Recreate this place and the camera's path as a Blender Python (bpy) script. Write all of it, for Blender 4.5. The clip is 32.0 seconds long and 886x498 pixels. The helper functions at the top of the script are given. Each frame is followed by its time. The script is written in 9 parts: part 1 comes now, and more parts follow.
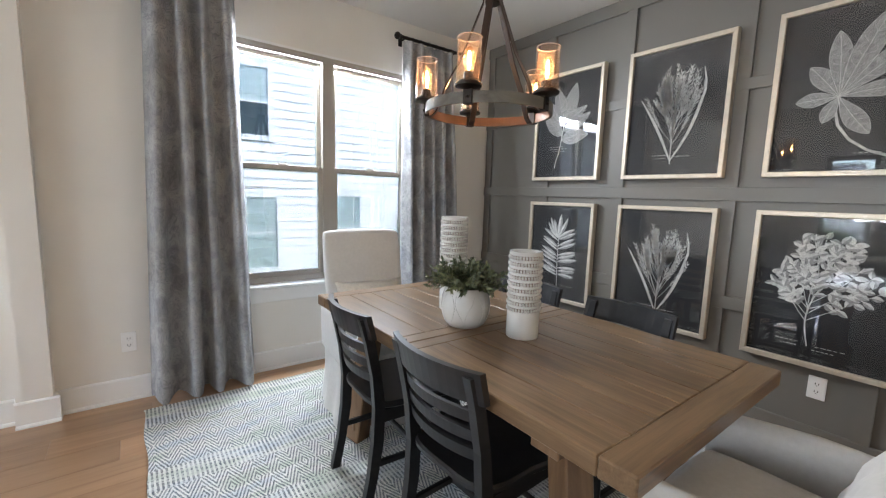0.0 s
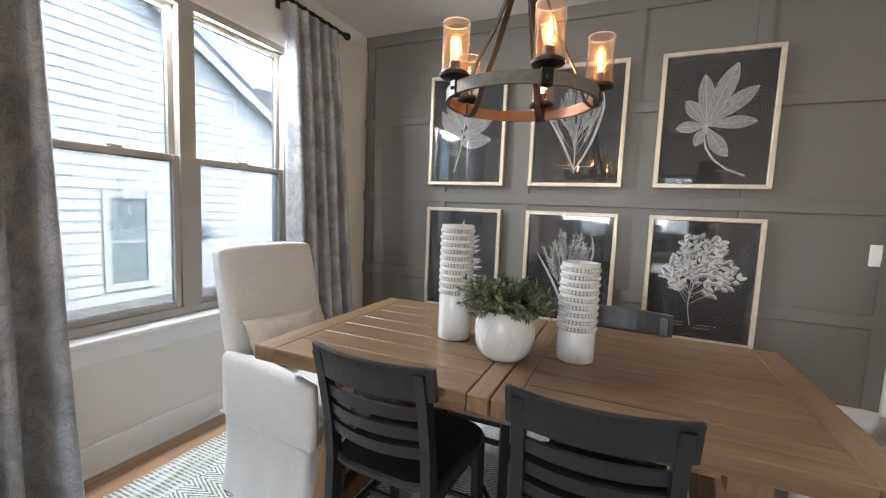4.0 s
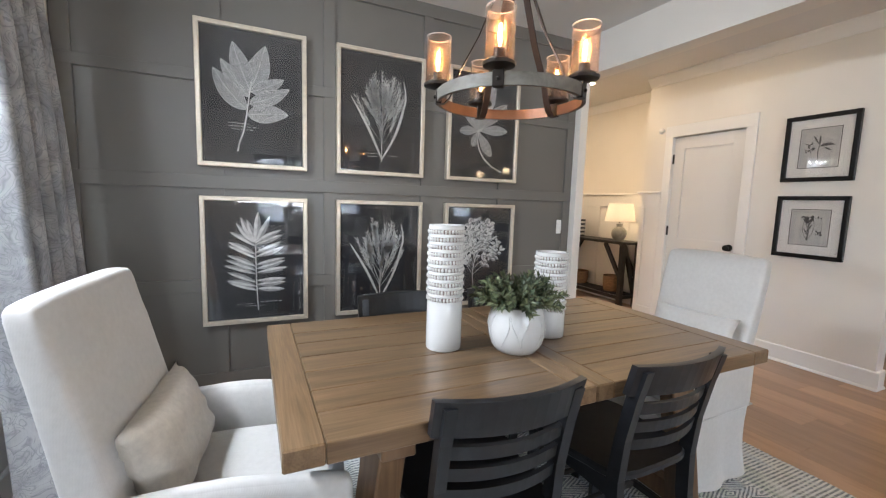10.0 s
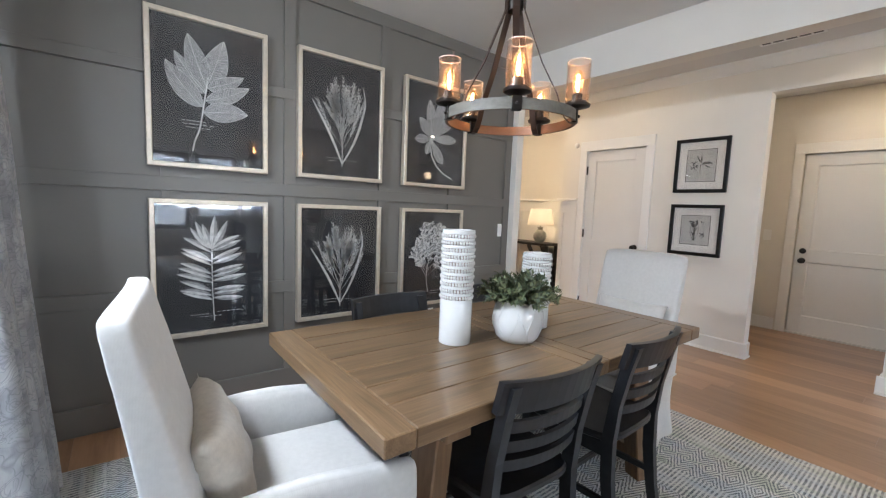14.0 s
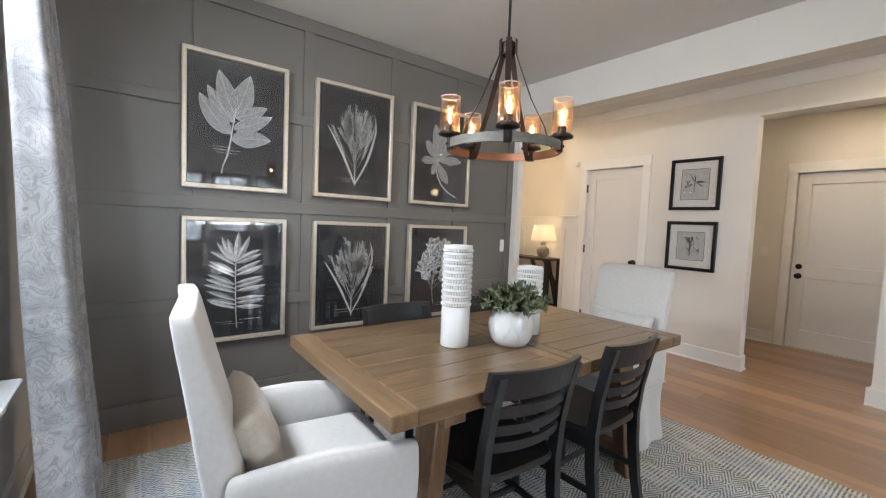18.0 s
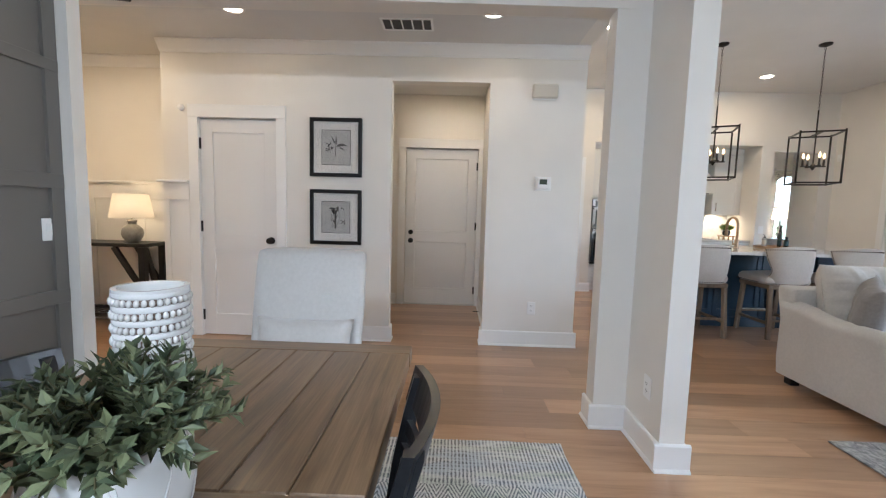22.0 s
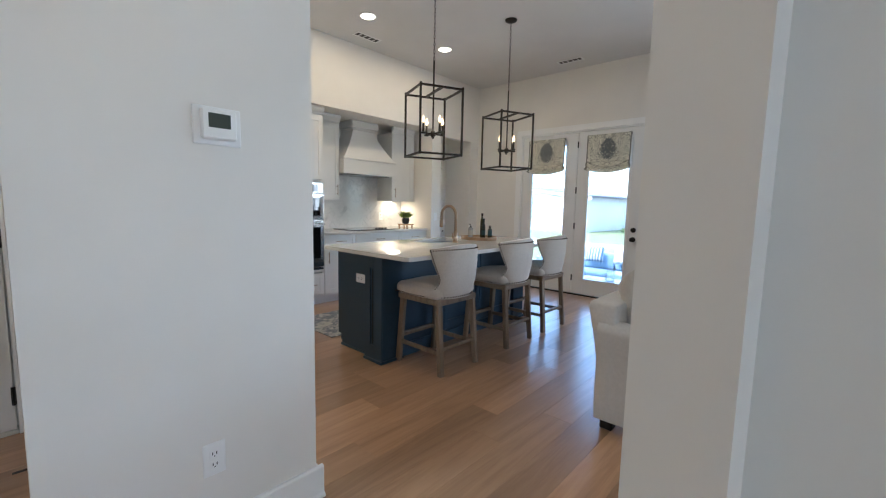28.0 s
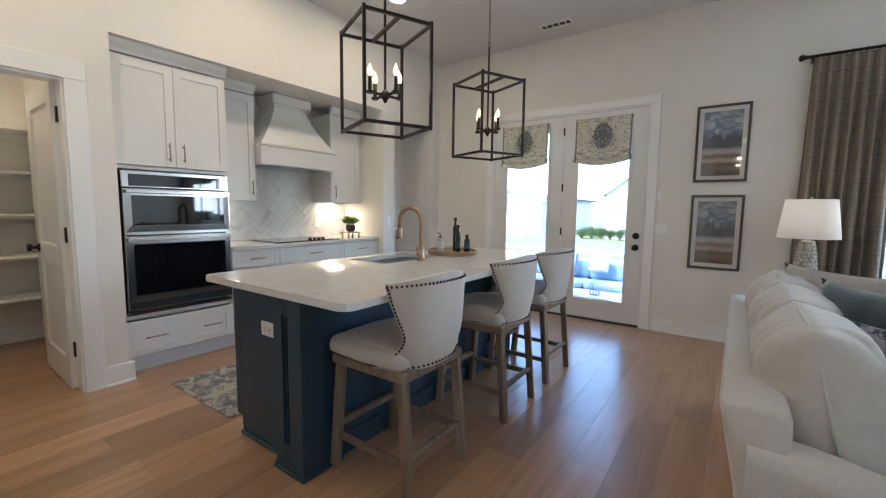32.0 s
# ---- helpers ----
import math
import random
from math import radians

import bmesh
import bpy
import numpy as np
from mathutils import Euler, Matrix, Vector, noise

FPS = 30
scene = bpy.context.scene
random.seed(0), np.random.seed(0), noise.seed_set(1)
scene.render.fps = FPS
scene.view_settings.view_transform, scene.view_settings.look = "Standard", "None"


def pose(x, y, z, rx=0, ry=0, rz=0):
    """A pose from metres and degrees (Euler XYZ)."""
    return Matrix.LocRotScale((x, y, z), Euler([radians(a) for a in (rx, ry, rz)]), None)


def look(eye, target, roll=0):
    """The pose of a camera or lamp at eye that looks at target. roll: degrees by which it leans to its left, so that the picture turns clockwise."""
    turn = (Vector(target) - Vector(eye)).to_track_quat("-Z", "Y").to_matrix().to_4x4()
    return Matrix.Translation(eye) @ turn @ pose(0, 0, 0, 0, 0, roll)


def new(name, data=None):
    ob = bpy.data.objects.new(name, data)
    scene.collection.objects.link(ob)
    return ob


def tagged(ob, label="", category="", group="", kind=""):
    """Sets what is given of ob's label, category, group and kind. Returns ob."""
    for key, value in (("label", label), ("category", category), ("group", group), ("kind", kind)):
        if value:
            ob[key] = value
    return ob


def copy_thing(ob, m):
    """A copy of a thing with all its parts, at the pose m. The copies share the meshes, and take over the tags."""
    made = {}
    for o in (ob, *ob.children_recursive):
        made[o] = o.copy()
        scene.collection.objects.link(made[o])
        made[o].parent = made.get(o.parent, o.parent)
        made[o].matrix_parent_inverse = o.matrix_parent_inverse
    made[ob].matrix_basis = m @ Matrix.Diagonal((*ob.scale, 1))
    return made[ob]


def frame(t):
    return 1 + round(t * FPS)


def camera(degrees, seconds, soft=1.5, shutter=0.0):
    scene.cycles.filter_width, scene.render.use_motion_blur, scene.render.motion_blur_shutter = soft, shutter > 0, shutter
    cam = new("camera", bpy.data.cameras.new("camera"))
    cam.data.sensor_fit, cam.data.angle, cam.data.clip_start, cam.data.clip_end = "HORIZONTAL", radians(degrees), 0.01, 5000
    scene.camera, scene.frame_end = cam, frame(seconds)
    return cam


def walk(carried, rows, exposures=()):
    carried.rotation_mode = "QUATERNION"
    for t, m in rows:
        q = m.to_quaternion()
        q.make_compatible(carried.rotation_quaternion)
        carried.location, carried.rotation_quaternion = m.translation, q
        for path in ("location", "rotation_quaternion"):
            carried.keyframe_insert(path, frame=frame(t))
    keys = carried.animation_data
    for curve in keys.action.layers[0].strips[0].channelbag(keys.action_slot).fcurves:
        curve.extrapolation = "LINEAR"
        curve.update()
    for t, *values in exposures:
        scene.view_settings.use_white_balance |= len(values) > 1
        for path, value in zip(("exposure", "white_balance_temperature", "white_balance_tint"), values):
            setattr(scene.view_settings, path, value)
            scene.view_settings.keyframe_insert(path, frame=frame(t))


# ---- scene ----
cam = camera(94.3, 32.0, 1.2)
PATH = [
    (0, (0.074, 0.09, 1.281), (1.274, 1.67, 1.027), 1.8),
    (0.5, (0.032, 0.204, 1.269), (1.347, 1.691, 1.026), 2.0),
    (1, (-0.011, 0.339, 1.26), (1.395, 1.743, 1.031), 2.3),
    (1.5, (-0.073, 0.459, 1.252), (1.429, 1.762, 1.032), 2.3),
    (2, (-0.1, 0.529, 1.245), (1.484, 1.73, 1.027), 2.3),
    (2.5, (-0.106, 0.626, 1.239), (1.548, 1.727, 1.015), 2.4),
    (3, (-0.122, 0.758, 1.24), (1.588, 1.774, 1.025), 2.5),
    (3.5, (-0.148, 0.88, 1.242), (1.618, 1.798, 1.04), 2.4),
    (5.5, (-0.24, 1.285, 1.25), (1.713, 1.67, 1.064), 2.0),
    (6, (-0.224, 1.366, 1.251), (1.752, 1.604, 1.056), 1.8),
    (6.5, (-0.189, 1.48, 1.252), (1.798, 1.601, 1.055), 1.7),
    (7, (-0.145, 1.601, 1.254), (1.845, 1.602, 1.059), 1.7),
    (7.5, (-0.117, 1.675, 1.256), (1.869, 1.551, 1.058), 1.6),
    (8, (-0.094, 1.776, 1.258), (1.876, 1.503, 1.055), 1.7),
    (8.5, (-0.09, 1.918, 1.26), (1.852, 1.483, 1.062), 1.7),
    (9, (-0.091, 2.031, 1.264), (1.809, 1.441, 1.067), 1.6),
    (9.5, (-0.076, 2.086, 1.265), (1.777, 1.362, 1.054), 1.6),
    (10, (-0.008, 2.174, 1.264), (1.793, 1.335, 1.04), 1.8),
    (10.5, (0.062, 2.263, 1.263), (1.81, 1.318, 1.038), 2.1),
    (11, (0.123, 2.311, 1.261), (1.807, 1.257, 1.033), 2.4),
    (11.5, (0.174, 2.369, 1.259), (1.787, 1.209, 1.03), 2.6),
    (12, (0.209, 2.445, 1.259), (1.763, 1.207, 1.032), 2.8),
    (12.5, (0.225, 2.502, 1.259), (1.745, 1.223, 1.034), 2.8),
    (13, (0.213, 2.542, 1.262), (1.728, 1.255, 1.045), 2.6),
    (13.5, (0.155, 2.547, 1.263), (1.692, 1.284, 1.056), 2.4),
    (14, (0.081, 2.568, 1.264), (1.649, 1.341, 1.071), 2.3),
    (14.5, (0.01, 2.592, 1.266), (1.611, 1.407, 1.092), 2.1),
    (15, (-0.054, 2.62, 1.267), (1.579, 1.476, 1.11), 2.1),
    (15.5, (-0.11, 2.628, 1.269), (1.553, 1.525, 1.13), 2.2),
    (17.5, (-0.213, 2.669, 1.274), (1.461, 1.58, 1.174), 2.5),
    (18, (-0.101, 2.674, 1.276), (1.496, 1.477, 1.155), 2.4),
    (18.5, (0.078, 2.647, 1.277), (1.552, 1.303, 1.131), 2.4),
    (19, (0.25, 2.623, 1.276), (1.555, 1.117, 1.114), 2.3),
    (19.5, (0.364, 2.591, 1.268), (1.45, 0.92, 1.098), 2.3),
    (20, (0.467, 2.497, 1.26), (1.323, 0.697, 1.091), 2.1),
    (20.5, (0.569, 2.389, 1.252), (1.185, 0.493, 1.09), 2.0),
    (21, (0.639, 2.292, 1.246), (1.012, 0.334, 1.084), 1.9),
    (21.5, (0.677, 2.103, 1.243), (0.852, 0.119, 1.066), 1.8),
    (22, (0.689, 1.869, 1.243), (0.731, -0.122, 1.058), 1.6),
    (22.5, (0.686, 1.668, 1.243), (0.621, -0.321, 1.043), 1.5),
    (23, (0.674, 1.431, 1.244), (0.514, -0.552, 1.041), 1.5),
    (23.5, (0.629, 1.226, 1.249), (0.401, -0.75, 1.041), 1.4),
    (24, (0.603, 1.033, 1.254), (0.302, -0.932, 1.036), 1.6),
    (24.5, (0.622, 0.803, 1.26), (0.228, -1.146, 1.047), 1.9),
    (26.5, (0.471, 0.074, 1.277), (-0.465, -1.68, 1.057), 1.7),
    (27, (0.45, -0.106, 1.275), (-0.696, -1.731, 1.057), 1.7),
    (27.5, (0.432, -0.28, 1.273), (-0.895, -1.761, 1.059), 1.3),
    (28, (0.407, -0.415, 1.271), (-1.065, -1.753, 1.055), 1.2),
    (28.5, (0.306, -0.584, 1.268), (-1.253, -1.819, 1.055), 0.9),
    (29, (0.213, -0.701, 1.263), (-1.398, -1.869, 1.061), 0.7),
    (29.5, (0.127, -0.799, 1.257), (-1.518, -1.918, 1.059), 0.5),
    (30, (-0.012, -0.944, 1.256), (-1.679, -2.03, 1.057), 0.4),
    (30.5, (-0.144, -1.079, 1.256), (-1.818, -2.156, 1.059), 0.3),
    (31, (-0.237, -1.17, 1.255), (-1.905, -2.254, 1.052), 0.3),
    (31.5, (-0.383, -1.265, 1.255), (-2.032, -2.379, 1.055), 0.5),
    (32, (-0.518, -1.334, 1.254), (-2.138, -2.49, 1.057), 0.7),
]
walk(cam, [(t, look(eye, target, roll)) for t, eye, target, roll in PATH], [(0, 4.98, 6300, 11), (3, 4.97, 6550, 12), (6, 4.82, 6400, 13), (8, 4.85, 6450, 13), (10, 4.88, 6200, 12), (12, 4.85, 5800, 11), (14.5, 4.85, 6050, 11), (18, 4.82, 6250, 11), (19, 4.82, 6250, 11), (20, 4.82, 5750, 9), (21, 4.74, 5450, 9), (22, 4.74, 5700, 10), (23, 4.70, 5200, 7), (24, 4.66, 5150, 6), (27, 4.70, 5300, 7), (28, 4.5, 5400, 7), (29, 4.42, 5650, 7), (30, 4.38, 5800, 8), (31, 4.42, 5750, 7), (32, 4.56, 5500, 7)])

# ---- world, sun and exposure ----
world = bpy.data.worlds.new("sky")
scene.world = world
world.use_nodes = True
wn = world.node_tree.nodes
sky = wn.new("ShaderNodeTexSky")
sky.sky_type = "NISHITA"
sky.sun_disc = False
sky.sun_elevation = radians(52)
sky.sun_rotation = radians(120)
sky.air_density, sky.dust_density = 1.0, 2.0
wn["Background"].inputs[1].default_value = 0.15
world.node_tree.links.new(sky.outputs[0], wn["Background"].inputs[0])
sun = new("sun", bpy.data.lights.new("sun", "SUN"))
sun.data.energy, sun.data.angle, sun.data.color = 0.9, radians(12), (1.0, 0.95, 0.88)
# the sun stands in the south-east, high enough to leave the north and west windows in shade
sun.matrix_world = look((0, 0, 20), (-0.62 * 16, 0.55 * 16, 0))


def lamp(name, kind, place, power, colour, size=0.1, spot=None):
    li = bpy.data.lights.new(name, kind)
    li.energy, li.color = power, colour
    if kind == "AREA" and isinstance(size, tuple):
        li.shape, li.size, li.size_y = "RECTANGLE", size[0], size[1]
    elif kind == "AREA":
        li.shape, li.size = "DISK", size
    else:
        li.shadow_soft_size = size
    ob = new(name, li)
    ob.location = place
    return ob


# added area lamps in the northern two great room window openings, for daylight
for y_, w_ in ((.84, .76), (1.74, .64)):
    lamp("window_daylight", "AREA", (-5.24, y_, 1.44), 2.2, (.93, .97, 1.0), (w_, 1.5)).rotation_euler = (0, radians(-90), 0)
# added strip lamps under both dining room window heads boost the sky light
for x_, w_ in ((.9335, .54), (1.57, .50)):
    lamp("window_daylight", "AREA", (x_, 3.150, 2.165), 1.22, (.90, .955, 1.0), (w_, .10)).rotation_euler = (radians(-45), 0, 0)

WARM = (1.0, 0.74, 0.46)


# ---- mesh helpers ----
class Mesh:
    """Collects corners and faces, then becomes one mesh."""

    def __init__(self):
        self.v, self.f, self.weld = [], [], 0.0

    def add(self, verts, faces, m=None):
        n = len(self.v)
        self.v += [tuple(m @ Vector(p)) if m else tuple(p) for p in verts]
        self.f += [tuple(n + i for i in f) for f in faces]
        return self

    def box(self, x0, x1, y0, y1, z0, z1, c=0.0, m=None):
        x0, x1, y0, y1, z0, z1 = min(x0, x1), max(x0, x1), min(y0, y1), max(y0, y1), min(z0, z1), max(z0, z1)
        if c <= 0:
            vs = [(x, y, z) for x in (x0, x1) for y in (y0, y1) for z in (z0, z1)]
            return self.add(vs, [(0, 1, 3, 2), (4, 6, 7, 5), (0, 4, 5, 1), (2, 3, 7, 6), (0, 2, 6, 4), (1, 5, 7, 3)], m)
        c = min(c, (x1 - x0) * .45, (y1 - y0) * .45, (z1 - z0) * .45)
        vs, idx = [], {}
        for i, x in enumerate((x0, x1)):
            for j, y in enumerate((y0, y1)):
                for k, z in enumerate((z0, z1)):
                    sx, sy, sz = (c if i == 0 else -c), (c if j == 0 else -c), (c if k == 0 else -c)
                    for a, p in enumerate(((x, y + sy, z + sz), (x + sx, y, z + sz), (x + sx, y + sy, z))):
                        idx[i, j, k, a] = len(vs)
                        vs.append(p)
        fs = []
        for i in (0, 1):
            q = [idx[i, 0, 0, 0], idx[i, 0, 1, 0], idx[i, 1, 1, 0], idx[i, 1, 0, 0]]
            fs.append(q if i == 0 else q[::-1])
            q = [idx[0, i, 0, 1], idx[1, i, 0, 1], idx[1, i, 1, 1], idx[0, i, 1, 1]]
            fs.append(q if i == 0 else q[::-1])
            q = [idx[0, 0, i, 2], idx[0, 1, i, 2], idx[1, 1, i, 2], idx[1, 0, i, 2]]
            fs.append(q if i == 0 else q[::-1])
        for j in (0, 1):
            for k in (0, 1):
                fs.append([idx[0, j, k, 1], idx[1, j, k, 1], idx[1, j, k, 2], idx[0, j, k, 2]])
                fs.append([idx[j, 0, k, 0], idx[j, 1, k, 0], idx[j, 1, k, 2], idx[j, 0, k, 2]])
                fs.append([idx[j, k, 0, 0], idx[j, k, 1, 0], idx[j, k, 1, 1], idx[j, k, 0, 1]])
        for i in (0, 1):
            for j in (0, 1):
                for k in (0, 1):
                    fs.append([idx[i, j, k, 0], idx[i, j, k, 1], idx[i, j, k, 2]])
        return self.add(vs, fs, m)

    def lathe(self, prof, seg=24, at=(0, 0, 0), m=None, caps=True):
        """Turns a profile of (radius, height) round the upright through at."""
        vs, fs = [], []
        for r, z in prof:
            for s in range(seg):
                a = 2 * math.pi * s / seg
                vs.append((at[0] + r * math.cos(a), at[1] + r * math.sin(a), at[2] + z))
        for k in range(len(prof) - 1):
            for s in range(seg):
                t = (s + 1) % seg
                fs.append((k * seg + s, k * seg + t, (k + 1) * seg + t, (k + 1) * seg + s))
        if caps and prof[0] != prof[-1] and prof[0][0] > 1e-5:
            fs.append(tuple(range(seg))[::-1])
        if caps and prof[0] != prof[-1] and prof[-1][0] > 1e-5:
            fs.append(tuple((len(prof) - 1) * seg + s for s in range(seg)))
        return self.add(vs, fs, m)

    def tube(self, pts, r, seg=10, closed=False, m=None):
        """A round bar along points; r is one radius or one for each point."""
        pts = [Vector(p) for p in pts]
        rs = r if isinstance(r, (list, tuple)) else [r] * len(pts)
        n, vs, fs = len(pts), [], []
        up = None
        for i, p in enumerate(pts):
            a = pts[(i - 1) % n] if (closed or i > 0) else p
            b = pts[(i + 1) % n] if (closed or i < n - 1) else p
            d = (b - a).normalized()
            if up is None:
                up = Vector((0, 0, 1)) if abs(d.z) < .9 else Vector((1, 0, 0))
            side = d.cross(up).normalized()
            up = side.cross(d).normalized()
            for s in range(seg):
                q = 2 * math.pi * s / seg
                vs.append(p + rs[i] * (math.cos(q) * side + math.sin(q) * up))
        for i in range(n if closed else n - 1):
            j = (i + 1) % n
            for s in range(seg):
                t = (s + 1) % seg
                fs.append((i * seg + s, i * seg + t, j * seg + t, j * seg + s))
        if not closed:
            fs += [tuple(range(seg))[::-1], tuple((n - 1) * seg + s for s in range(seg))]
        return self.add(vs, fs, m)

    def bar(self, a, b, w, d, c=0.0, turn=0.0):
        """A square bar w by d thick from a to b."""
        a, b = Vector(a), Vector(b)
        q = (b - a).to_track_quat("Z", "Y").to_matrix().to_4x4()
        m = Matrix.Translation(a) @ q @ Matrix.Rotation(turn, 4, "Z")
        return self.box(-w / 2, w / 2, -d / 2, d / 2, 0, (b - a).length, c, m)

    def prism(self, outline, z0, z1, m=None):
        """An outline of (x, y), pulled up from z0 to z1."""
        n = len(outline)
        vs = [(x, y, z0) for x, y in outline] + [(x, y, z1) for x, y in outline]
        fs = [tuple(range(n))[::-1], tuple(range(n, 2 * n))] + [(i, (i + 1) % n, n + (i + 1) % n, n + i) for i in range(n)]
        return self.add(vs, fs, m)

    def grid(self, fn, nu, nv, loop=False):
        """A sheet from fn(u, v), with u and v from 0 to 1."""
        vs = [fn(i / nu, j / nv) for j in range(nv + 1) for i in range(nu if loop else nu + 1)]
        w = nu if loop else nu + 1
        fs = [(j * w + i, j * w + (i + 1) % w, (j + 1) * w + (i + 1) % w, (j + 1) * w + i) for j in range(nv) for i in range(nu)]
        return self.add(vs, fs)

    def data(self, name, mat, smooth=False):
        me = bpy.data.meshes.new(name)
        me.from_pydata(self.v, [], self.f)
        bm = bmesh.new()
        bm.from_mesh(me)
        if self.weld:
            bmesh.ops.remove_doubles(bm, verts=bm.verts, dist=self.weld)
        bmesh.ops.recalc_face_normals(bm, faces=bm.faces)
        bm.to_mesh(me)
        bm.free()
        if smooth:
            me.shade_smooth()
            if smooth is not True:
                me.set_sharp_from_angle(angle=radians(smooth))
        me.materials.append(mat)
        return me


def part(name, mesh, mat, parent=None, label="", smooth=False, m=None):
    """Links a mesh as one object under a thing or a part."""
    ob = new(name, mesh.data(name, mat, smooth) if isinstance(mesh, Mesh) else mesh)
    if m is not None:
        ob.matrix_basis = m
    if parent is not None:
        ob.parent = parent
    if label:
        ob["label"] = label
    return ob


def thing(name, label, category, at=(0, 0, 0), turn=0.0, group="", kind=""):
    """An empty at the base of a thing, to hold its parts."""
    ob = new(name)
    ob.empty_display_size = 0.1
    ob.matrix_basis = pose(*at, 0, 0, turn)
    return tagged(ob, label, category, group, kind)


def B(x0, x1, y0, y1, z0, z1, c=0.0):
    return Mesh().box(x0, x1, y0, y1, z0, z1, c)


def soft(x0, x1, y0, y1, z0, z1, puff=0.02, round_=0.06, n=10, seed=0, sag=0.0):
    """A padded block: rounded edges, bulging faces and small creases."""
    cx, cy, cz = (x0 + x1) / 2, (y0 + y1) / 2, (z0 + z1) / 2
    hx, hy, hz = (x1 - x0) / 2, (y1 - y0) / 2, (z1 - z0) / 2
    mesh = Mesh()
    r = min(round_, hx * .95, hy * .95, hz * .95)
    for axis in range(3):
        for sign in (-1, 1):
            def fn(u, v, axis=axis, sign=sign):
                p = [0, 0, 0]
                o = [i for i in range(3) if i != axis]
                p[axis], p[o[0]], p[o[1]] = sign, math.sin((u * 2 - 1) * math.pi / 2), math.sin((v * 2 - 1) * math.pi / 2)
                q = Vector((p[0] * hx, p[1] * hy, p[2] * hz))
                core = Vector((max(-hx + r, min(hx - r, q.x)), max(-hy + r, min(hy - r, q.y)), max(-hz + r, min(hz - r, q.z))))
                d = q - core
                out = core + (d.normalized() * r if d.length > 1e-6 else d)
                bx, by, bz = 1 - (q.x / hx) ** 2, 1 - (q.y / hy) ** 2, 1 - (q.z / hz) ** 2
                out.x += puff * by * bz * (q.x / hx)
                out.y += puff * bx * bz * (q.y / hy)
                out.z += puff * bx * by * (q.z / hz) - sag * bx * by
                w = noise.noise(Vector((out.x * 6 + seed, out.y * 6, out.z * 6))) * .35 * min(puff, .02)
                n_ = Vector((q.x / hx ** 2, q.y / hy ** 2, q.z / hz ** 2)).normalized()
                return out + n_ * w + Vector((cx, cy, cz))
            mesh.grid(fn, n, n)
    mesh.weld = .0006
    return mesh


def pillow(w, h, d, n=14, seed=0, ear=0.035, crease=0.012):
    """A cushion in the plane of x and z, standing on z = 0, with pointed corners."""
    mesh = Mesh()
    for s in (-1, 1):
        def fn(u, v, s=s):
            a, b = u * 2 - 1, v * 2 - 1
            pinch = 1 - ear * 2 * (1 - abs(b) ** 3) * abs(a) ** 2
            pinch2 = 1 - ear * 2 * (1 - abs(a) ** 3) * abs(b) ** 2
            t = max(0.0, (1 - a ** 4) * (1 - b ** 4)) ** .55
            fold = noise.noise(Vector((a * 2.5 + seed, b * 2.5, s * 3))) * .012 * t
            # gathers that run in from the seams
            e_ = max(abs(a), abs(b)) ** 2 * t
            along = b if abs(a) > abs(b) else a
            fold += noise.noise(Vector((along * 9 + seed * 3, e_ * 1.5, s * 5 + seed))) * crease * e_
            return (a * w / 2 * pinch, s * (d / 2 * t) + fold, h / 2 + b * h / 2 * pinch2)
        mesh.grid(fn, n, n)
    mesh.weld = .0006
    return mesh


# ---- materials ----
def material(name, build=None, base=(0.8, 0.8, 0.8), rough=0.5, metal=0.0, **more):
    mat = bpy.data.materials.new(name)
    mat.use_nodes = True
    nt = mat.node_tree
    bs = nt.nodes["Principled BSDF"]
    bs.inputs["Base Color"].default_value = (*base, 1)
    bs.inputs["Roughness"].default_value, bs.inputs["Metallic"].default_value = rough, metal
    for key, value in more.items():
        bs.inputs[key].default_value = value
    if build:
        build(nt, bs)
    return mat


def node(nt, kind, **props):
    n = nt.nodes.new(kind)
    for key, value in props.items():
        if key in n.inputs:
            n.inputs[key].default_value = value
    return n


def coords(nt, scale=(1, 1, 1), which="Object", turn=(0, 0, 0)):
    tc = nt.nodes.new("ShaderNodeTexCoord")
    mp = nt.nodes.new("ShaderNodeMapping")
    mp.inputs["Scale"].default_value = scale
    mp.inputs["Rotation"].default_value = [radians(a) for a in turn]
    nt.links.new(tc.outputs[which], mp.inputs[0])
    return mp.outputs[0]


def tex(nt, vec, scale, detail=4.0, rough=0.55, dist=0.0):
    n = node(nt, "ShaderNodeTexNoise", Scale=scale, Detail=detail, Roughness=rough, Distortion=dist)
    nt.links.new(vec, n.inputs["Vector"])
    return n.outputs["Fac"]


def ramp(nt, fac, stops):
    n = nt.nodes.new("ShaderNodeValToRGB")
    el = n.color_ramp.elements
    while len(el) < len(stops):
        el.new(0.5)
    for e, (p, c) in zip(el, stops):
        e.position, e.color = p, (*c, 1) if len(c) == 3 else c
    nt.links.new(fac, n.inputs[0])
    return n.outputs[0]


def mixc(nt, fac, a, b, mode="MIX"):
    n = nt.nodes.new("ShaderNodeMix")
    n.data_type, n.blend_type = "RGBA", mode
    for sock, val in ((n.inputs[0], fac), (n.inputs[6], a), (n.inputs[7], b)):
        if isinstance(val, bpy.types.NodeSocket):
            nt.links.new(val, sock)
        else:
            sock.default_value = val if not isinstance(val, tuple) else (*val[:3], 1)
    return n.outputs[2]


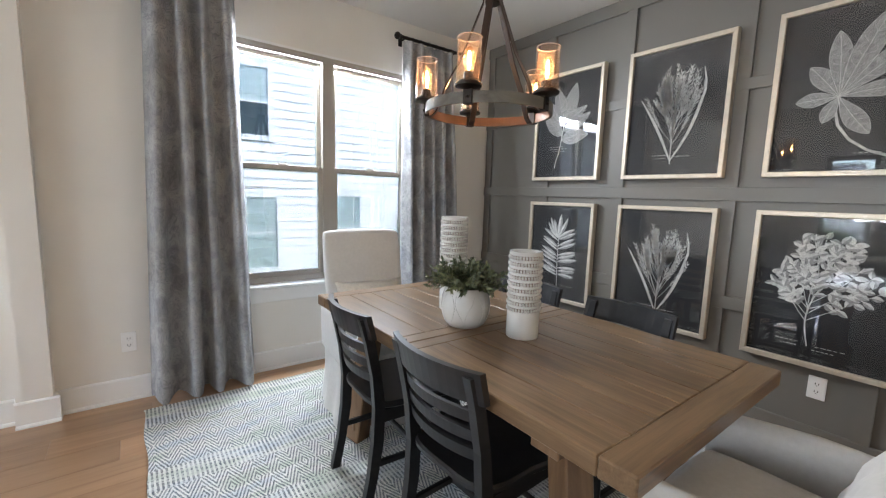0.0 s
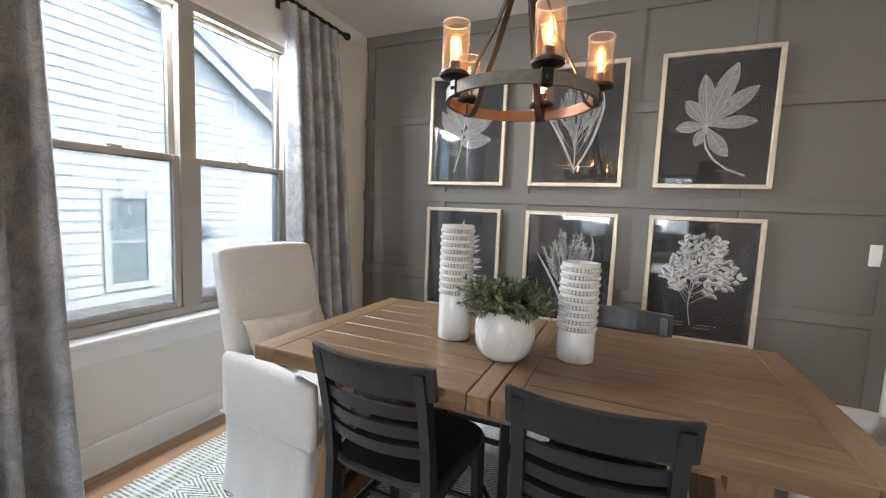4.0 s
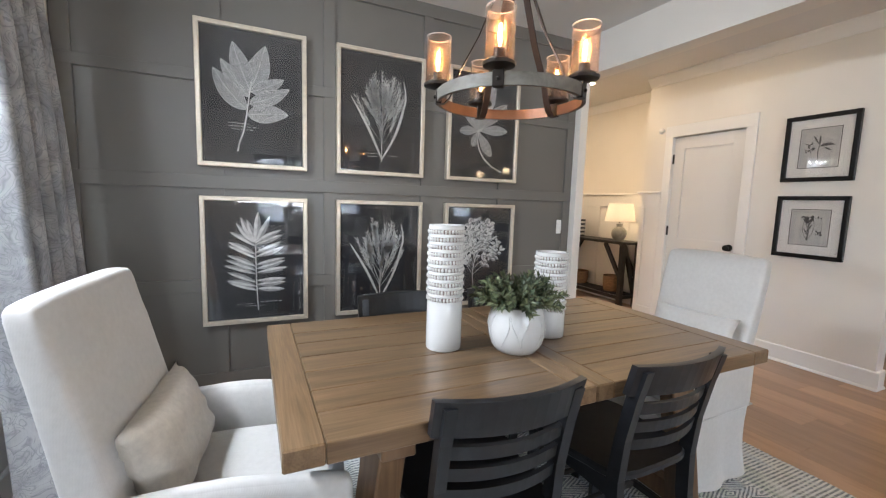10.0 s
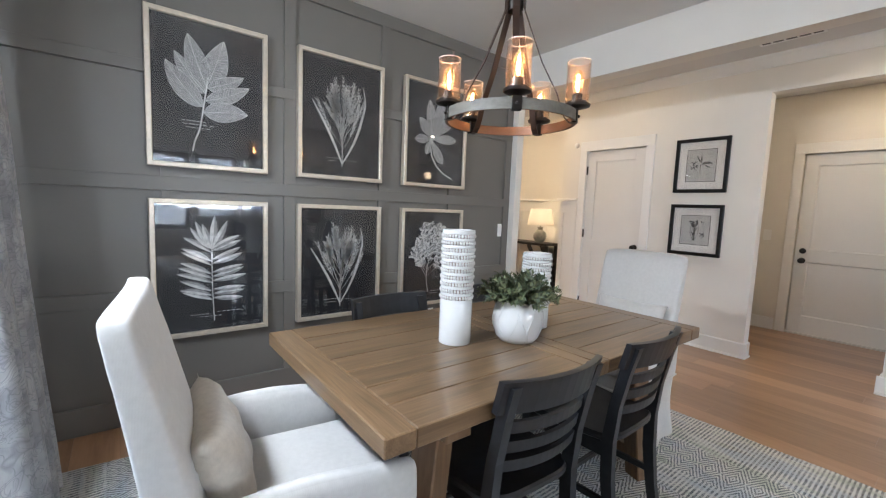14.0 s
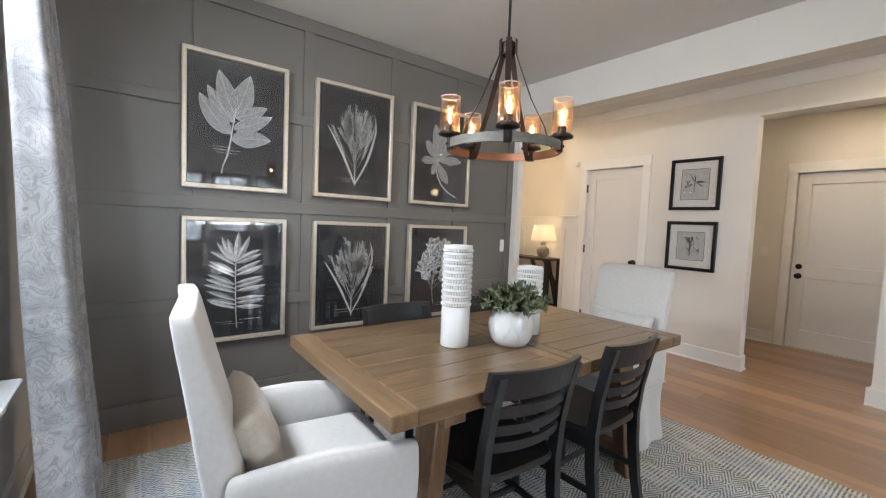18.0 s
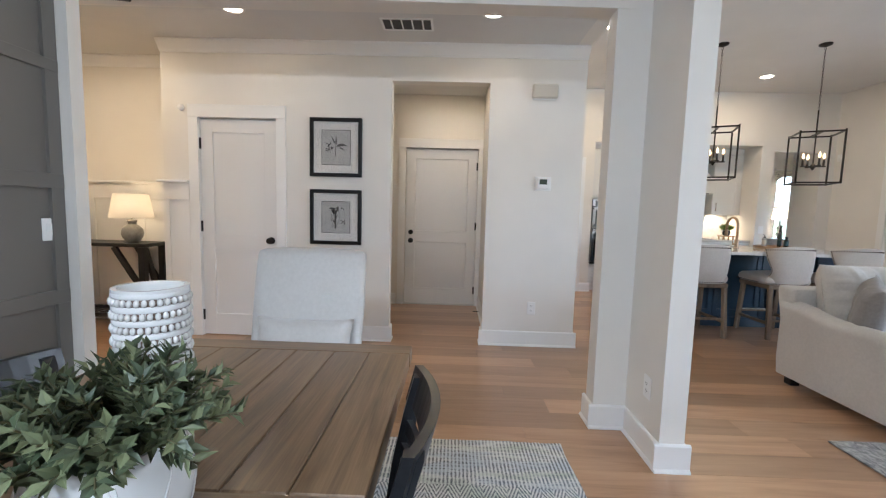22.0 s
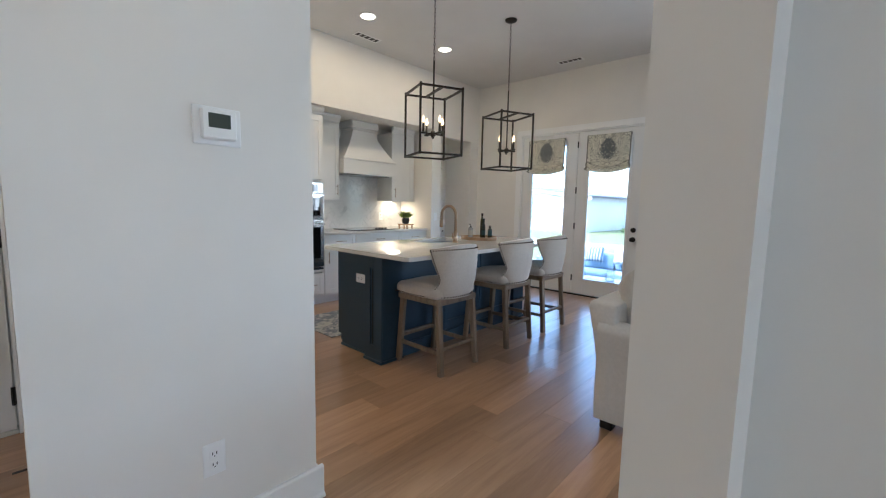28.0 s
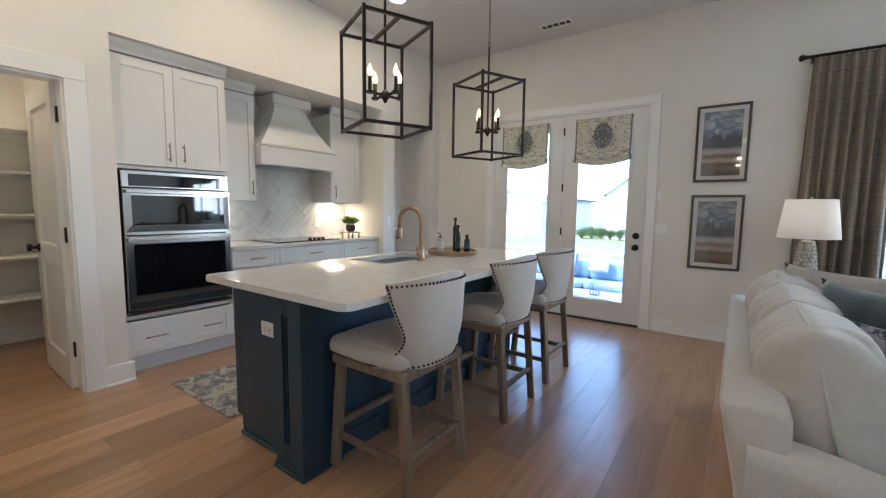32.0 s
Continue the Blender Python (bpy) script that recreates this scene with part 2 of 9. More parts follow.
def calc(nt, op, a, b=0.0, c=None):
    n = nt.nodes.new("ShaderNodeMath")
    n.operation = op
    for i, val in enumerate((a, b) if c is None else (a, b, c)):
        if isinstance(val, bpy.types.NodeSocket):
            nt.links.new(val, n.inputs[i])
        else:
            n.inputs[i].default_value = val
    return n.outputs[0]


def bump(nt, bs, height, strength=0.2, dist=0.01):
    n = node(nt, "ShaderNodeBump", Strength=strength, Distance=dist)
    nt.links.new(height, n.inputs["Height"])
    nt.links.new(n.outputs[0], bs.inputs["Normal"])


def painted(name, base, rough=0.55, grain=0.06, spots=0.04):
    """Rolled wall paint or brushed trim: faint orange peel and very slight unevenness."""
    def build(nt, bs):
        v = coords(nt)
        big = tex(nt, v, 1.3, 3)
        fine = tex(nt, v, 160, 2)
        lo, hi = tuple(c * (1 - spots) for c in base), tuple(min(1, c * (1 + spots)) for c in base)
        nt.links.new(ramp(nt, big, [(0.3, lo), (0.7, hi)]), bs.inputs["Base Color"])
        nt.links.new(calc(nt, "MULTIPLY_ADD", big, 0.12, rough - .06), bs.inputs["Roughness"])
        bump(nt, bs, fine, grain, 0.003)
    return material(name, build, base, rough)


def woodgrain(name, dark, mid, light, axis=0, rough=0.45, scale=1.0, vary=0.35, coat=0.0, rnd=True):
    """Wood with grain along one axis, varied from piece to piece."""
    def build(nt, bs):
        s = [9 * scale] * 3
        s[axis] = 0.7 * scale
        v = coords(nt, s)
        if rnd:
            oi = nt.nodes.new("ShaderNodeObjectInfo")
            off = nt.nodes.new("ShaderNodeVectorMath")
            off.operation = "ADD"
            cx = nt.nodes.new("ShaderNodeCombineXYZ")
            for i in range(3):
                nt.links.new(calc(nt, "MULTIPLY", oi.outputs["Random"], 37.0 + 11 * i), cx.inputs[i])
            nt.links.new(v, off.inputs[0])
            nt.links.new(cx.outputs[0], off.inputs[1])
            v = off.outputs[0]
        g1 = tex(nt, v, 1.6, 6, .6, 1.2)
        g2 = tex(nt, v, 9.0, 3, .5, .4)
        g3 = tex(nt, v, 0.5, 2)
        f = calc(nt, "ADD", calc(nt, "MULTIPLY", g1, .62), calc(nt, "ADD", calc(nt, "MULTIPLY", g2, .13), calc(nt, "MULTIPLY", g3, .25)))
        col = ramp(nt, f, [(0.33, dark), (0.5, mid), (0.66, light)])
        if rnd:
            hsv = node(nt, "ShaderNodeHueSaturation")
            nt.links.new(col, hsv.inputs["Color"])
            nt.links.new(calc(nt, "MULTIPLY_ADD", oi.outputs["Random"], vary, 1 - vary / 2), hsv.inputs["Value"])
            col = hsv.outputs[0]
        nt.links.new(col, bs.inputs["Base Color"])
        nt.links.new(calc(nt, "MULTIPLY_ADD", g1, .10, rough - .05), bs.inputs["Roughness"])
        bs.inputs["Coat Weight"].default_value = coat
        bs.inputs["Coat Roughness"].default_value = .22
        bump(nt, bs, f, .035, .002)
    return material(name, build, mid, rough)


def cloth(name, base, weave=420, rough=0.95, contrast=0.12, sheen=0.25):
    """Plain woven upholstery."""
    def build(nt, bs):
        v = coords(nt)
        wx = nt.nodes.new("ShaderNodeTexWave")
        wx.inputs["Scale"].default_value = weave / 6
        nt.links.new(coords(nt, turn=(10, 20, 45)), wx.inputs["Vector"])
        wy = nt.nodes.new("ShaderNodeTexWave")
        wy.inputs["Scale"].default_value = weave / 6
        nt.links.new(coords(nt, turn=(15, 10, -45)), wy.inputs["Vector"])
        w = calc(nt, "ADD", wx.outputs["Fac"], wy.outputs["Fac"])
        slub = tex(nt, v, 60, 3)
        big = tex(nt, v, 4, 3)
        f = calc(nt, "ADD", calc(nt, "MULTIPLY", slub, .6), calc(nt, "MULTIPLY", big, .4))
        lo, hi = tuple(c * (1 - contrast) for c in base), tuple(min(1, c * (1 + contrast)) for c in base)
        nt.links.new(ramp(nt, f, [(0.35, lo), (0.65, hi)]), bs.inputs["Base Color"])
        bs.inputs["Sheen Weight"].default_value = sheen
        bump(nt, bs, calc(nt, "ADD", calc(nt, "MULTIPLY", w, .35), slub), .10, .0015)
    return material(name, build, base, rough)


def metal_mat(name, base, rough=0.35, metal=1.0):
    def build(nt, bs):
        v = coords(nt)
        n = tex(nt, v, 35, 4)
        nt.links.new(calc(nt, "MULTIPLY_ADD", n, .12, rough - .06), bs.inputs["Roughness"])
        lo, hi = tuple(c * .92 for c in base), tuple(min(1, c * 1.08) for c in base)
        nt.links.new(ramp(nt, n, [(0.3, lo), (0.7, hi)]), bs.inputs["Base Color"])
    return material(name, build, base, rough, metal)


def pane_mat(name, tint=(1, 1, 1), ior=1.5, tex_=0.0):
    """Thin clear glass: it lets light straight through and mirrors by the angle."""
    mat = bpy.data.materials.new(name)
    mat.use_nodes = True
    nt = mat.node_tree
    nt.nodes.remove(nt.nodes["Principled BSDF"])
    tr = node(nt, "ShaderNodeBsdfTransparent", Color=(*tint, 1))
    gl = node(nt, "ShaderNodeBsdfGlossy", Roughness=0.015)
    lw = node(nt, "ShaderNodeLayerWeight", Blend=0.5)
    r0 = ((ior - 1) / (ior + 1)) ** 2
    fr = calc(nt, "MULTIPLY_ADD", calc(nt, "POWER", lw.outputs["Facing"], 5.0), 1 - r0, r0)
    mx = nt.nodes.new("ShaderNodeMixShader")
    if tex_:
        sp = tex(nt, coords(nt), 220, 2)
        bp = node(nt, "ShaderNodeBump", Strength=tex_, Distance=.002)
        nt.links.new(sp, bp.inputs["Height"])
        nt.links.new(bp.outputs[0], gl.inputs["Normal"])
    nt.links.new(fr, mx.inputs[0])
    nt.links.new(tr.outputs[0], mx.inputs[1])
    nt.links.new(gl.outputs[0], mx.inputs[2])
    nt.links.new(mx.outputs[0], nt.nodes["Material Output"].inputs[0])
    return mat


def glow(name, colour, strength, base=(0.9, 0.9, 0.9)):
    return material(name, None, base, .5, **{"Emission Color": (*colour, 1), "Emission Strength": strength})


WALL = painted("wall paint", (0.79, 0.765, 0.715), .6)
TRIM = painted("white trim paint", (0.85, 0.85, 0.835), .38, .02, .02)
GREY = painted("grey-taupe wall paint", (0.158, 0.150, 0.135), .42, .03)
CEIL = painted("ceiling paint", (0.70, 0.69, 0.67), .7, .12)
DOORP = painted("white door paint", (0.77, 0.765, 0.75), .36, .02, .02)
CAB = painted("white cabinet paint", (0.74, 0.735, 0.71), .35, .015, .02)
NAVY = painted("navy island paint", (0.017, 0.048, 0.084), .36, .02, .06)
BLACK = material("black chair paint", lambda nt, bs: nt.links.new(ramp(nt, tex(nt, coords(nt), 30, 3), [(0.3, (0.008, 0.009, 0.011)), (0.75, (0.018, 0.019, 0.022))]), bs.inputs["Base Color"]), (0.011, 0.012, 0.014), .34)
IRON = metal_mat("dark bronze iron", (0.020, 0.016, 0.013), .42, .6)
BRONZE = metal_mat("black hardware", (0.012, 0.011, 0.011), .35, .5)
NICKEL = metal_mat("brushed nickel", (0.62, 0.58, 0.50), .28)
GOLD = metal_mat("champagne bronze", (0.40, 0.29, 0.195), .30)
PULL = metal_mat("brushed bronze nickel", (0.36, 0.29, 0.225), .32)


def brushed(nt, bs):
    n = tex(nt, coords(nt, (1.5, 60, 60)), 8, 4, .6)
    nt.links.new(ramp(nt, n, [(0.3, (.44, .435, .43)), (0.7, (.50, .495, .49))]), bs.inputs["Base Color"])
    nt.links.new(calc(nt, "MULTIPLY_ADD", n, .08, .15), bs.inputs["Roughness"])


STEEL = material("brushed stainless steel", brushed, (.4, .4, .41), .27, 1.0)
OVENGLASS = material("black oven glass", None, (0.004, 0.004, 0.005), .03, **{"Specular IOR Level": .7})
# pane colours dim the outdoor view, so that it isn't blown out
GLASS = pane_mat("window glass", (.60, .615, .63))
DIMMED = pane_mat("darkened window glass", (.33, .343, .352))
ARTGLASS = pane_mat("picture glass", (0.97, 0.97, 0.97), 1.62)
VINYL = painted("tan window vinyl", (0.40, 0.375, 0.33), .45, .01)
PLASTIC = material("white plastic", None, (0.86, 0.86, 0.845), .3)

# ---- the structure ----
X_E, Y_N, X_W, Y_S = 2.855, 3.10, -5.26, -1.92
CEIL_D, CEIL_H, CEIL_G = 2.655, 2.70, 3.20
# north face of the dining room header and of the stub that ends the grey wall
Y_B = -.375


def setting(name, mesh, mat, label, category, smooth=False):
    return tagged(part(name, mesh, mat, smooth=smooth), label, category, kind="structure")


# dining room and hall
w = Mesh()
for bx in ((-5.5, .58, Y_N, Y_N + .16, 0, 3.3), (1.97, 3.1, Y_N, Y_N + .16, 0, 3.3), (.58, 1.97, Y_N, Y_N + .16, 0, .61), (.58, 1.97, Y_N, Y_N + .16, 2.26, 3.3)):
    w.box(*bx)
setting("wall_north", w, WALL, "warm off-white painted wall with a double window", "wall")
wall_east = setting("wall_east", B(X_E, 3.0, Y_B, Y_N, 0, CEIL_D), GREY, "grey-taupe painted board-and-batten accent wall", "wall")
w = Mesh()
for bx in ((-.466, .385, Y_S - .12, Y_S, 0, 3.3), (1.265, 2.315, Y_S - .12, Y_S, 0, 2.9), (3.033, 3.37, Y_S - .12, Y_S, 0, 2.9),
           (.385, 1.265, Y_S - .12, Y_S, 2.39, 2.9), (2.315, 3.033, Y_S - .12, Y_S, 2.03, 2.9)):
    w.box(*bx)
setting("wall_hall", w, WALL, "off-white painted hall wall with a cased opening", "wall")
w = Mesh()
w.box(-.475, -.353, -.59, 3.10, 2.36, 3.2).prism([(-.353, -.59), (3.0, -.53), (3.0, Y_B), (-.353, -.467)], 2.35, CEIL_H)
setting("header_beam", w, WALL, "painted header beams over the wide dining room openings", "beam")
w = Mesh().box(-.475, -.353, -.59, -.07, 0, 2.36).box(-.353, -.165, -.59, -.467, 0, 2.36)
setting("column_corner", w, WALL, "L-shaped white painted corner column between the openings", "column")
setting("column_north", B(-.440, -.318, 3.03, 3.10, 0, 2.36), WALL, "white painted wall stub beside the wide opening", "column")
w = Mesh().box(2.775, 3.0, -.455, Y_B, 0, 2.35)
setting("column_east", w, WALL, "white painted wall stub ending the grey wall", "column")
w = Mesh().prism([(-.353, -.468), (X_E, Y_B - .001), (X_E, Y_N), (-.353, Y_N)], CEIL_D, CEIL_D + .1)
setting("ceiling_dining", w, CEIL, "flat white dining room ceiling", "ceiling")
setting("ceiling_hall", Mesh().prism([(-.35, -3.6), (8.0, -3.6), (8.0, -.53), (3.0, -.53), (-.35, -.59)], CEIL_H, CEIL_H + .1), CEIL, "flat white hall ceiling", "ceiling")
setting("wall_hall_header", B(-.475, -.35, Y_S, -.59, CEIL_H, 3.2), WALL, "painted wall above the hall ceiling edge", "wall")
setting("ceiling_great_room", B(-5.4, -.475, -5.7, Y_N, CEIL_G, CEIL_G + .1), CEIL, "high flat white great room ceiling", "ceiling")
# foyer, closed round
w = Mesh().box(3.0, 8.0, -.59, -.48, 0, 2.9).box(7.9, 8.0, -3.6, -.6, 0, 2.9)
setting("wall_foyer", w, WALL, "warm painted foyer wall", "wall")
w = Mesh().box(3.371, 4.95, -2.48, -2.36, 0, 2.9).box(3.25, 3.37, -2.48, Y_S - .121, 0, 2.9)
setting("wall_console", w, WALL, "warm cream wall above white wainscot", "wall")
setting("wall_stair", B(3.3, 8.0, -3.6, -3.5, 0, 5.6), WALL, "cream wall behind the staircase", "wall")
setting("ceiling_stair", B(3.3, 8.0, -3.6, -2.48, 5.5, 5.6), CEIL, "ceiling high over the staircase", "ceiling")
# mud room and closet
w = Mesh()
for bx in ((.18, .32, -3.62, Y_S - .12, 0, 2.8), (1.31, 2.25, -3.62, -3.50, 0, 2.8), (.32, .38, -3.62, -3.50, 0, 2.8), (.38, 1.31, -3.62, -3.50, 2.04, 2.8), (2.12, 2.25, -3.5, Y_S - .12, 0, 2.8)):
    w.box(*bx)
setting("wall_mud_room", w, WALL, "warm painted walls of the small mud room", "wall")
setting("wall_closet", B(2.25, 3.3, -2.8, -2.7, 0, 2.8), WALL, "plain wall closing the closet", "wall")
# great room
w = Mesh()
for bx in ((X_W - .14, X_W, -4.92, -3.95, 0, 3.3), (X_W - .14, X_W, -3.95, -2.10, 2.36, 3.3), (X_W - .14, X_W, -2.10, -.42, 0, 3.3),
           (X_W - .14, X_W, -.42, 2.10, 0, .60), (X_W - .14, X_W, -.42, 2.10, 2.27, 3.3), (X_W - .14, X_W, .30, .42, .60, 2.27), (X_W - .14, X_W, 1.26, 1.38, .60, 2.27), (X_W - .14, X_W, 2.10, Y_N, 0, 3.3)):
    w.box(*bx)
setting("wall_west", w, WALL, "off-white great room wall with glazed doors and windows", "wall")
w = Mesh()
YK = -4.80
for bx in ((-.466, -.35, YK, Y_S - .12, 0, 3.3), (-.53, -.35, YK - .12, YK, 0, 3.3), (-1.285, -.53, YK - .12, YK, 2.03, 3.3), (-1.535, -1.285, YK - .12, YK, 0, 3.3),
           (-4.13, -1.535, -5.5, YK, 2.39, 3.3), (-4.33, -4.13, -5.5, YK, 0, 3.3), (-5.26, -4.33, YK - .12, YK, 2.31, 3.3), (-6.8, -5.05, YK - .12, YK, 0, 2.31), (-6.8, -5.26, YK - .12, YK, 2.31, 2.7),
           (-4.13, -1.535, -5.6, -5.5, 0, 2.39), (-1.535, -1.415, -5.6, YK - .12, 0, 2.39)):
    w.box(*bx)
setting("wall_kitchen", w, WALL, "off-white kitchen wall with a recess for the cabinets", "wall")
w = Mesh().box(-1.415, -.35, -6.7, -6.6, 0, 2.6).box(-.35, -.25, -6.7, YK, 0, 2.6).box(-1.53, -1.415, -6.7, -5.6, 0, 2.6)
setting("wall_pantry", w, WALL, "painted pantry walls", "wall")
setting("ceiling_pantry", B(-1.53, -.25, -6.7, YK - .12, 2.6, 2.7), CEIL, "pantry ceiling", "ceiling")
w = Mesh().box(-5.83, -4.0, -6.8, -6.7, 0, 2.6).box(-6.8, -6.33, -6.8, -6.7, 0, 2.6).box(-6.33, -5.83, -6.8, -6.7, 0, .8).box(-6.33, -5.83, -6.8, -6.7, 2.2, 2.6).box(-4.33, -4.2, -6.7, -5.5, 0, 2.6).box(-6.8, -6.7, -6.7, YK - .12, 0, 2.6).box(-5.19, -5.07, -5.36, YK - .12, 0, 2.6)
setting("wall_back_passage", w, WALL, "cream walls of the passage beyond the kitchen", "wall")
setting("ceiling_back_passage", B(-6.7, -4.2, -6.7, YK - .12, 2.6, 2.7), CEIL, "passage ceiling", "ceiling")

# floor: a dark bed, with planks laid over it at the end of the file
floor = setting("floor", Mesh().box(-5.40, 8.0, -6.8, Y_N + .1, -.10, -.012).box(-6.8, -5.40, -6.8, YK, -.10, -.012), painted("floor joint", (0.22, 0.135, 0.078), .6), "warm brown engineered oak plank floor", "floor")


def base_run(a, b, h=.14, d=.016, shoe=True):
    """Baseboard with an eased top and a quarter-round shoe, along a wall from a to b; the room lies to its left."""
    a, b = Vector((*a, 0)), Vector((*b, 0))
    u = (b - a).normalized()
    n = Vector((-u.y, u.x, 0))
    prof = [(0, 0), (d + .012, 0), (d + .012, .008), (d + .006, .016), (d, .018), (d, h - .008), (d - .006, h), (0, h)]
    vs = [tuple(p + n * x + Vector((0, 0, z))) for p in (a, b) for x, z in prof]
    k = len(prof)
    me = Mesh().add(vs, [tuple(range(k)), tuple(range(k, 2 * k))] + [(i, (i + 1) % k, k + (i + 1) % k, k + i) for i in range(k)])
    return tagged(part("baseboard", me, TRIM), "white painted baseboard with shoe moulding", "baseboard", kind="structure")


E_ = .028
for a, b in [((X_E, Y_N), (-.318, Y_N)), ((-.318 + E_, 3.03), (-.440 - E_, 3.03)), ((-.318, Y_N - E_), (-.318, 3.03)),
             ((-.165 + E_, -.467), (-.353, -.467)), ((-.165, -.59 - E_), (-.165, -.467)), ((-.353, -.467 + E_), (-.353, -.07)), ((-.353 + E_, -.07), (-.475 - E_, -.07)),
             ((-.475, -.07), (-.475, -.59)), ((-.475 - E_, -.59), (-.165, -.59)),
             ((2.855, Y_B), (2.775 - E_, Y_B)), ((2.775, Y_B), (2.775, -.455)),
             ((2.21, Y_S), (1.265 - E_, Y_S)), ((.385 + E_, Y_S), (-.466 - E_, Y_S)), ((1.265, Y_S), (1.265, -2.04)), ((.385, -2.04), (.385, Y_S)),
             ((-.466, Y_S), (-.466, YK)), ((.32, -3.5), (.32, -2.04)), ((2.12, -3.5), (1.42, -3.5)),
             ((X_W, -2.0), (X_W, Y_N)), ((X_W, YK), (X_W, -4.05)), ((-1.395, YK), (-1.535 - E_, YK)), ((-1.535, YK), (-1.535, YK - .1)), ((-.475, Y_N), (X_W, Y_N)),
             ((-4.13 + E_, YK), (-4.33, YK)), ((-.35, -6.6), (-1.415, -6.6)), ((7.9, -.59), (3.0, -.59)), ]:
    base_run(a, b) if (a[1] == b[1] and (a[1] > 2.9 or (a[1] == -.59 and a[0] > 5))) or (a[0] == -.318 and a[1] > 2.9) else base_run(b, a)
# the grey wall has a base of its own colour
for n_, (z0, z1) in enumerate(((0, .15),)):
    tagged(part("baseboard", B(X_E - .02, X_E, Y_B + .03, Y_N - .03, z0, z1, .004), GREY), "grey painted baseboard of the accent wall", "baseboard", kind="structure")
# battens of the accent wall: rails, and stiles between them
RAILS = [(.675, .752), (1.306, 1.384), (1.922, 1.985), (2.565, 2.655)]
STILES = [-.335, .34, 1.01, 1.70, 2.36, 3.05]
for z0, z1 in RAILS:
    part("rail", B(X_E - .019, X_E, Y_B, Y_N, z0, z1, .002), GREY, wall_east)
edges = [.15] + [z for r in RAILS for z in r]
for y in STILES:
    for i in range(0, len(edges) - 1, 2):
        h = .036
        y0, y1 = max(y - h, Y_B), min(y + h, Y_N)
        part("stile", B(X_E - .0185, X_E, y0, y1, edges[i], edges[i + 1]), GREY, wall_east)
# crown moulding along the hall
w = Mesh()
for x0, x1 in ((-.466, 3.37),):
    pr = [(0, 0), (.012, 0), (.02, .02), (.055, .07), (.07, .085), (.07, .10), (0, .10)]
    vs = [(x, Y_S + p, 2.60 + q) for x in (x0, x1) for p, q in pr]
    k = len(pr)
    w.add(vs, [tuple(range(k)), tuple(range(k, 2 * k))] + [(i, (i + 1) % k, k + (i + 1) % k, k + i) for i in range(k)])
setting("crown_moulding", w, TRIM, "white crown moulding along the hall ceiling", "moulding")
w = Mesh()
vs = [(x, -2.36 + p, 2.60 + q) for x in (3.37, 4.95) for p, q in pr]
w.add(vs, [tuple(range(k)), tuple(range(k, 2 * k))] + [(i, (i + 1) % k, k + (i + 1) % k, k + i) for i in range(k)])
setting("crown_moulding", w, TRIM, "white crown moulding above the console wall", "moulding")


# ---- doors ----
def casing(parent, x0, x1, z1, y, n, w_=.09, d=.02, head=.115):
    """Flat casing round an opening in a wall along x; n is +1 or -1, the side that the room is on."""
    part("casing", B(x0 - w_, x0, y, y + n * d, 0, z1, .002), TRIM, parent)
    part("casing", B(x1, x1 + w_, y, y + n * d, 0, z1, .002), TRIM, parent)
    part("head_casing", B(x0 - w_, x1 + w_, y, y + n * (d + .002), z1, z1 + head, .002), TRIM, parent)


def slab(parent, w_, h, t=.04, mat=None, stile=.115, rails=((.0, .20), (.80, .95), (-.115, 0))):
    """A two-panel shaker door leaf, hinged at x = 0, front towards +y."""
    mat = mat or DOORP
    lo, mid, top = (0, .20), (.82, .96), (h - .115, h)
    me = Mesh()
    me.box(0, stile, -t / 2, t / 2, 0, h, .0015).box(w_ - stile, w_, -t / 2, t / 2, 0, h, .0015)
    for z0, z1 in (lo, mid, top):
        me.box(stile, w_ - stile, -t / 2, t / 2, z0, z1)
    leaf = part("leaf", me, mat, parent)
    for z0, z1 in ((lo[1], mid[0]), (mid[1], top[0])):
        part("panel", B(stile, w_ - stile, -t / 2 + .014, t / 2 - .014, z0, z1), mat, leaf)
        # sloped sticking between the frame and the sunk panel
        b_, y1, y2 = .011, t / 2 - .0005, t / 2 - .0139
        o = [(stile, z0), (w_ - stile, z0), (w_ - stile, z1), (stile, z1)]
        q = [(stile + b_, z0 + b_), (w_ - stile - b_, z0 + b_), (w_ - stile - b_, z1 - b_), (stile + b_, z1 - b_)]
        part("sticking", Mesh().add([(x, y1, z) for x, z in o] + [(x, y2, z) for x, z in q], [(i, (i + 1) % 4, 4 + (i + 1) % 4, 4 + i) for i in range(4)]), mat, leaf)
    return leaf


def knob(parent, x, z, y, n=1, dead=None, mat=None):
    mat = mat or BRONZE
    for i, zz in enumerate([z] + ([dead] if dead else [])):
        prof = [(.033, 0), (.033, .006), (.012, .012), (.011, .035), (.024, .042), (.029, .055), (.024, .067), (.0, .070)] if i == 0 else [(.031, 0), (.031, .012), (.022, .018), (.0, .02)]
        part("knob" if i == 0 else "deadbolt", Mesh().lathe(prof, 20), mat, parent, "black round knob" if i == 0 else "black deadbolt",
             35, Matrix.Translation((x, y, zz)) @ Matrix.Rotation(radians(-90 * n), 4, "X"))


def hinges(parent, x, y, h, n=1):
    for z in (.2, h * .52, h - .2):
        part("hinge", Mesh().box(x - .006, x + .014, y, y + n * .006, z - .05, z + .05).tube([(x + .004, y + n * .008, z - .05), (x + .004, y + n * .008, z + .05)], .006, 8), BRONZE, parent, "black butt hinge")


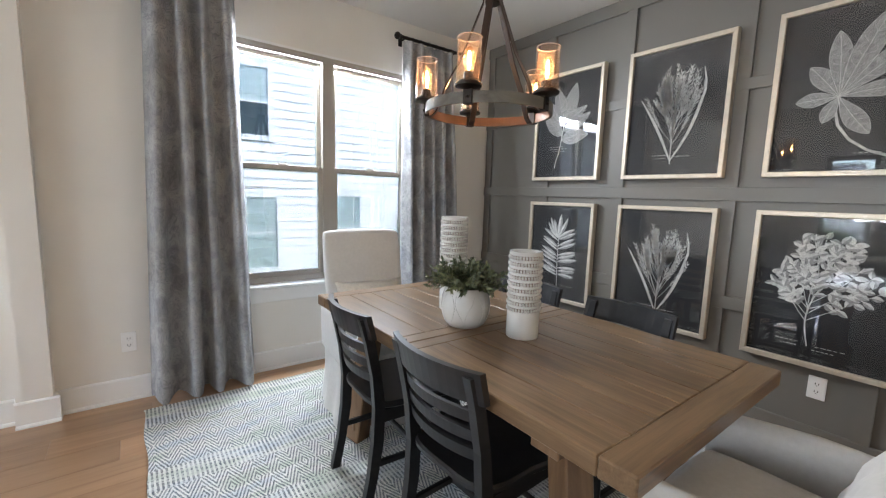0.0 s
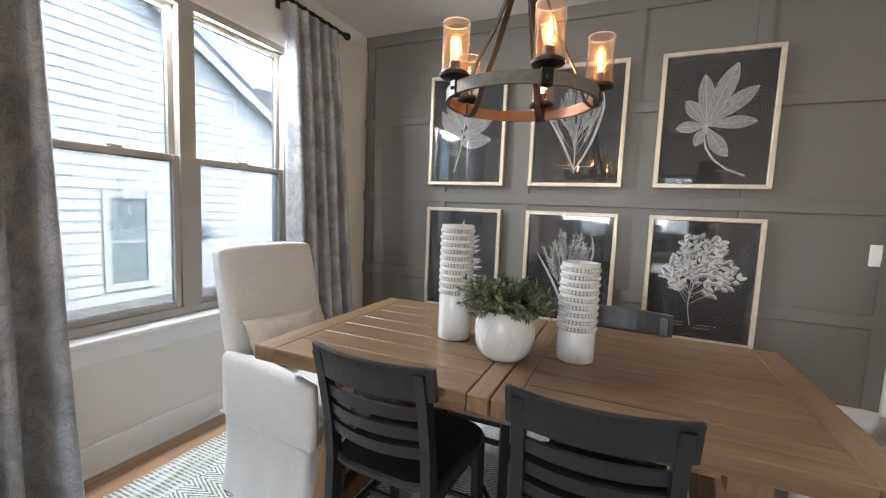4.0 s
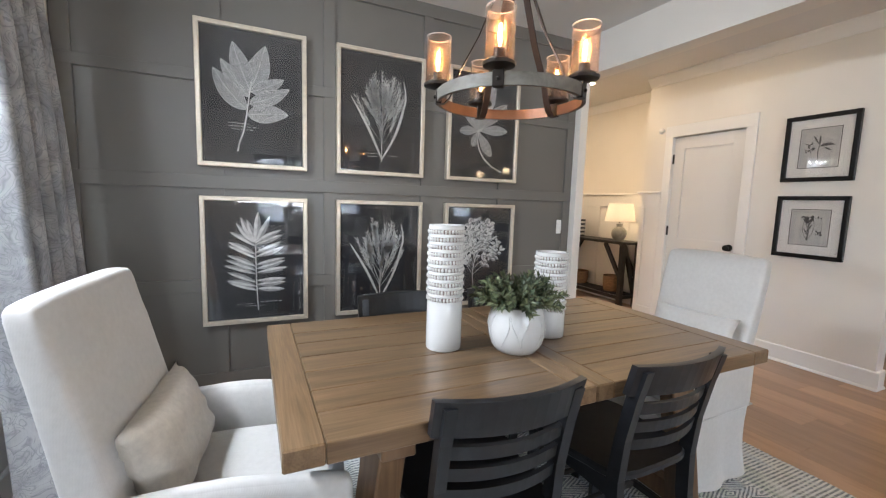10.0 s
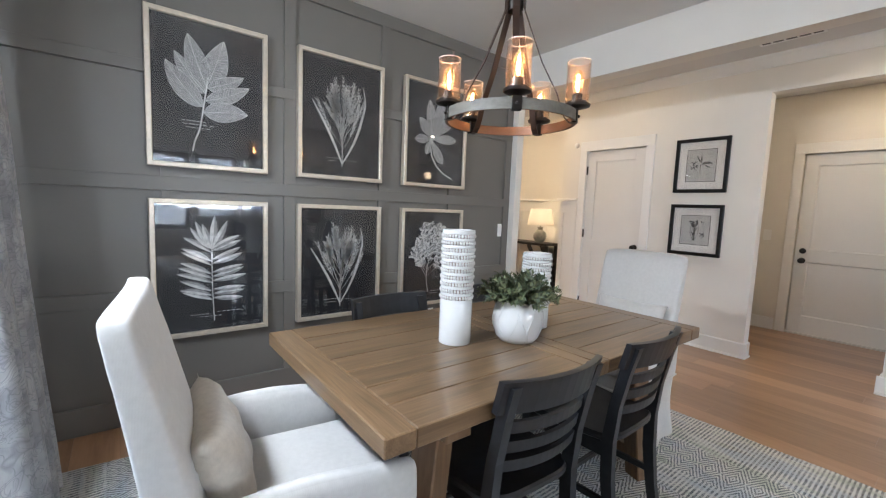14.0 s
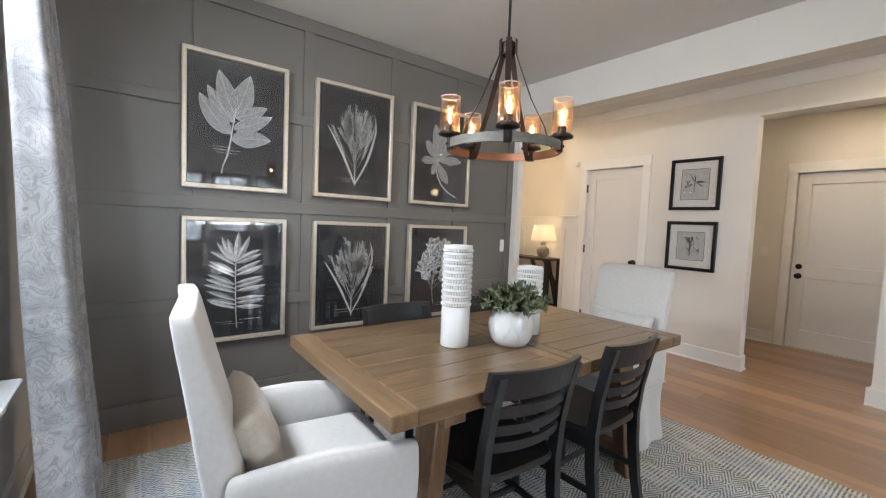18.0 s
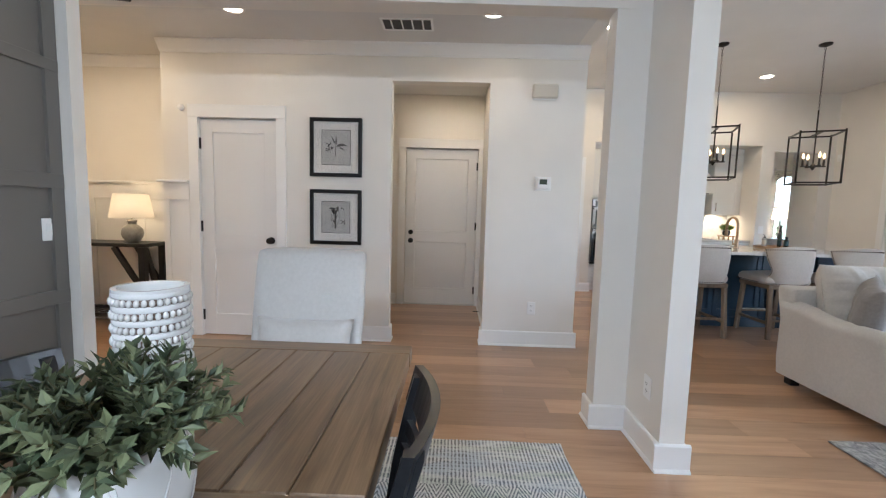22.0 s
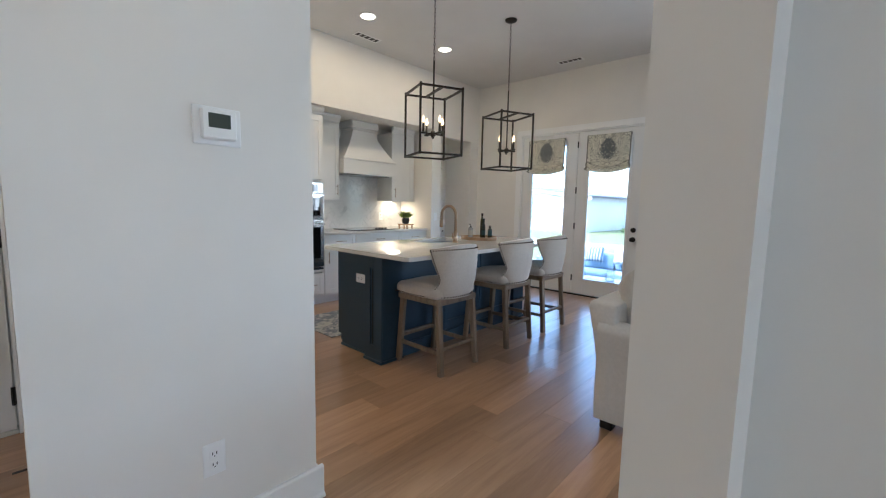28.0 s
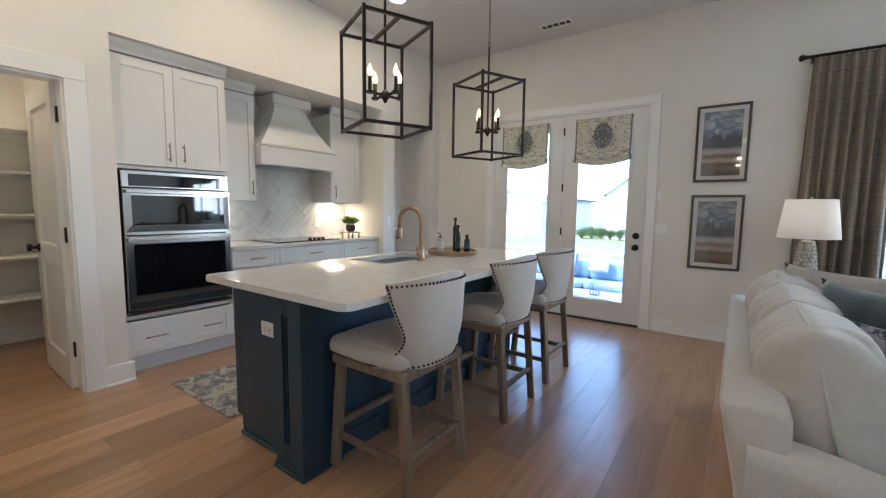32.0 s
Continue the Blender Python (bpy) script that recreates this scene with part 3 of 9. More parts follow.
d = thing("door_1", "white two-panel shaker closet door, closed, with a black knob", "door", (0, 0, 0), kind="structure")
casing(d, 2.315, 3.033, 2.03, Y_S, 1)
lf = slab(d, .710, 2.008)
lf.matrix_basis = pose(3.030, Y_S - .032, .008, 0, 0, 180)
part("jamb", B(2.303, 2.317, Y_S - .12, Y_S - .001, 0, 2.03), TRIM, d)
part("jamb", B(3.031, 3.045, Y_S - .12, Y_S - .001, 0, 2.03), TRIM, d)
part("stop", B(2.317, 3.031, Y_S - .075, Y_S - .056, .0, 2.028), TRIM, d)
knob(d, 2.375, .92, Y_S - .012, 1)
hinges(d, 3.025, Y_S - .01, 2.0)
d = thing("door_2", "white two-panel garage entry door, closed, with black knob and deadbolt", "door", (0, 0, 0), kind="structure")
part("casing", B(1.31, 1.40, -3.5, -3.48, 0, 2.04, .002), TRIM, d)
part("casing", B(.322, .38, -3.5, -3.48, 0, 2.04, .002), TRIM, d)
part("head_casing", B(.322, 1.40, -3.5, -3.478, 2.04, 2.155, .002), TRIM, d)
lf = slab(d, .914, 2.012)
lf.matrix_basis = pose(.387, -3.545, .012)
part("threshold", B(.38, 1.31, -3.60, -3.49, -.012, .014, .004), painted("threshold", (.55, .55, .52), .4), d, "pale threshold strip")
part("backing", B(.38, 1.31, -3.62, -3.58, 0, 2.04), TRIM, d)
knob(d, 1.235, .845, -3.525, 1, .955)
hinges(d, .385, -3.525, 2.02)
d = thing("door_3", "white pantry door standing open into the pantry", "door", (0, 0, 0), kind="structure")
casing(d, -1.285, -.53, 2.03, YK, 1, .11)
lf = slab(d, .72, 2.015)
lf.matrix_basis = pose(-1.262, YK - .115, .008, 0, 0, -91)
for x0, x1 in ((-1.290, -1.272), (-.543, -.525)):
    part("jamb", B(x0, x1, YK - .12, YK - .001, 0, 2.03), TRIM, d)
part("jamb", B(-1.272, -.543, YK - .12, YK - .001, 2.015, 2.035), TRIM, d)
for z in (.28, 1.05, 1.82):
    part("hinge", B(-1.272, -1.262, YK - .118, YK - .085, z - .05, z + .05, .002), BRONZE, d, "black butt hinge")
part("knob", Mesh().lathe([(.033, 0), (.033, .006), (.012, .012), (.011, .035), (.024, .042), (.029, .055), (.024, .067), (0, .07)], 20), BRONZE, lf, "black round knob", 35,
     Matrix.Translation((.655, .02, .92)) @ Matrix.Rotation(radians(-90), 4, "X"))

# ---- french doors in the west wall ----
FD0, FDM, FD1, FDH = -3.93, -3.025, -2.12, 2.325
d = thing("door_4", "white glazed french double door with black hardware, closed", "door", (0, 0, 0), kind="structure")
for y0, y1 in ((FD0 - .09, FD0), (FD1, FD1 + .09)):
    part("casing", B(X_W, X_W + .02, y0, y1, 0, FDH + .02, .002), TRIM, d)
part("head_casing", B(X_W, X_W + .022, FD0 - .09, FD1 + .09, FDH + .02, FDH + .100, .002), TRIM, d)
for y0, y1 in ((FD0 - .02, FD0 + .012), (FD1 - .012, FD1 + .02)):
    part("jamb", B(X_W - .14, X_W, y0, y1, 0, FDH + .03), TRIM, d)
part("jamb", B(X_W - .14, X_W, FD0 + .012, FD1 - .012, FDH + .004, FDH + .034), TRIM, d)
part("threshold", B(X_W - .16, X_W + .01, FD0 + .012, FD1 - .012, -.012, .016, .004), BRONZE, d)
for i, (y0, y1) in enumerate(((FD0 + .014, FDM - .003), (FDM + .003, FD1 - .014))):
    me = Mesh()
    st, g0, g1 = .165, .235, 2.16
    xx0, xx1 = X_W - .065, X_W - .02
    me.box(xx0, xx1, y0, y0 + st, .02, FDH, .002).box(xx0, xx1, y1 - st, y1, .02, FDH, .002)
    me.box(xx0, xx1, y0 + st, y1 - st, .02, g0).box(xx0, xx1, y0 + st, y1 - st, g1, FDH)
    lf = part("leaf", me, DOORP, d)
    bd = Mesh()
    for a in ((y0 + st - .02, y0 + st + .012, g0 - .02, g1 + .02), (y1 - st - .012, y1 - st + .02, g0 - .02, g1 + .02)):
        bd.box(xx1, xx1 + .012, a[0], a[1], a[2], a[3], .004)
    bd.box(xx1, xx1 + .012, y0 + st + .012, y1 - st - .012, g0 - .02, g0 + .012, .004).box(xx1, xx1 + .012, y0 + st + .012, y1 - st - .012, g1 - .012, g1 + .02, .004)
    part("bead", bd, DOORP, lf)
    gp = part("pane", B(X_W - .046, X_W - .042, y0 + st, y1 - st, g0, g1), GLASS, lf)
    gp.visible_shadow = False
for z in (.25, 1.0, 1.51, 2.15):
    part("hinge", B(X_W - .02, X_W - .008, FDM - .008, FDM + .008, z - .045, z + .045, .002), BRONZE, d, "black hinge")
for z, p in ((.985, [(.034, 0), (.034, .012), (.022, .018), (0, .02)]), (.86, [(.034, 0), (.034, .006), (.012, .012), (.011, .03), (.026, .04), (.03, .052), (.024, .064), (0, .067)])):
    part("knob" if z < .9 else "deadbolt", Mesh().lathe(p, 20), BRONZE, d, "black round knob" if z < .9 else "black deadbolt", 35, Matrix.Translation((X_W - .02, FD1 - .085, z)) @ Matrix.Rotation(radians(90), 4, "Y"))


# ---- windows ----
def sash_window(name, m, w_, z0, z1, meet, label, frame_mat, glass=GLASS):
    """A single-hung window; local x along the wall, +y into the room."""
    win = tagged(new(name), label, "window", kind="structure")
    win.matrix_basis = m
    f = .042
    fr = Mesh().box(0, f, -.11, -.02, z0, z1).box(w_ - f, w_, -.11, -.02, z0, z1).box(f, w_ - f, -.11, -.02, z0, z0 + f).box(f, w_ - f, -.11, -.02, z1 - f, z1)
    part("window_frame", fr, frame_mat, win)
    for nm, a, b, y in (("lower_sash", z0 + f, meet + .018, -.045), ("upper_sash", meet - .018, z1 - f, -.08)):
        s = .032
        sh = Mesh().box(f, f + s, y - .016, y + .016, a, b, .003).box(w_ - f - s, w_ - f, y - .016, y + .016, a, b, .003)
        sh.box(f + s, w_ - f - s, y - .016, y + .016, a, a + s, .003).box(f + s, w_ - f - s, y - .016, y + .016, b - s, b, .003)
        so = part(nm, sh, frame_mat, win)
        g = part("pane", B(f + s - .004, w_ - f - s + .004, y - .002, y + .002, a + s - .004, b - s + .004), glass, so)
        g.visible_shadow = False
    part("sash_lock", B(w_ * .5 - .03, w_ * .5 + .03, -.055, -.03, meet + .018, meet + .032, .004), frame_mat, win)
    return win


for i, (x0, x1) in enumerate(((.605, 1.262), (1.262, 1.96))):
    # local +y must point into the room, to the south
    sash_window(f"window_{i + 1}", Matrix.Translation((x1, Y_N - .025, 0)) @ Matrix.Rotation(math.pi, 4, "Z"), x1 - x0, .635, 2.245, 1.447, "tan-framed double-hung window above a white sill", VINYL, DIMMED)
st = tagged(new("window_trim"), "white window stool and apron with drywall returns", "sill", kind="structure")
part("window_sill", B(.50, 2.05, Y_N - .085, Y_N + .05, .605, .632, .006), TRIM, st)
part("apron", B(.53, 2.02, Y_N - .018, Y_N, .50, .605, .003), TRIM, st)
part("head_return", B(.575, 1.975, Y_N - .004, Y_N + .12, 2.246, 2.262), TRIM, st)
part("side_return", B(.570, .598, Y_N - .004, Y_N + .12, .632, 2.246), TRIM, st)
part("side_return", B(1.952, 1.980, Y_N - .004, Y_N + .12, .632, 2.246), TRIM, st)
for i, (y0, y1) in enumerate(((-.42, .30), (.42, 1.26), (1.38, 2.10))):
    sash_window(f"window_{i + 3}", Matrix.Translation((X_W, y1, 0)) @ Matrix.Rotation(radians(-90), 4, "Z"), y1 - y0, .60, 2.27, 1.41, "bronze-framed double-hung great room window", painted("bronze window vinyl %d" % i, (0.17, .155, .135), .45, .01))
st = tagged(new("window_trim"), "white casing and sill round the great room windows", "sill", kind="structure")
part("head_casing", B(X_W, X_W + .022, -.52, 2.20, 2.27, 2.40, .002), TRIM, st)
for y0, y1 in ((-.51, -.42), (.30, .42), (1.26, 1.38), (2.10, 2.19)):
    part("casing", B(X_W, X_W + .02, y0, y1, .60, 2.27, .002), TRIM, st)
part("window_sill", B(X_W - .05, X_W + .06, -.54, 2.22, .575, .60, .005), TRIM, st)
sash_window("window_6", Matrix.Translation((-6.33, -6.70, 0)), .50, .80, 2.20, 1.50, "white-framed window in the room beyond the passage", TRIM)

# ---- dining room ----
def paisley(name, ground, line, pale):
    """Printed curtain linen: scrolling lines over a mottled ground."""
    def build(nt, bs):
        v = coords(nt, (1, 1, 1))
        warp = node(nt, "ShaderNodeTexNoise", Scale=5.0, Detail=2.0)
        nt.links.new(v, warp.inputs["Vector"])
        mv = nt.nodes.new("ShaderNodeVectorMath")
        mv.operation = "MULTIPLY_ADD"
        nt.links.new(warp.outputs["Color"], mv.inputs[0])
        mv.inputs[1].default_value = (.34, .34, .34)
        nt.links.new(v, mv.inputs[2])
        vo = node(nt, "ShaderNodeTexVoronoi", Scale=10.0)
        vo.feature = "SMOOTH_F1"
        nt.links.new(mv.outputs[0], vo.inputs["Vector"])
        rings = calc(nt, "FRACT", calc(nt, "MULTIPLY", vo.outputs["Distance"], 7.0))
        lines = ramp(nt, rings, [(0.0, (1, 1, 1)), (0.12, (0, 0, 0)), (0.60, (0, 0, 0)), (0.70, (.8, .8, .8)), (0.8, (0, 0, 0))])
        swirl = tex(nt, mv.outputs[0], 11, 1.5, .5, 1.6)
        curls = ramp(nt, calc(nt, "ABSOLUTE", calc(nt, "SUBTRACT", calc(nt, "FRACT", calc(nt, "MULTIPLY", swirl, 6.0)), .5)), [(0.0, (1, 1, 1)), (0.11, (0, 0, 0))])
        lines = calc(nt, "MAXIMUM", lines, curls)
        big = tex(nt, mv.outputs[0], 7.0, 3)
        gr = ramp(nt, big, [(0.35, ground), (0.65, pale)])
        fine = tex(nt, coords(nt, (1, 1, .2)), 260, 2)
        col = mixc(nt, calc(nt, "MULTIPLY", lines, .52), gr, line)
        col = mixc(nt, calc(nt, "MULTIPLY", fine, .22), col, pale)
        nt.links.new(col, bs.inputs["Base Color"])
        bump(nt, bs, fine, .25, .002)
    return material(name, build, ground, .9, **{"Sheen Weight": .2})


PAISLEY = paisley("paisley curtain linen", (0.22, 0.225, 0.235), (0.055, 0.06, 0.08), (0.42, 0.42, 0.425))


def curtain(name, mat, m, w_, h, folds, depth, label, group, seed=1, flare=.04, amp=.55, lean_out=0.0):
    """A pleated panel; local x along the rod, hanging from z = h down to 0. Pinch pleats at the head open into deep folds."""
    th = thing(name, label, "curtain", group=group)
    th.matrix_basis = m
    rg = random.Random(seed)
    ph = [rg.uniform(-.5, .5) for _ in range(folds + 2)]
    nu, nv = folds * 12, 26
    me = Mesh()

    def wave(u, v):
        t = v ** .8
        a = u * folds
        i = int(a)
        shift = ph[min(i, folds)] * .5 * (1 - t) + .06 * math.sin(v * 5 + i * 2.1)
        c = math.cos(2 * math.pi * (a + shift * .5))
        y = depth * (amp + (1 - amp) * (1 - t)) * .5 * math.copysign(abs(c) ** .7, c) * (1 - .55 * v ** 6)
        x = (u - .5) * (w_ + flare * (1 - v)) + .02 * (1 - v) * math.sin(a * 3.1 + seed)
        return x, y + lean_out * (v - .5) + .008 * noise.noise(Vector((x * 5, v * 4, seed))), v * h

    def fn(u, v):
        if u < .5:
            x, y, z = wave(u * 2, v)
            return (x, y - .004, z)
        x, y, z = wave(2 - u * 2, v)
        return (x, y + .004, z)
    me.grid(fn, nu, nv, loop=True)
    part("panel", me, mat, th, smooth=True)
    return th


def rod(name, m, w_, label, mat, rings=6):
    th = thing(name, label, "curtain rod")
    th.matrix_basis = m
    part("pole", Mesh().tube([(-w_ / 2, 0, 0), (w_ / 2, 0, 0)], .013, 12), mat, th, smooth=40)
    for s in (-1, 1):
        part("finial", Mesh().lathe([(.012, -.004), (.02, .0), (.017, .01), (.026, .022), (.028, .035), (.02, .048), (0, .054)], 14), mat, th, "", 40,
             Matrix.Translation((s * w_ / 2, 0, 0)) @ Matrix.Rotation(radians(90 * s), 4, "Y"))
        part("bracket", Mesh().tube([(s * (w_ / 2 - .05), -.005, 0), (s * (w_ / 2 - .05), .09, 0)], .008, 8).box(s * (w_ / 2 - .05) - .018, s * (w_ / 2 - .05) + .018, .09, .098, -.04, .03, .003), mat, th, smooth=40)
    for i in range(rings):
        x = (i + .5) / rings * (w_ - .14) - (w_ - .14) / 2
        part("ring", Mesh().tube([(x, .019 * math.cos(a), .019 * math.sin(a) - .004) for a in [k * math.pi / 6 for k in range(12)]], .0028, 6, True), mat, th, smooth=True)
    return th


# the back of each panel hangs clear of the sill
curtain("curtain", PAISLEY, pose(.40, 2.925, .03), .45, 2.45, 4, .19, "grey-blue paisley linen curtain hanging beside the window", "dining curtains", 3, .13)
curtain("curtain", PAISLEY, pose(2.09, 2.935, .03), .50, 2.45, 5, .16, "grey-blue paisley linen curtain hanging near the corner", "dining curtains", 8, .10, lean_out=.12)
rod("curtain_rod", pose(.40, 3.0, 2.50), .56, "short dark bronze curtain rod with ball finials", IRON)
rod("curtain_rod", pose(2.11, 3.0, 2.50), .60, "short dark bronze curtain rod with ball finials", IRON)

# rug with woven bands


def rug_weave(nt, bs):
    tc = nt.nodes.new("ShaderNodeTexCoord")
    sep = nt.nodes.new("ShaderNodeSeparateXYZ")
    nt.links.new(tc.outputs["Object"], sep.inputs[0])
    x, y = sep.outputs[0], sep.outputs[1]
    jit = tex(nt, tc.outputs["Object"], 55, 2)
    jx = calc(nt, "MULTIPLY_ADD", jit, .007, x)
    jy = calc(nt, "MULTIPLY_ADD", jit, .009, y)
    # bands of nested diamonds between bands of short upright ticks
    near, inside = None, None
    for y0, y1 in ((.12, .40), (.60, 1.05), (1.28, 1.56), (1.78, 2.06), (2.22, 2.66)):
        d = calc(nt, "ABSOLUTE", calc(nt, "SUBTRACT", jy, (y0 + y1) / 2))
        m_ = calc(nt, "LESS_THAN", d, (y1 - y0) / 2)
        near = d if near is None else calc(nt, "MINIMUM", near, d)
        inside = m_ if inside is None else calc(nt, "MAXIMUM", inside, m_)
    tri = calc(nt, "ABSOLUTE", calc(nt, "SUBTRACT", calc(nt, "FRACT", calc(nt, "DIVIDE", jx, .104)), .5))
    diam = calc(nt, "FRACT", calc(nt, "MULTIPLY_ADD", calc(nt, "ADD", calc(nt, "MULTIPLY", tri, 2.0), calc(nt, "DIVIDE", near, .125)), 3.4, .2))
    ticks = calc(nt, "FRACT", calc(nt, "DIVIDE", jx, .0185))
    tick_rows = calc(nt, "MULTIPLY_ADD", calc(nt, "GREATER_THAN", tex(nt, coords(nt, (.10, 1, 1)), 60, 2), .47), .6, .4)
    ticky = calc(nt, "MULTIPLY", calc(nt, "GREATER_THAN", ticks, .5), tick_rows)
    dk = calc(nt, "ADD", calc(nt, "MULTIPLY", calc(nt, "LESS_THAN", diam, .5), inside), calc(nt, "MULTIPLY", ticky, calc(nt, "SUBTRACT", 1.0, inside)))
    knots = tex(nt, tc.outputs["Object"], 130, 2)
    hue = tex(nt, tc.outputs["Object"], 2.2, 3)
    rowtone = tex(nt, coords(nt, (.25, 1, 1)), 9, 2)
    dark = ramp(nt, hue, [(0.35, (0.10, 0.135, 0.175)), (0.65, (0.085, 0.085, 0.09))])
    pale = ramp(nt, rowtone, [(0.36, (0.58, 0.63, 0.55)), (0.5, (0.80, 0.80, 0.77)), (0.64, (0.62, 0.67, 0.72))])
    pale = mixc(nt, calc(nt, "MULTIPLY", knots, .30), pale, (0.30, 0.31, 0.32))
    f = calc(nt, "MULTIPLY", dk, calc(nt, "MULTIPLY_ADD", knots, 1.6, -.05))
    f = calc(nt, "MINIMUM", calc(nt, "MAXIMUM", f, .0), .95)
    nt.links.new(mixc(nt, f, pale, dark), bs.inputs["Base Color"])
    bump(nt, bs, calc(nt, "ADD", knots, calc(nt, "MULTIPLY", dk, .4)), .7, .006)


RUG = material("woven wool rug", rug_weave, (0.4, 0.4, 0.4), .95)
rug = thing("dining_rug", "cream and slate flat-woven wool rug with zigzag bands", "rug", (0, 0, 0))
me = Mesh().grid(lambda u, v: (.07 + u * 2.41 + .006 * math.sin(v * 40), -.255 + v * 3.125 + .005 * math.sin(u * 33), .011 + .0015 * noise.noise(Vector((u * 30, v * 38, 0)))), 50, 64)
me.box(.08, 2.47, -.245, 2.86, .0005, .0095)
part("weave", me, RUG, rug)
fr = Mesh()
rg = random.Random(2)
for i in range(170):
    x = .075 + i * 2.40 / 169
    for yy, s in ((-.252, -1), (2.868, 1)):
        fr.bar((x, yy, .006), (x + rg.uniform(-.004, .004), yy + s * rg.uniform(.008, .014), .004), .006, .006)
tagged(part("fringe", fr, RUG, rug, "short bound fringe"), kind="stuff")

# trestle table
def knotty(name, dark, mid, light, axis):
    """Stained pine boards: long streaks, fine pores and a few dark knots."""
    def build(nt, bs):
        oi = nt.nodes.new("ShaderNodeObjectInfo")
        off = nt.nodes.new("ShaderNodeVectorMath")
        off.operation = "ADD"
        cb = nt.nodes.new("ShaderNodeCombineXYZ")
        for i in range(3):
            nt.links.new(calc(nt, "MULTIPLY", oi.outputs["Random"], 23.0 + 9 * i), cb.inputs[i])
        nt.links.new(coords(nt), off.inputs[0])
        nt.links.new(cb.outputs[0], off.inputs[1])
        v = off.outputs[0]

        def stretched(across, along):
            m_ = nt.nodes.new("ShaderNodeMapping")
            sc = [across] * 3
            sc[axis] = along
            m_.inputs["Scale"].default_value = sc
            nt.links.new(v, m_.inputs[0])
            return m_.outputs[0]
        vo = node(nt, "ShaderNodeTexVoronoi", Scale=1.0)
        nt.links.new(stretched(4.2, 2.6), vo.inputs["Vector"])
        knot = ramp(nt, vo.outputs["Distance"], [(.03, (1, 1, 1)), (.085, (.35, .35, .35)), (.15, (0, 0, 0))])
        streak = tex(nt, stretched(26, 1.5), 1.0, 5, .62, .9)
        pores = tex(nt, stretched(240, 7), 1.0, 3, .6, .2)
        cloud = tex(nt, stretched(5, 2), 1.0, 3)
        f = calc(nt, "ADD", calc(nt, "MULTIPLY", streak, .55), calc(nt, "ADD", calc(nt, "MULTIPLY", pores, .22), calc(nt, "MULTIPLY", cloud, .23)))
        col = ramp(nt, f, [(.39, dark), (.5, mid), (.61, light)])
        hsv = node(nt, "ShaderNodeHueSaturation")
        nt.links.new(col, hsv.inputs["Color"])
        nt.links.new(calc(nt, "MULTIPLY_ADD", oi.outputs["Random"], .26, .87), hsv.inputs["Value"])
        nt.links.new(mixc(nt, calc(nt, "MULTIPLY", knot, .75), hsv.outputs[0], (.045, .024, .012)), bs.inputs["Base Color"])
        nt.links.new(calc(nt, "MULTIPLY_ADD", streak, .16, .24), bs.inputs["Roughness"])
        bs.inputs["Coat Weight"].default_value, bs.inputs["Coat Roughness"].default_value = .25, .25
        bump(nt, bs, f, .06, .002)
    return material(name, build, mid, .32)


TOP = knotty("table top wood", (0.092, 0.054, 0.026), (0.160, 0.099, 0.051), (0.222, 0.143, 0.078), 1)
TOPX = knotty("table end wood", (0.096, 0.056, 0.027), (0.166, 0.103, 0.053), (0.228, 0.146, 0.079), 0)
TLEG = woodgrain("table leg wood", (0.095, 0.052, 0.026), (0.17, 0.10, 0.052), (0.235, 0.145, 0.08), 2, .42, 1.2, .25)
TX0, TX1, TY0, TY1, TZ = .820, 1.722, .432, 2.130, .758
table = thing("dining_table", "brown wooden plank-top trestle dining table with iron rods", "table", (1.27, 1.285, 0))
inv = Matrix.Translation((-1.27, -1.285, 0))


def tpart(name, mesh, mat, label="", smooth=False, parent=None):
    mesh.v = [tuple(inv @ Vector(p)) for p in mesh.v]
    return part(name, mesh, mat, parent or table, label, smooth)


EB, MB, mid = .088, .066, 1.285
for y0, y1 in ((TY0, TY0 + EB), (TY1 - EB, TY1)):
    tpart("breadboard_end", B(TX0, TX1, y0 + .0004, y1 - .0004, TZ - .052, TZ, .004), TOPX)
for y0, y1 in ((mid - MB, mid - .001), (mid + .001, mid + MB)):
    tpart("centre_board", B(TX0, TX1, y0, y1 - .001, TZ - .052, TZ, .004), TOPX)
widths = [.135, .118, .13, .122, .132, .12, .14]
for y0, y1 in ((TY0 + EB, mid - MB), (mid + MB, TY1 - EB)):
    x = TX0
    for k_, wd in enumerate(widths):
        wd *= (TX1 - TX0) / sum(widths)
        tpart("plank", B(x + .0010, x + wd - .0010, y0 + .0004, y1 - .0004, TZ - .052 if k_ in (0, 6) else TZ - .034, TZ, .0028), TOP)
        x += wd
tpart("apron", B(TX0 + .10, TX0 + .125, TY0 + .22, TY1 - .22, TZ - .115, TZ - .035), TLEG)
tpart("apron", B(TX1 - .125, TX1 - .10, TY0 + .22, TY1 - .22, TZ - .115, TZ - .035), TLEG)
for ye, s in ((TY0 + .27, -1), (TY1 - .27, 1)):
    tpart("top_bearer", B(TX0 + .06, TX1 - .06, ye - .045, ye + .045, TZ - .12, TZ - .053, .004), TLEG)
    for xs, t_ in ((TX0 + .17, -1), (TX1 - .17, 1)):
        tpart("leg", Mesh().bar((xs, ye, TZ - .12), (xs - t_ * .0 + t_ * .03, ye + s * .09, .012), .088, .088, .005), TLEG)
    tpart("foot_rail", B(TX0 + .10, TX1 - .10, ye + s * .078 - .03, ye + s * .078 + .03, .075, .155, .004), TLEG)
ya, yb = TY0 + .20, TY1 - .20
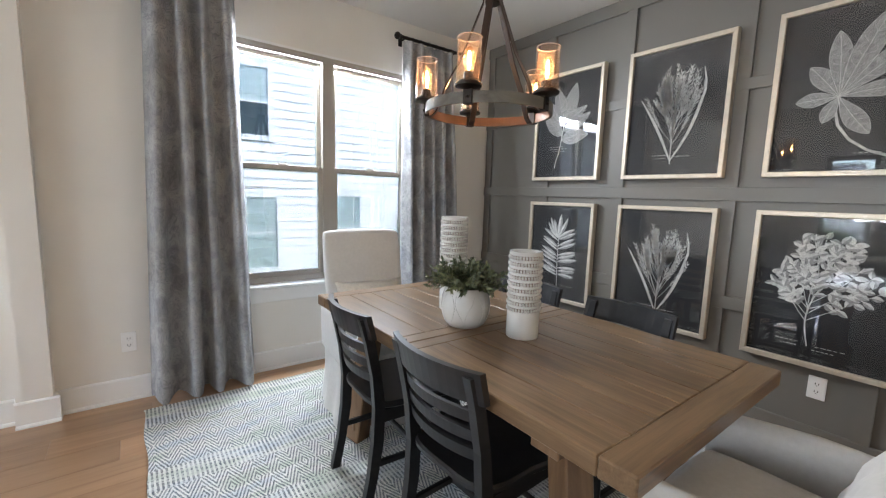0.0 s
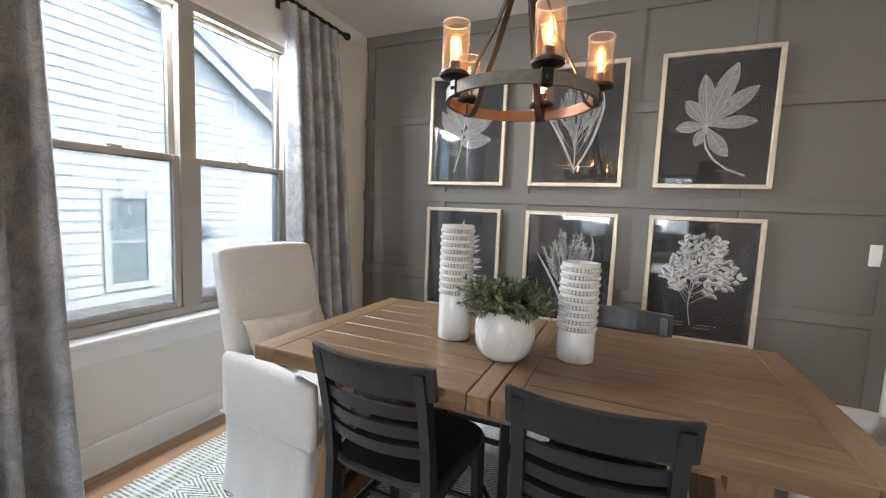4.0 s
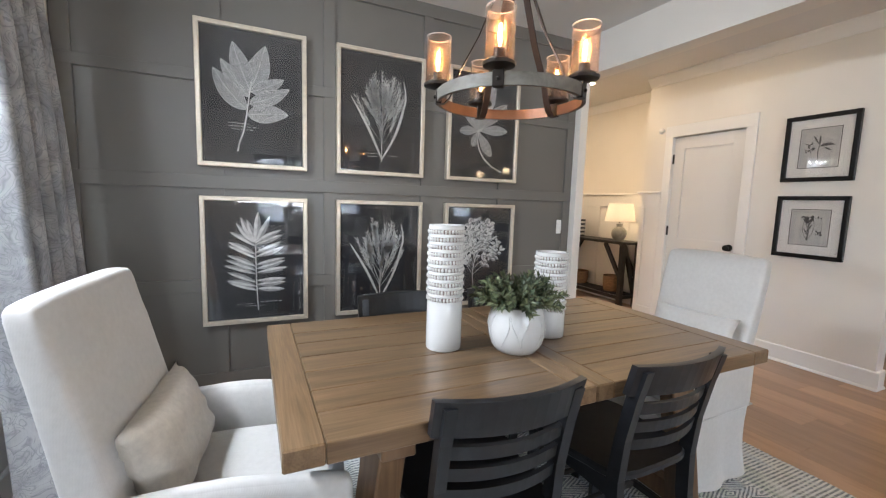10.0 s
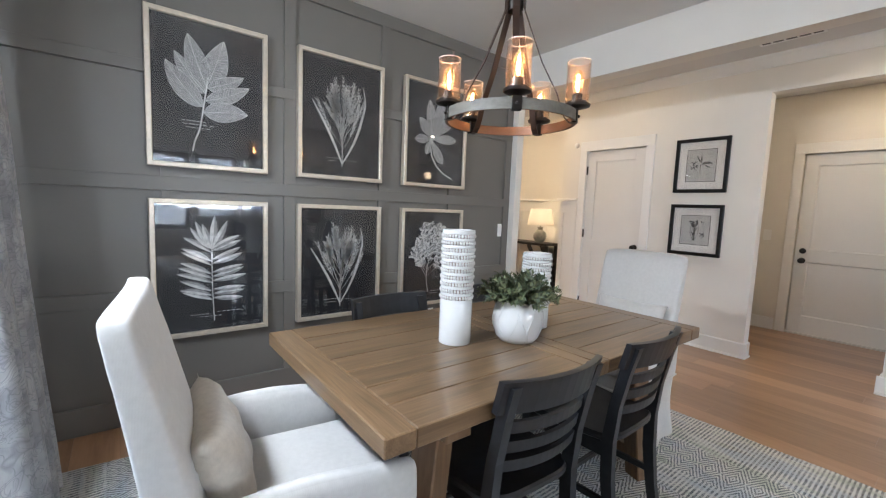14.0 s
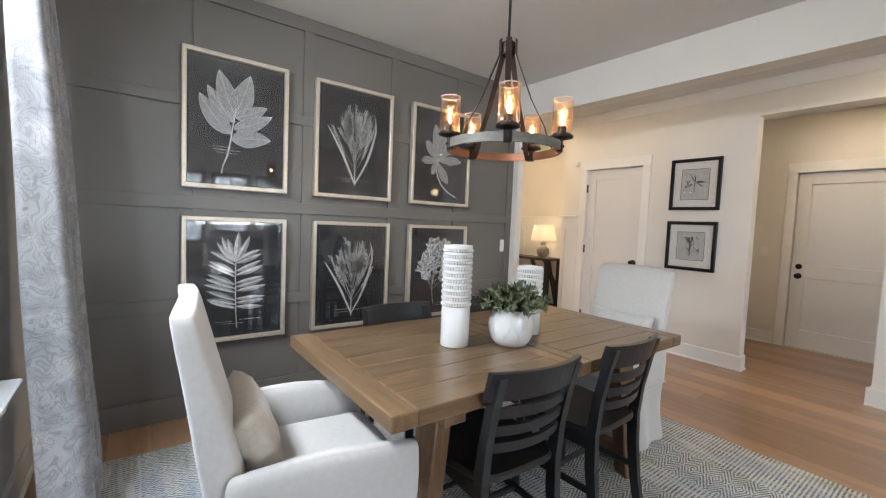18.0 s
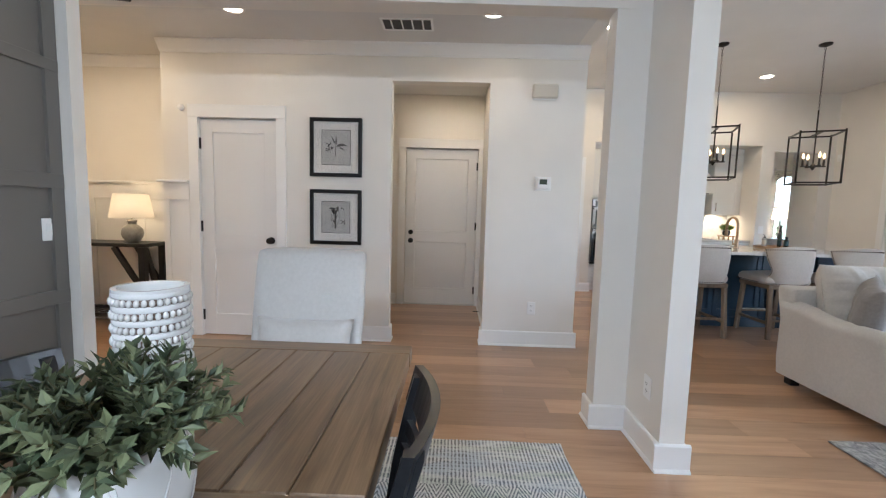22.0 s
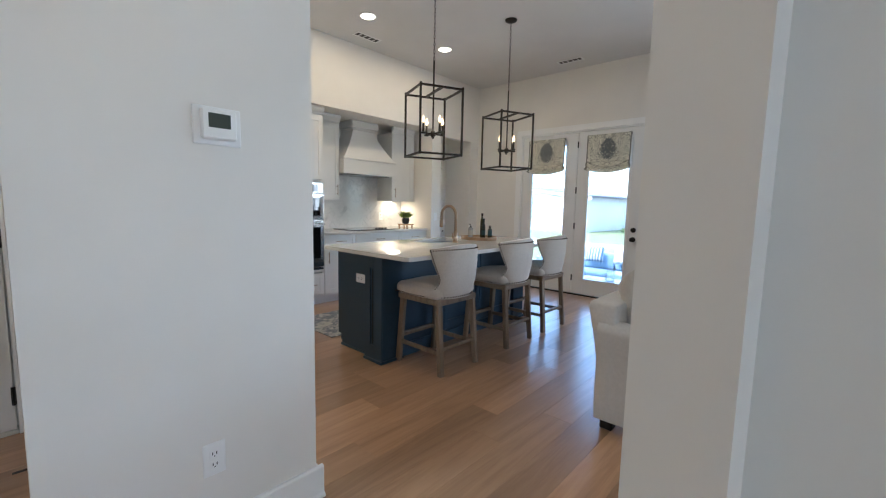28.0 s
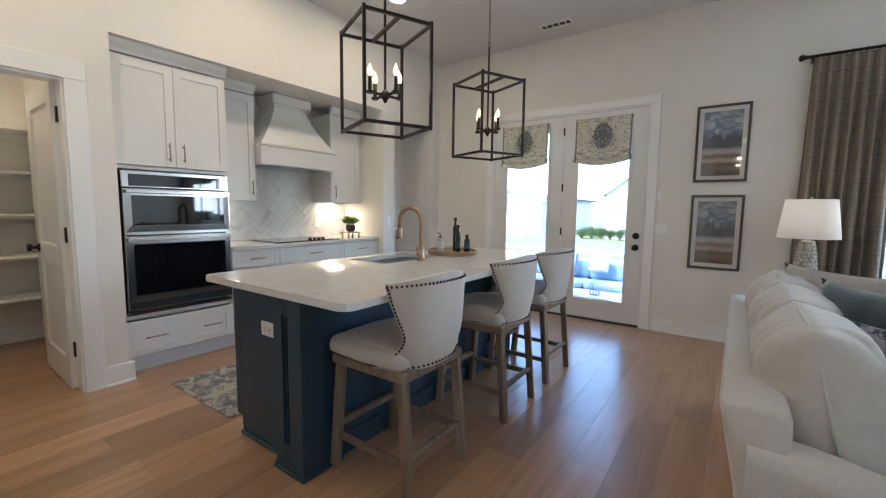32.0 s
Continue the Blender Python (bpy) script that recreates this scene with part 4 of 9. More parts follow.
tpart("iron_rod", Mesh().tube([(1.27, ya, .115), (1.27, yb, .115)], .011, 10), IRON, "black iron rod", 40)
for s in (-1, 1):
    tpart("iron_brace", Mesh().tube([(1.27, mid + s * .10, .118), (1.27, mid + s * .47, TZ - .06)], .009, 10), IRON, "black iron brace", 40)
    tpart("turnbuckle", Mesh().box(1.253, 1.287, mid + s * .10 - .022, mid + s * .10 + .022, .097, .135, .004), IRON)

# black ladder-back chairs: local +x faces the table


def ladder_chair():
    ch = thing("dining_chair", "black painted ladder-back dining chair with a wooden seat", "chair", group="chairs round the table")
    seat = Mesh()
    n = 12

    def out(k):
        a = k / n * 2 * math.pi
        c, s = math.cos(a), math.sin(a)
        return (.215 * math.copysign(abs(c) ** .45, c), (.215 if c > 0 else .195) * math.copysign(abs(s) ** .45, s))
    ring = [out(k / 3) for k in range(n * 3)]
    m_ = len(ring)
    vs, fs = [], []
    for sc, z in ((.97, .428), (1, .434), (1, .448), (.97, .456), (.6, .449), (.25, .447)):
        vs += [(x * sc, y * sc, z) for x, y in ring]
    for k in range(5):
        fs += [(k * m_ + i, k * m_ + (i + 1) % m_, (k + 1) * m_ + (i + 1) % m_, (k + 1) * m_ + i) for i in range(m_)]
    fs += [tuple(range(m_))[::-1], tuple(5 * m_ + i for i in range(m_))]
    seat.add(vs, fs)
    part("seat", seat, BLACK, ch, smooth=35)
    for s in (-1, 1):
        part("front_leg", Mesh().bar((.175, s * .175, .43), (.185, s * .18, 0), .036, .036, .004), BLACK, ch)
        pts = [(-.245, s * .172, 0), (-.215, s * .172, .15), (-.195, s * .172, .30), (-.19, s * .172, .44), (-.205, s * .172, .575), (-.232, s * .172, .708), (-.258, s * .172, .806)]
        me_ = Mesh()
        vs, fs = [], []
        for i, p in enumerate(pts):
            hw, hd = .015, (.019 if i not in (2, 3) else .022)
            vs += [(p[0] - hd, p[1] - hw, p[2]), (p[0] + hd, p[1] - hw, p[2]), (p[0] + hd, p[1] + hw, p[2]), (p[0] - hd, p[1] + hw, p[2])]
        for i in range(len(pts) - 1):
            fs += [(4 * i + k, 4 * i + (k + 1) % 4, 4 * i + 4 + (k + 1) % 4, 4 * i + 4 + k) for k in range(4)]
        fs += [(3, 2, 1, 0), tuple(4 * (len(pts) - 1) + k for k in range(4))]
        me_.add(vs, fs)
        part("back_leg", me_, BLACK, ch)
        part("side_rail", B(-.185, .165, s * .175 - .011, s * .175 + .011, .375, .43, .002), BLACK, ch)
        part("side_stretcher", Mesh().bar((-.2, s * .172, .2), (.178, s * .178, .2), .018, .026, .003), BLACK, ch)
    part("front_rail", B(.165, .187, -.16, .16, .375, .43, .002), BLACK, ch)
    part("cross_stretcher", Mesh().bar((0, -.172, .2), (0, .172, .2), .018, .024, .003), BLACK, ch)

    def slat(x0, z0, h, hw, t, bow, lean):
        me_ = Mesh()
        k = 12
        vs, fs = [], []
        for i in range(k + 1):
            y = -hw + 2 * hw * i / k
            b = bow * (1 - (y / hw) ** 2)
            for dx, dz in ((-t / 2, 0), (t / 2, 0), (t / 2 - lean, h), (-t / 2 - lean, h)):
                vs.append((x0 - b + dx, y, z0 + dz))
        for i in range(k):
            fs += [(4 * i + j, 4 * i + (j + 1) % 4, 4 * i + 4 + (j + 1) % 4, 4 * i + 4 + j) for j in range(4)]
        fs += [(3, 2, 1, 0), tuple(4 * k + j for j in range(4))]
        return me_.add(vs, fs)
    part("top_rail", slat(-.226, .727, .095, .205, .021, .045, .024), BLACK, ch)
    for z, x0 in ((.660, -.222), (.598, -.209), (.538, -.199)):
        part("slat", slat(x0, z, .036, .163, .014, .034, .006), BLACK, ch)
    return ch


c1 = ladder_chair()
c1.matrix_basis = pose(1.008, 1.605, .013, 0, 0, -3)
copy_thing(c1, pose(1.008, 1.03, .013, 0, 0, 2))
copy_thing(c1, pose(1.535, 1.548, .013, 0, 0, 180))
copy_thing(c1, pose(1.535, .995, .013, 0, 0, 178))

# slipcovered armchairs: local +y is the front
SLIP = cloth("ivory slipcover linen", (0.55, 0.54, 0.52), 500, .95, .05, .3)
BEIGE = cloth("oatmeal pillow linen", (0.50, 0.455, 0.39), 420, .95, .1, .3)


def arm_chair(at, turn, label):
    ch = thing("slipcovered_armchair", label, "armchair", at, turn, "armchairs at the table ends")
    rg_ = random.Random(int(at[1] * 100))

    def skirt(u, v):
        # round the chair, hanging from the seat rail to the floor, with corner pleats and soft ripples
        per = [(-.27, -.25), (.27, -.25), (.285, .27), (-.285, .27)]
        k = u * 4
        i = int(k) % 4
        t = k - int(k)
        a, b = per[i], per[(i + 1) % 4]
        x, y = a[0] + (b[0] - a[0]) * t, a[1] + (b[1] - a[1]) * t
        d = 1 - v
        corner = min(t, 1 - t)
        ripple = d * (.012 * math.sin(t * 17 + i * 2) * (1 - math.exp(-corner * 12)) - .03 * math.exp(-(corner * 26) ** 2))
        rr = math.hypot(x, y)
        s = 1 + (ripple + .035 * d * d) / rr
        return (x * s, y * s, .004 + v * .335)
    part("skirt", Mesh().grid(skirt, 96, 10, loop=True), SLIP, ch, "white linen skirt with corner pleats", True)
    part("seat_box", soft(-.275, .275, -.26, .275, .325, .41, .004, .02, 10), SLIP, ch, smooth=True)
    part("seat_cushion", soft(-.205, .205, -.17, .285, .40, .495, .014, .04, 12, 4), SLIP, ch, smooth=True)
    part("piping", Mesh().tube([(.278, -.262, .336), (.29, .278, .336), (-.29, .278, .336), (-.278, -.262, .336)], .0055, 8, True), SLIP, ch, smooth=True)
    back = soft(-.265, .265, -.275, -.165, .34, 1.035, .007, .022, 16, 7)
    back.v = [(x * (.90 + .05 * min(1, max(0, (z - .4) / .5))), y - max(0, z - .45) * .25 + (-.165 - y) * .50 * min(1, max(0, (z - .45) / .58)) + .012 * math.cos(x * 6), z - .012 * (z > .9) * (x / .265) ** 4) for x, y, z in back.v]
    part("backrest", back, SLIP, ch, smooth=True)
    for s in (-1, 1):
        arm = soft(s * .29 - .045 if s > 0 else -.335 + .045, s * .29 + .005 if s > 0 else -.29 + .045, -.24, .295, .33, .618, .006, .03, 10, 3 + s)
        arm.v = [(x, y, z - max(0, (y + .02)) * .10 * (z > .5)  - max(0, -y) * .06 * (z > .5)) for x, y, z in arm.v]
        part("arm", arm, SLIP, ch, smooth=True)
    return ch


arm_chair((1.239, 2.228, .012), 174, "ivory slipcovered armchair at the window end of the table")
arm_chair((1.342, .275, .012), 1, "ivory slipcovered armchair at the hall end of the table")


def cushion(name, mat, w_, h, d_, m, label, seed=0, group=""):
    ob = part(name, pillow(w_, h, d_, 16, seed), mat, None, "", True, m)
    return tagged(ob, label, "pillow", group)


cushion("lumbar_pillow", BEIGE, .44, .25, .12, Matrix.Translation((1.250, 2.340, .505)) @ Matrix.Rotation(radians(174), 4, "Z") @ Matrix.Rotation(radians(20), 4, "X"), "oatmeal linen lumbar pillow leaning on the armchair back", 1)
cushion("lumbar_pillow", SLIP, .43, .27, .13, Matrix.Translation((1.322, .185, .500)) @ Matrix.Rotation(radians(1), 4, "Z") @ Matrix.Rotation(radians(18), 4, "X"), "white linen lumbar pillow leaning on the armchair back", 6)

# vases and centrepiece
CERAM = material("white glazed ceramic", lambda nt, bs: (nt.links.new(ramp(nt, tex(nt, coords(nt), 9, 3), [(.3, (.60, .60, .585)), (.7, (.67, .67, .66))]), bs.inputs["Base Color"]), bump(nt, bs, tex(nt, coords(nt), 25, 2), .05, .004)), (.75, .74, .72), .18)
UNGLAZED = painted("brown unglazed clay", (0.24, 0.18, 0.145), .75, .1)
BEAD = material("glazed ceramic beads", None, (0.61, 0.60, 0.58), .25)


def bead_vase(at, h, smooth_h, r, label):
    v = thing("ceramic_vase", label, "vase", at)
    prof = [(r * .94, 0), (r * .985, .002), (r, .008), (r, smooth_h), (r * .97, smooth_h + .004), (r * .955, smooth_h + .008), (r * .955, h - .012), (r, h - .008), (r, h), (r * .86, h), (r * .85, h - .02), (r * .84, smooth_h), (0, smooth_h - .005)]
    part("body", Mesh().lathe(prof, 40, (0, 0, 0)), CERAM, v, smooth=40)
    rows = round((h - smooth_h - .012) / .0255)
    step = (h - smooth_h - .012) / rows
    beads = Mesh()
    nb = 33
    for k_ in range(rows):
        z = smooth_h + .008 + k_ * step
        # a row of small upright pegs, then a plain rounded ring
        for i in range(nb):
            a = (i + .3 * (k_ % 3)) / nb * 2 * math.pi
            beads.lathe([(.0010, z - step * .03), (.0040, z + step * .07), (.0051, z + step * .26), (.0040, z + step * .45), (.0010, z + step * .55)], 7, (r * .995 * math.cos(a), r * .995 * math.sin(a), 0))
        part("ring", Mesh().lathe([(r * .95, z + step * .50), (r * .995, z + step * .54), (r * 1.01, z + step * .66), (r * 1.01, z + step * .84), (r * .995, z + step * .96), (r * .95, z + step)], 36, (0, 0, 0), None, False), CERAM, v, smooth=True)
    part("clay_core", Mesh().lathe([(r * .957, smooth_h + .006), (r * .957, h - .010)], 36, (0, 0, 0), None, False), UNGLAZED, v, "brown unglazed clay showing between the beads", True)
    tagged(part("beading", beads, BEAD, v, "rows of small white ceramic beads", True), kind="stuff")
    return v


bead_vase((1.262, 1.570, TZ), .432, .165, .0615, "tall white ceramic vase with beaded rings on the table")
bead_vase((1.250, 1.120, TZ), .330, .098, .0615, "shorter white ceramic vase with beaded rings on the table")


def leaf_mat(name, a, b):
    def build(nt, bs):
        gm = nt.nodes.new("ShaderNodeNewGeometry")
        nt.links.new(ramp(nt, gm.outputs["Random Per Island"], [(.1, a), (.9, b)]), bs.inputs["Base Color"])
    return material(name, build, a, .5, **{"Subsurface Weight": .0})


SAGE = leaf_mat("green sprig leaves", (0.048, 0.070, 0.036), (0.180, 0.205, 0.105))
STEM = material("brown green stem", None, (0.10, 0.09, 0.04), .6)


def leafblade(me, p, d, up, ln, wd, fold=.25):
    """One small folded leaf from p along d."""
    d, up = d.normalized(), up.normalized()
    s = d.cross(up)
    if s.length < 1e-4:
        s = d.orthogonal()
    s.normalize()
    n = s.cross(d).normalized()
    a, b = p + d * ln * .45, p + d * ln
    me.add([p, a + s * wd / 2 + n * wd * fold, a, a - s * wd / 2 + n * wd * fold, b - n * ln * .06], [(0, 1, 2), (0, 2, 3), (1, 4, 2), (2, 4, 3)])


pot = thing("potted_greenery", "bushy green foliage in a white embossed ceramic pot on the table", "plant", (1.150, 1.342, TZ))
prof = [(.052, 0), (.070, .004), (.086, .025), (.0965, .06), (.100, .09), (.097, .12), (.089, .148), (.085, .163), (.079, .163), (.080, .148), (.06, .13), (0, .125)]
part("pot", Mesh().lathe(prof, 40), CERAM, pot, smooth=50)
emb = Mesh()
rg = random.Random(4)
for i in range(15):
    a0 = i / 15 * 2 * math.pi
    pts = []
    for k_ in range(9):
        t = k_ / 8
        z = .014 + t * .125
        rr = np.interp(z, [0, .004, .025, .06, .09, .12, .148], [.052, .070, .086, .0965, .100, .097, .089]) + .0005
        a = a0 + .20 * math.sin(t * 3.4 + i * 2.3)
        pts.append((rr * math.cos(a), rr * math.sin(a), z))
    emb.tube(pts, [.0006 + .0011 * math.sin(math.pi * k_ / 8) for k_ in range(9)], 6)
part("embossed_leaves", emb, CERAM, pot, "raised leaf tendrils in white glaze", True)
fol, stems = Mesh(), Mesh()
rg = random.Random(11)
for i in range(125):
    az = rg.uniform(0, 2 * math.pi)
    el = rg.uniform(.20, .98)
    ln = rg.uniform(.095, .155) * (.74 + .44 * (1 - el))
    out = Vector((math.cos(az) * math.cos(el * 1.45), math.sin(az) * math.cos(el * 1.45), math.sin(el * 1.45) + .12))
    p = Vector((math.cos(az) * .05 * rg.random(), math.sin(az) * .05 * rg.random(), .150))
    pts = []
    for k_ in range(7):
        pts.append(p.copy())
        out = (out + Vector((0, 0, -.085)) + Vector((rg.uniform(-.1, .1), rg.uniform(-.1, .1), rg.uniform(-.05, .05)))).normalized()
        p = p + out * ln / 6
    stems.tube(pts, .0012, 4)
    for k_ in range(2, 7):
        d = (pts[k_] - pts[k_ - 1]).normalized()
        for s in range(5):
            a = rg.uniform(0, 2 * math.pi)
            side = d.orthogonal().normalized()
            side = (Matrix.Rotation(a, 3, d) @ side)
            leafblade(fol, pts[k_] - d * rg.uniform(0, ln / 6), d * .8 + side * .75, d + Vector((0, 0, .6)), rg.uniform(.020, .034), rg.uniform(.009, .014))
tagged(part("stalk", stems, STEM, pot), kind="stuff")
part("foliage", fol, SAGE, pot, "dense small green leaves")

# chandelier
RINGW = woodgrain("weathered grey ring", (0.085, 0.080, 0.066), (0.14, 0.130, 0.108), (0.19, 0.178, 0.150), 0, .6, 1.0, .1, 0, False)
COPPER = metal_mat("warm copper brown", (0.20, 0.085, 0.040), .45, .35)
SEEDY = pane_mat("seeded glass", (.98, .93, .88), 1.45, .5)


def haze(mat, colour, fac):
    """Lets a thin glass scatter a little of the light inside it."""
    nt = mat.node_tree
    out = nt.nodes["Material Output"].inputs[0]
    tl = node(nt, "ShaderNodeBsdfTranslucent", Color=(*colour, 1))
    mx = node(nt, "ShaderNodeMixShader", Fac=fac)
    nt.links.new(out.links[0].from_socket, mx.inputs[1])
    nt.links.new(tl.outputs[0], mx.inputs[2])
    nt.links.new(mx.outputs[0], out)
    return mat


haze(SEEDY, (1.0, .58, .40), .014)
RUST = metal_mat("rubbed brown iron", (0.042, 0.025, 0.018), .42, .5)
BULB = haze(pane_mat("amber bulb glass", (1.0, .82, .64), 1.4), (1.0, .60, .36), .10)
FILAMENT = glow("filament glow", (1.0, 0.66, 0.30), 4.0)
RIMGLASS = material("thick clear glass edge", None, (.72, .60, .52), .08)
seeds = random.Random(17)
cx, cy, cz, R = 1.2407, 1.3551, 1.6261, .2465
ch = thing("chandelier", "five-light wagon-wheel chandelier with weathered ring and seeded glass", "chandelier", (cx, cy, CEIL_D))
off = cz - CEIL_D


def ringstrip(r0, r1, z0, z1, n=64):
    return Mesh().lathe([(r0, z0), (r1, z0), (r1, z1), (r0, z1), (r0, z0)], n)


part("ring", ringstrip(R - .0, R + .006, off - .019, off + .019), RINGW, ch, "weathered grey hoop", 30)
part("inner_band", ringstrip(R - .006, R - .001, off - .0185, off + .0185), COPPER, ch, "copper-brown inner band", 30)
part("rod", Mesh().tube([(0, 0, -.005), (0, 0, 2.085 - CEIL_D)], .006, 10), IRON, ch, smooth=40)
part("canopy", Mesh().lathe([(.0, -.03), (.02, -.028), (.06, -.012), (.063, 0)], 28), IRON, ch, smooth=40)
hz = 2.065 - CEIL_D
part("hub", Mesh().lathe([(.0, hz - .035), (.028, hz - .035), (.03, hz - .03), (.03, hz + .018), (.022, hz + .024), (0, hz + .026)], 20), IRON, ch, smooth=40)
for i in range(5):
    a = radians(138.7 + 72 * i)
    c, s = math.cos(a), math.sin(a)
    rot = Matrix.Rotation(a, 4, "Z")
    st_ = Mesh()
    pts = [(.036, hz + .03), (.036, hz - .03), (R * .47, off + (hz - off) * .46), (R * .72, off + .085), (R * .79, off + .030), (R * .85, off - .004), (R * .92, off - .021), (R - .004, off - .0245)]
    vs, fs = [], []
    for r_, z in pts:
        vs += [(r_ - .0025, -.0125, z), (r_ + .0025, -.0125, z), (r_ + .0025, .0125, z), (r_ - .0025, .0125, z)]
    for k_ in range(len(pts) - 1):
        fs += [(4 * k_ + j, 4 * k_ + (j + 1) % 4, 4 * k_ + 4 + (j + 1) % 4, 4 * k_ + 4 + j) for j in range(4)]
    part("strap", st_.add(vs, fs + [(3, 2, 1, 0), (24, 25, 26, 27)], rot), RUST, ch)
    part("bolt", Mesh().lathe([(.006, 0), (.006, .006), (0, .009)], 8), IRON, ch, "", False, rot @ Matrix.Translation((R + .010, 0, off)) @ Matrix.Rotation(radians(90), 4, "Y"))
    part("clip", Mesh().box(R - .010, R + .0105, -.017, .017, off - .0235, off + .034, .002, rot), IRON, ch)
    lx, ly = (R + .004) * c, (R + .004) * s
    zc = off + .03
    part("cup", Mesh().lathe([(.012, zc - .006), (.03, zc), (.047, zc + .004), (.049, zc + .012), (.036, zc + .014), (.036, zc + .022), (.018, zc + .024), (.018, zc + .05), (0, zc + .05)], 24, (lx, ly, 0)), IRON, ch, smooth=35)
    g = part("glass_shade", Mesh().lathe([(.043, zc + .014), (.043, zc + .165), (.0405, zc + .165), (.0405, zc + .016)], 28, (lx, ly, 0), None, False), SEEDY, ch, "clear seeded glass cylinder", True)
    g.visible_shadow = False
    rim = part("rim", Mesh().tube([(lx + .0418 * math.cos(q), ly + .0418 * math.sin(q), zc + .1655) for q in [k_ * math.pi / 14 for k_ in range(28)]], .0016, 6, True), RIMGLASS, g, "fire-polished glass rim", True)
    rim.visible_shadow = False
    # seeds: small bubbles caught in the glass
    sd = Mesh()
    for k_ in range(46):
        q, zq, e_ = seeds.uniform(0, 6.283), zc + seeds.uniform(.02, .16), seeds.uniform(.0006, .0013)
        x_, y_ = lx + .0435 * math.cos(q), ly + .0435 * math.sin(q)
        sd.add([(x_ + e_, y_, zq), (x_ - e_, y_, zq), (x_, y_ + e_, zq), (x_, y_ - e_, zq), (x_, y_, zq + e_), (x_, y_, zq - e_)], [(0, 2, 4), (2, 1, 4), (1, 3, 4), (3, 0, 4), (2, 0, 5), (1, 2, 5), (3, 1, 5), (0, 3, 5)])
    bub = tagged(part("bubble_seeds", sd, RIMGLASS, g), kind="stuff")
    bub.visible_shadow = False
    b = part("bulb", Mesh().lathe([(.011, zc + .048), (.013, zc + .06), (.019, zc + .08), (.0205, zc + .1), (.016, zc + .122), (.008, zc + .134), (0, zc + .137)], 16, (lx, ly, 0)), BULB, ch, "glowing amber filament bulb", True)
    b.visible_shadow = False
    part("filament", Mesh().tube([(lx, ly, zc + .06), (lx + .002, ly, zc + .09), (lx, ly, zc + .12)], [.003, .006, .003], 8), FILAMENT, b, "glowing filament", True)
    lamp("chandelier_light", "POINT", (cx + lx, cy + ly, CEIL_D + zc + .09), .05, (1.0, 0.62, 0.36), .009)

# framed botanical prints
FRAME = metal_mat("champagne silver frame", (0.60, 0.535, 0.44), .42, .5)


def slate(nt, bs):
    v = coords(nt)
    big = tex(nt, v, 5, 5)
    chalk = tex(nt, v, 22, 6, .7)
    col = ramp(nt, big, [(.3, (0.011, 0.012, 0.015)), (.7, (0.019, 0.020, 0.024))])
    col = mixc(nt, ramp(nt, chalk, [(.60, (0, 0, 0)), (.76, (.16, .16, .16))]), col, (0.07, 0.072, 0.078))
    nt.links.new(col, bs.inputs["Base Color"])


SLATE = material("dark slate print", slate, (.02, .02, .022), .7)
CHALK = material("chalk white print", lambda nt, bs: nt.links.new(ramp(nt, tex(nt, coords(nt), 30, 5), [(.3, (.40, .40, .39)), (.7, (.74, .74, .72))]), bs.inputs["Base Color"]), (.5, .5, .49), .8)
CHALK2 = material("pale grey print", lambda nt, bs: nt.links.new(ramp(nt, tex(nt, coords(nt), 45, 5), [(.3, (.18, .18, .185)), (.7, (.38, .38, .375))]), bs.inputs["Base Color"]), (.25, .25, .25), .8)


SMUDGE = material("grey smudge print", lambda nt, bs: nt.links.new(ramp(nt, tex(nt, coords(nt), 60, 5), [(.4, (.03, .03, .033)), (.7, (.13, .13, .135))]), bs.inputs["Base Color"]), (.07, .07, .07), .8)


def flat_leaf(me, vein, p, ang, ln, wd, bend=0.0, n=10, veins=0, z=0.0, shade=None, full=.8):
    """A leaf printed flat in the plane of local x and y, its veins, and a darker half."""
    p = Vector((p[0], p[1]))
    mid_, a = [], ang
    q = p.copy()
    for i in range(n + 1):
        mid_.append((q.copy(), a))
        q = q + Vector((math.cos(a), math.sin(a))) * ln / n
        a += bend / n
    vs, fs, side = [], [], ([], [])
    for i, (c_, a_) in enumerate(mid_):
        t = i / n
        h = wd / 2 * (math.sin(math.pi * t ** full)) ** .8 if 0 < t < 1 else 0
        s_ = Vector((-math.sin(a_), math.cos(a_))) * h
        vs += [(c_.x + s_.x, c_.y + s_.y, z), (c_.x, c_.y, z), (c_.x - s_.x, c_.y - s_.y, z)]
        side[0].append(c_ + s_)
        side[1].append(c_ - s_)
    left = [(3 * i, 3 * i + 1, 3 * i + 4, 3 * i + 3) for i in range(n)]
    right = [(3 * i + 1, 3 * i + 2, 3 * i + 5, 3 * i + 4) for i in range(n)]
    if shade is None:
        me.add(vs, left + right)
    else:
        me.add(vs, left)
        shade.add(vs, right)
    if vein is not None:
        stroke(vein, [c_ for c_, _ in mid_], .0024, z + .00006)
        if veins > 5:
            for edge in side:
                stroke(vein, edge, .0018, z + .00006)
        for i in range(veins):
            t = (i + .6) / (veins + .6)
            c_, a_ = mid_[int(t * n)]
            c_ = c_.lerp(mid_[min(n, int(t * n) + 1)][0], t * n - int(t * n))
            t2 = min(.985, t + .11)
            for s_ in (0, 1):
                e_ = side[s_][int(t2 * n)].lerp(side[s_][min(n, int(t2 * n) + 1)], t2 * n - int(t2 * n))
                stroke(vein, [c_, c_.lerp(e_, .55) - (e_ - c_).orthogonal() * (.05 if s_ else -.05), e_], .0011, z + .00006)
    return mid_[-1][0]


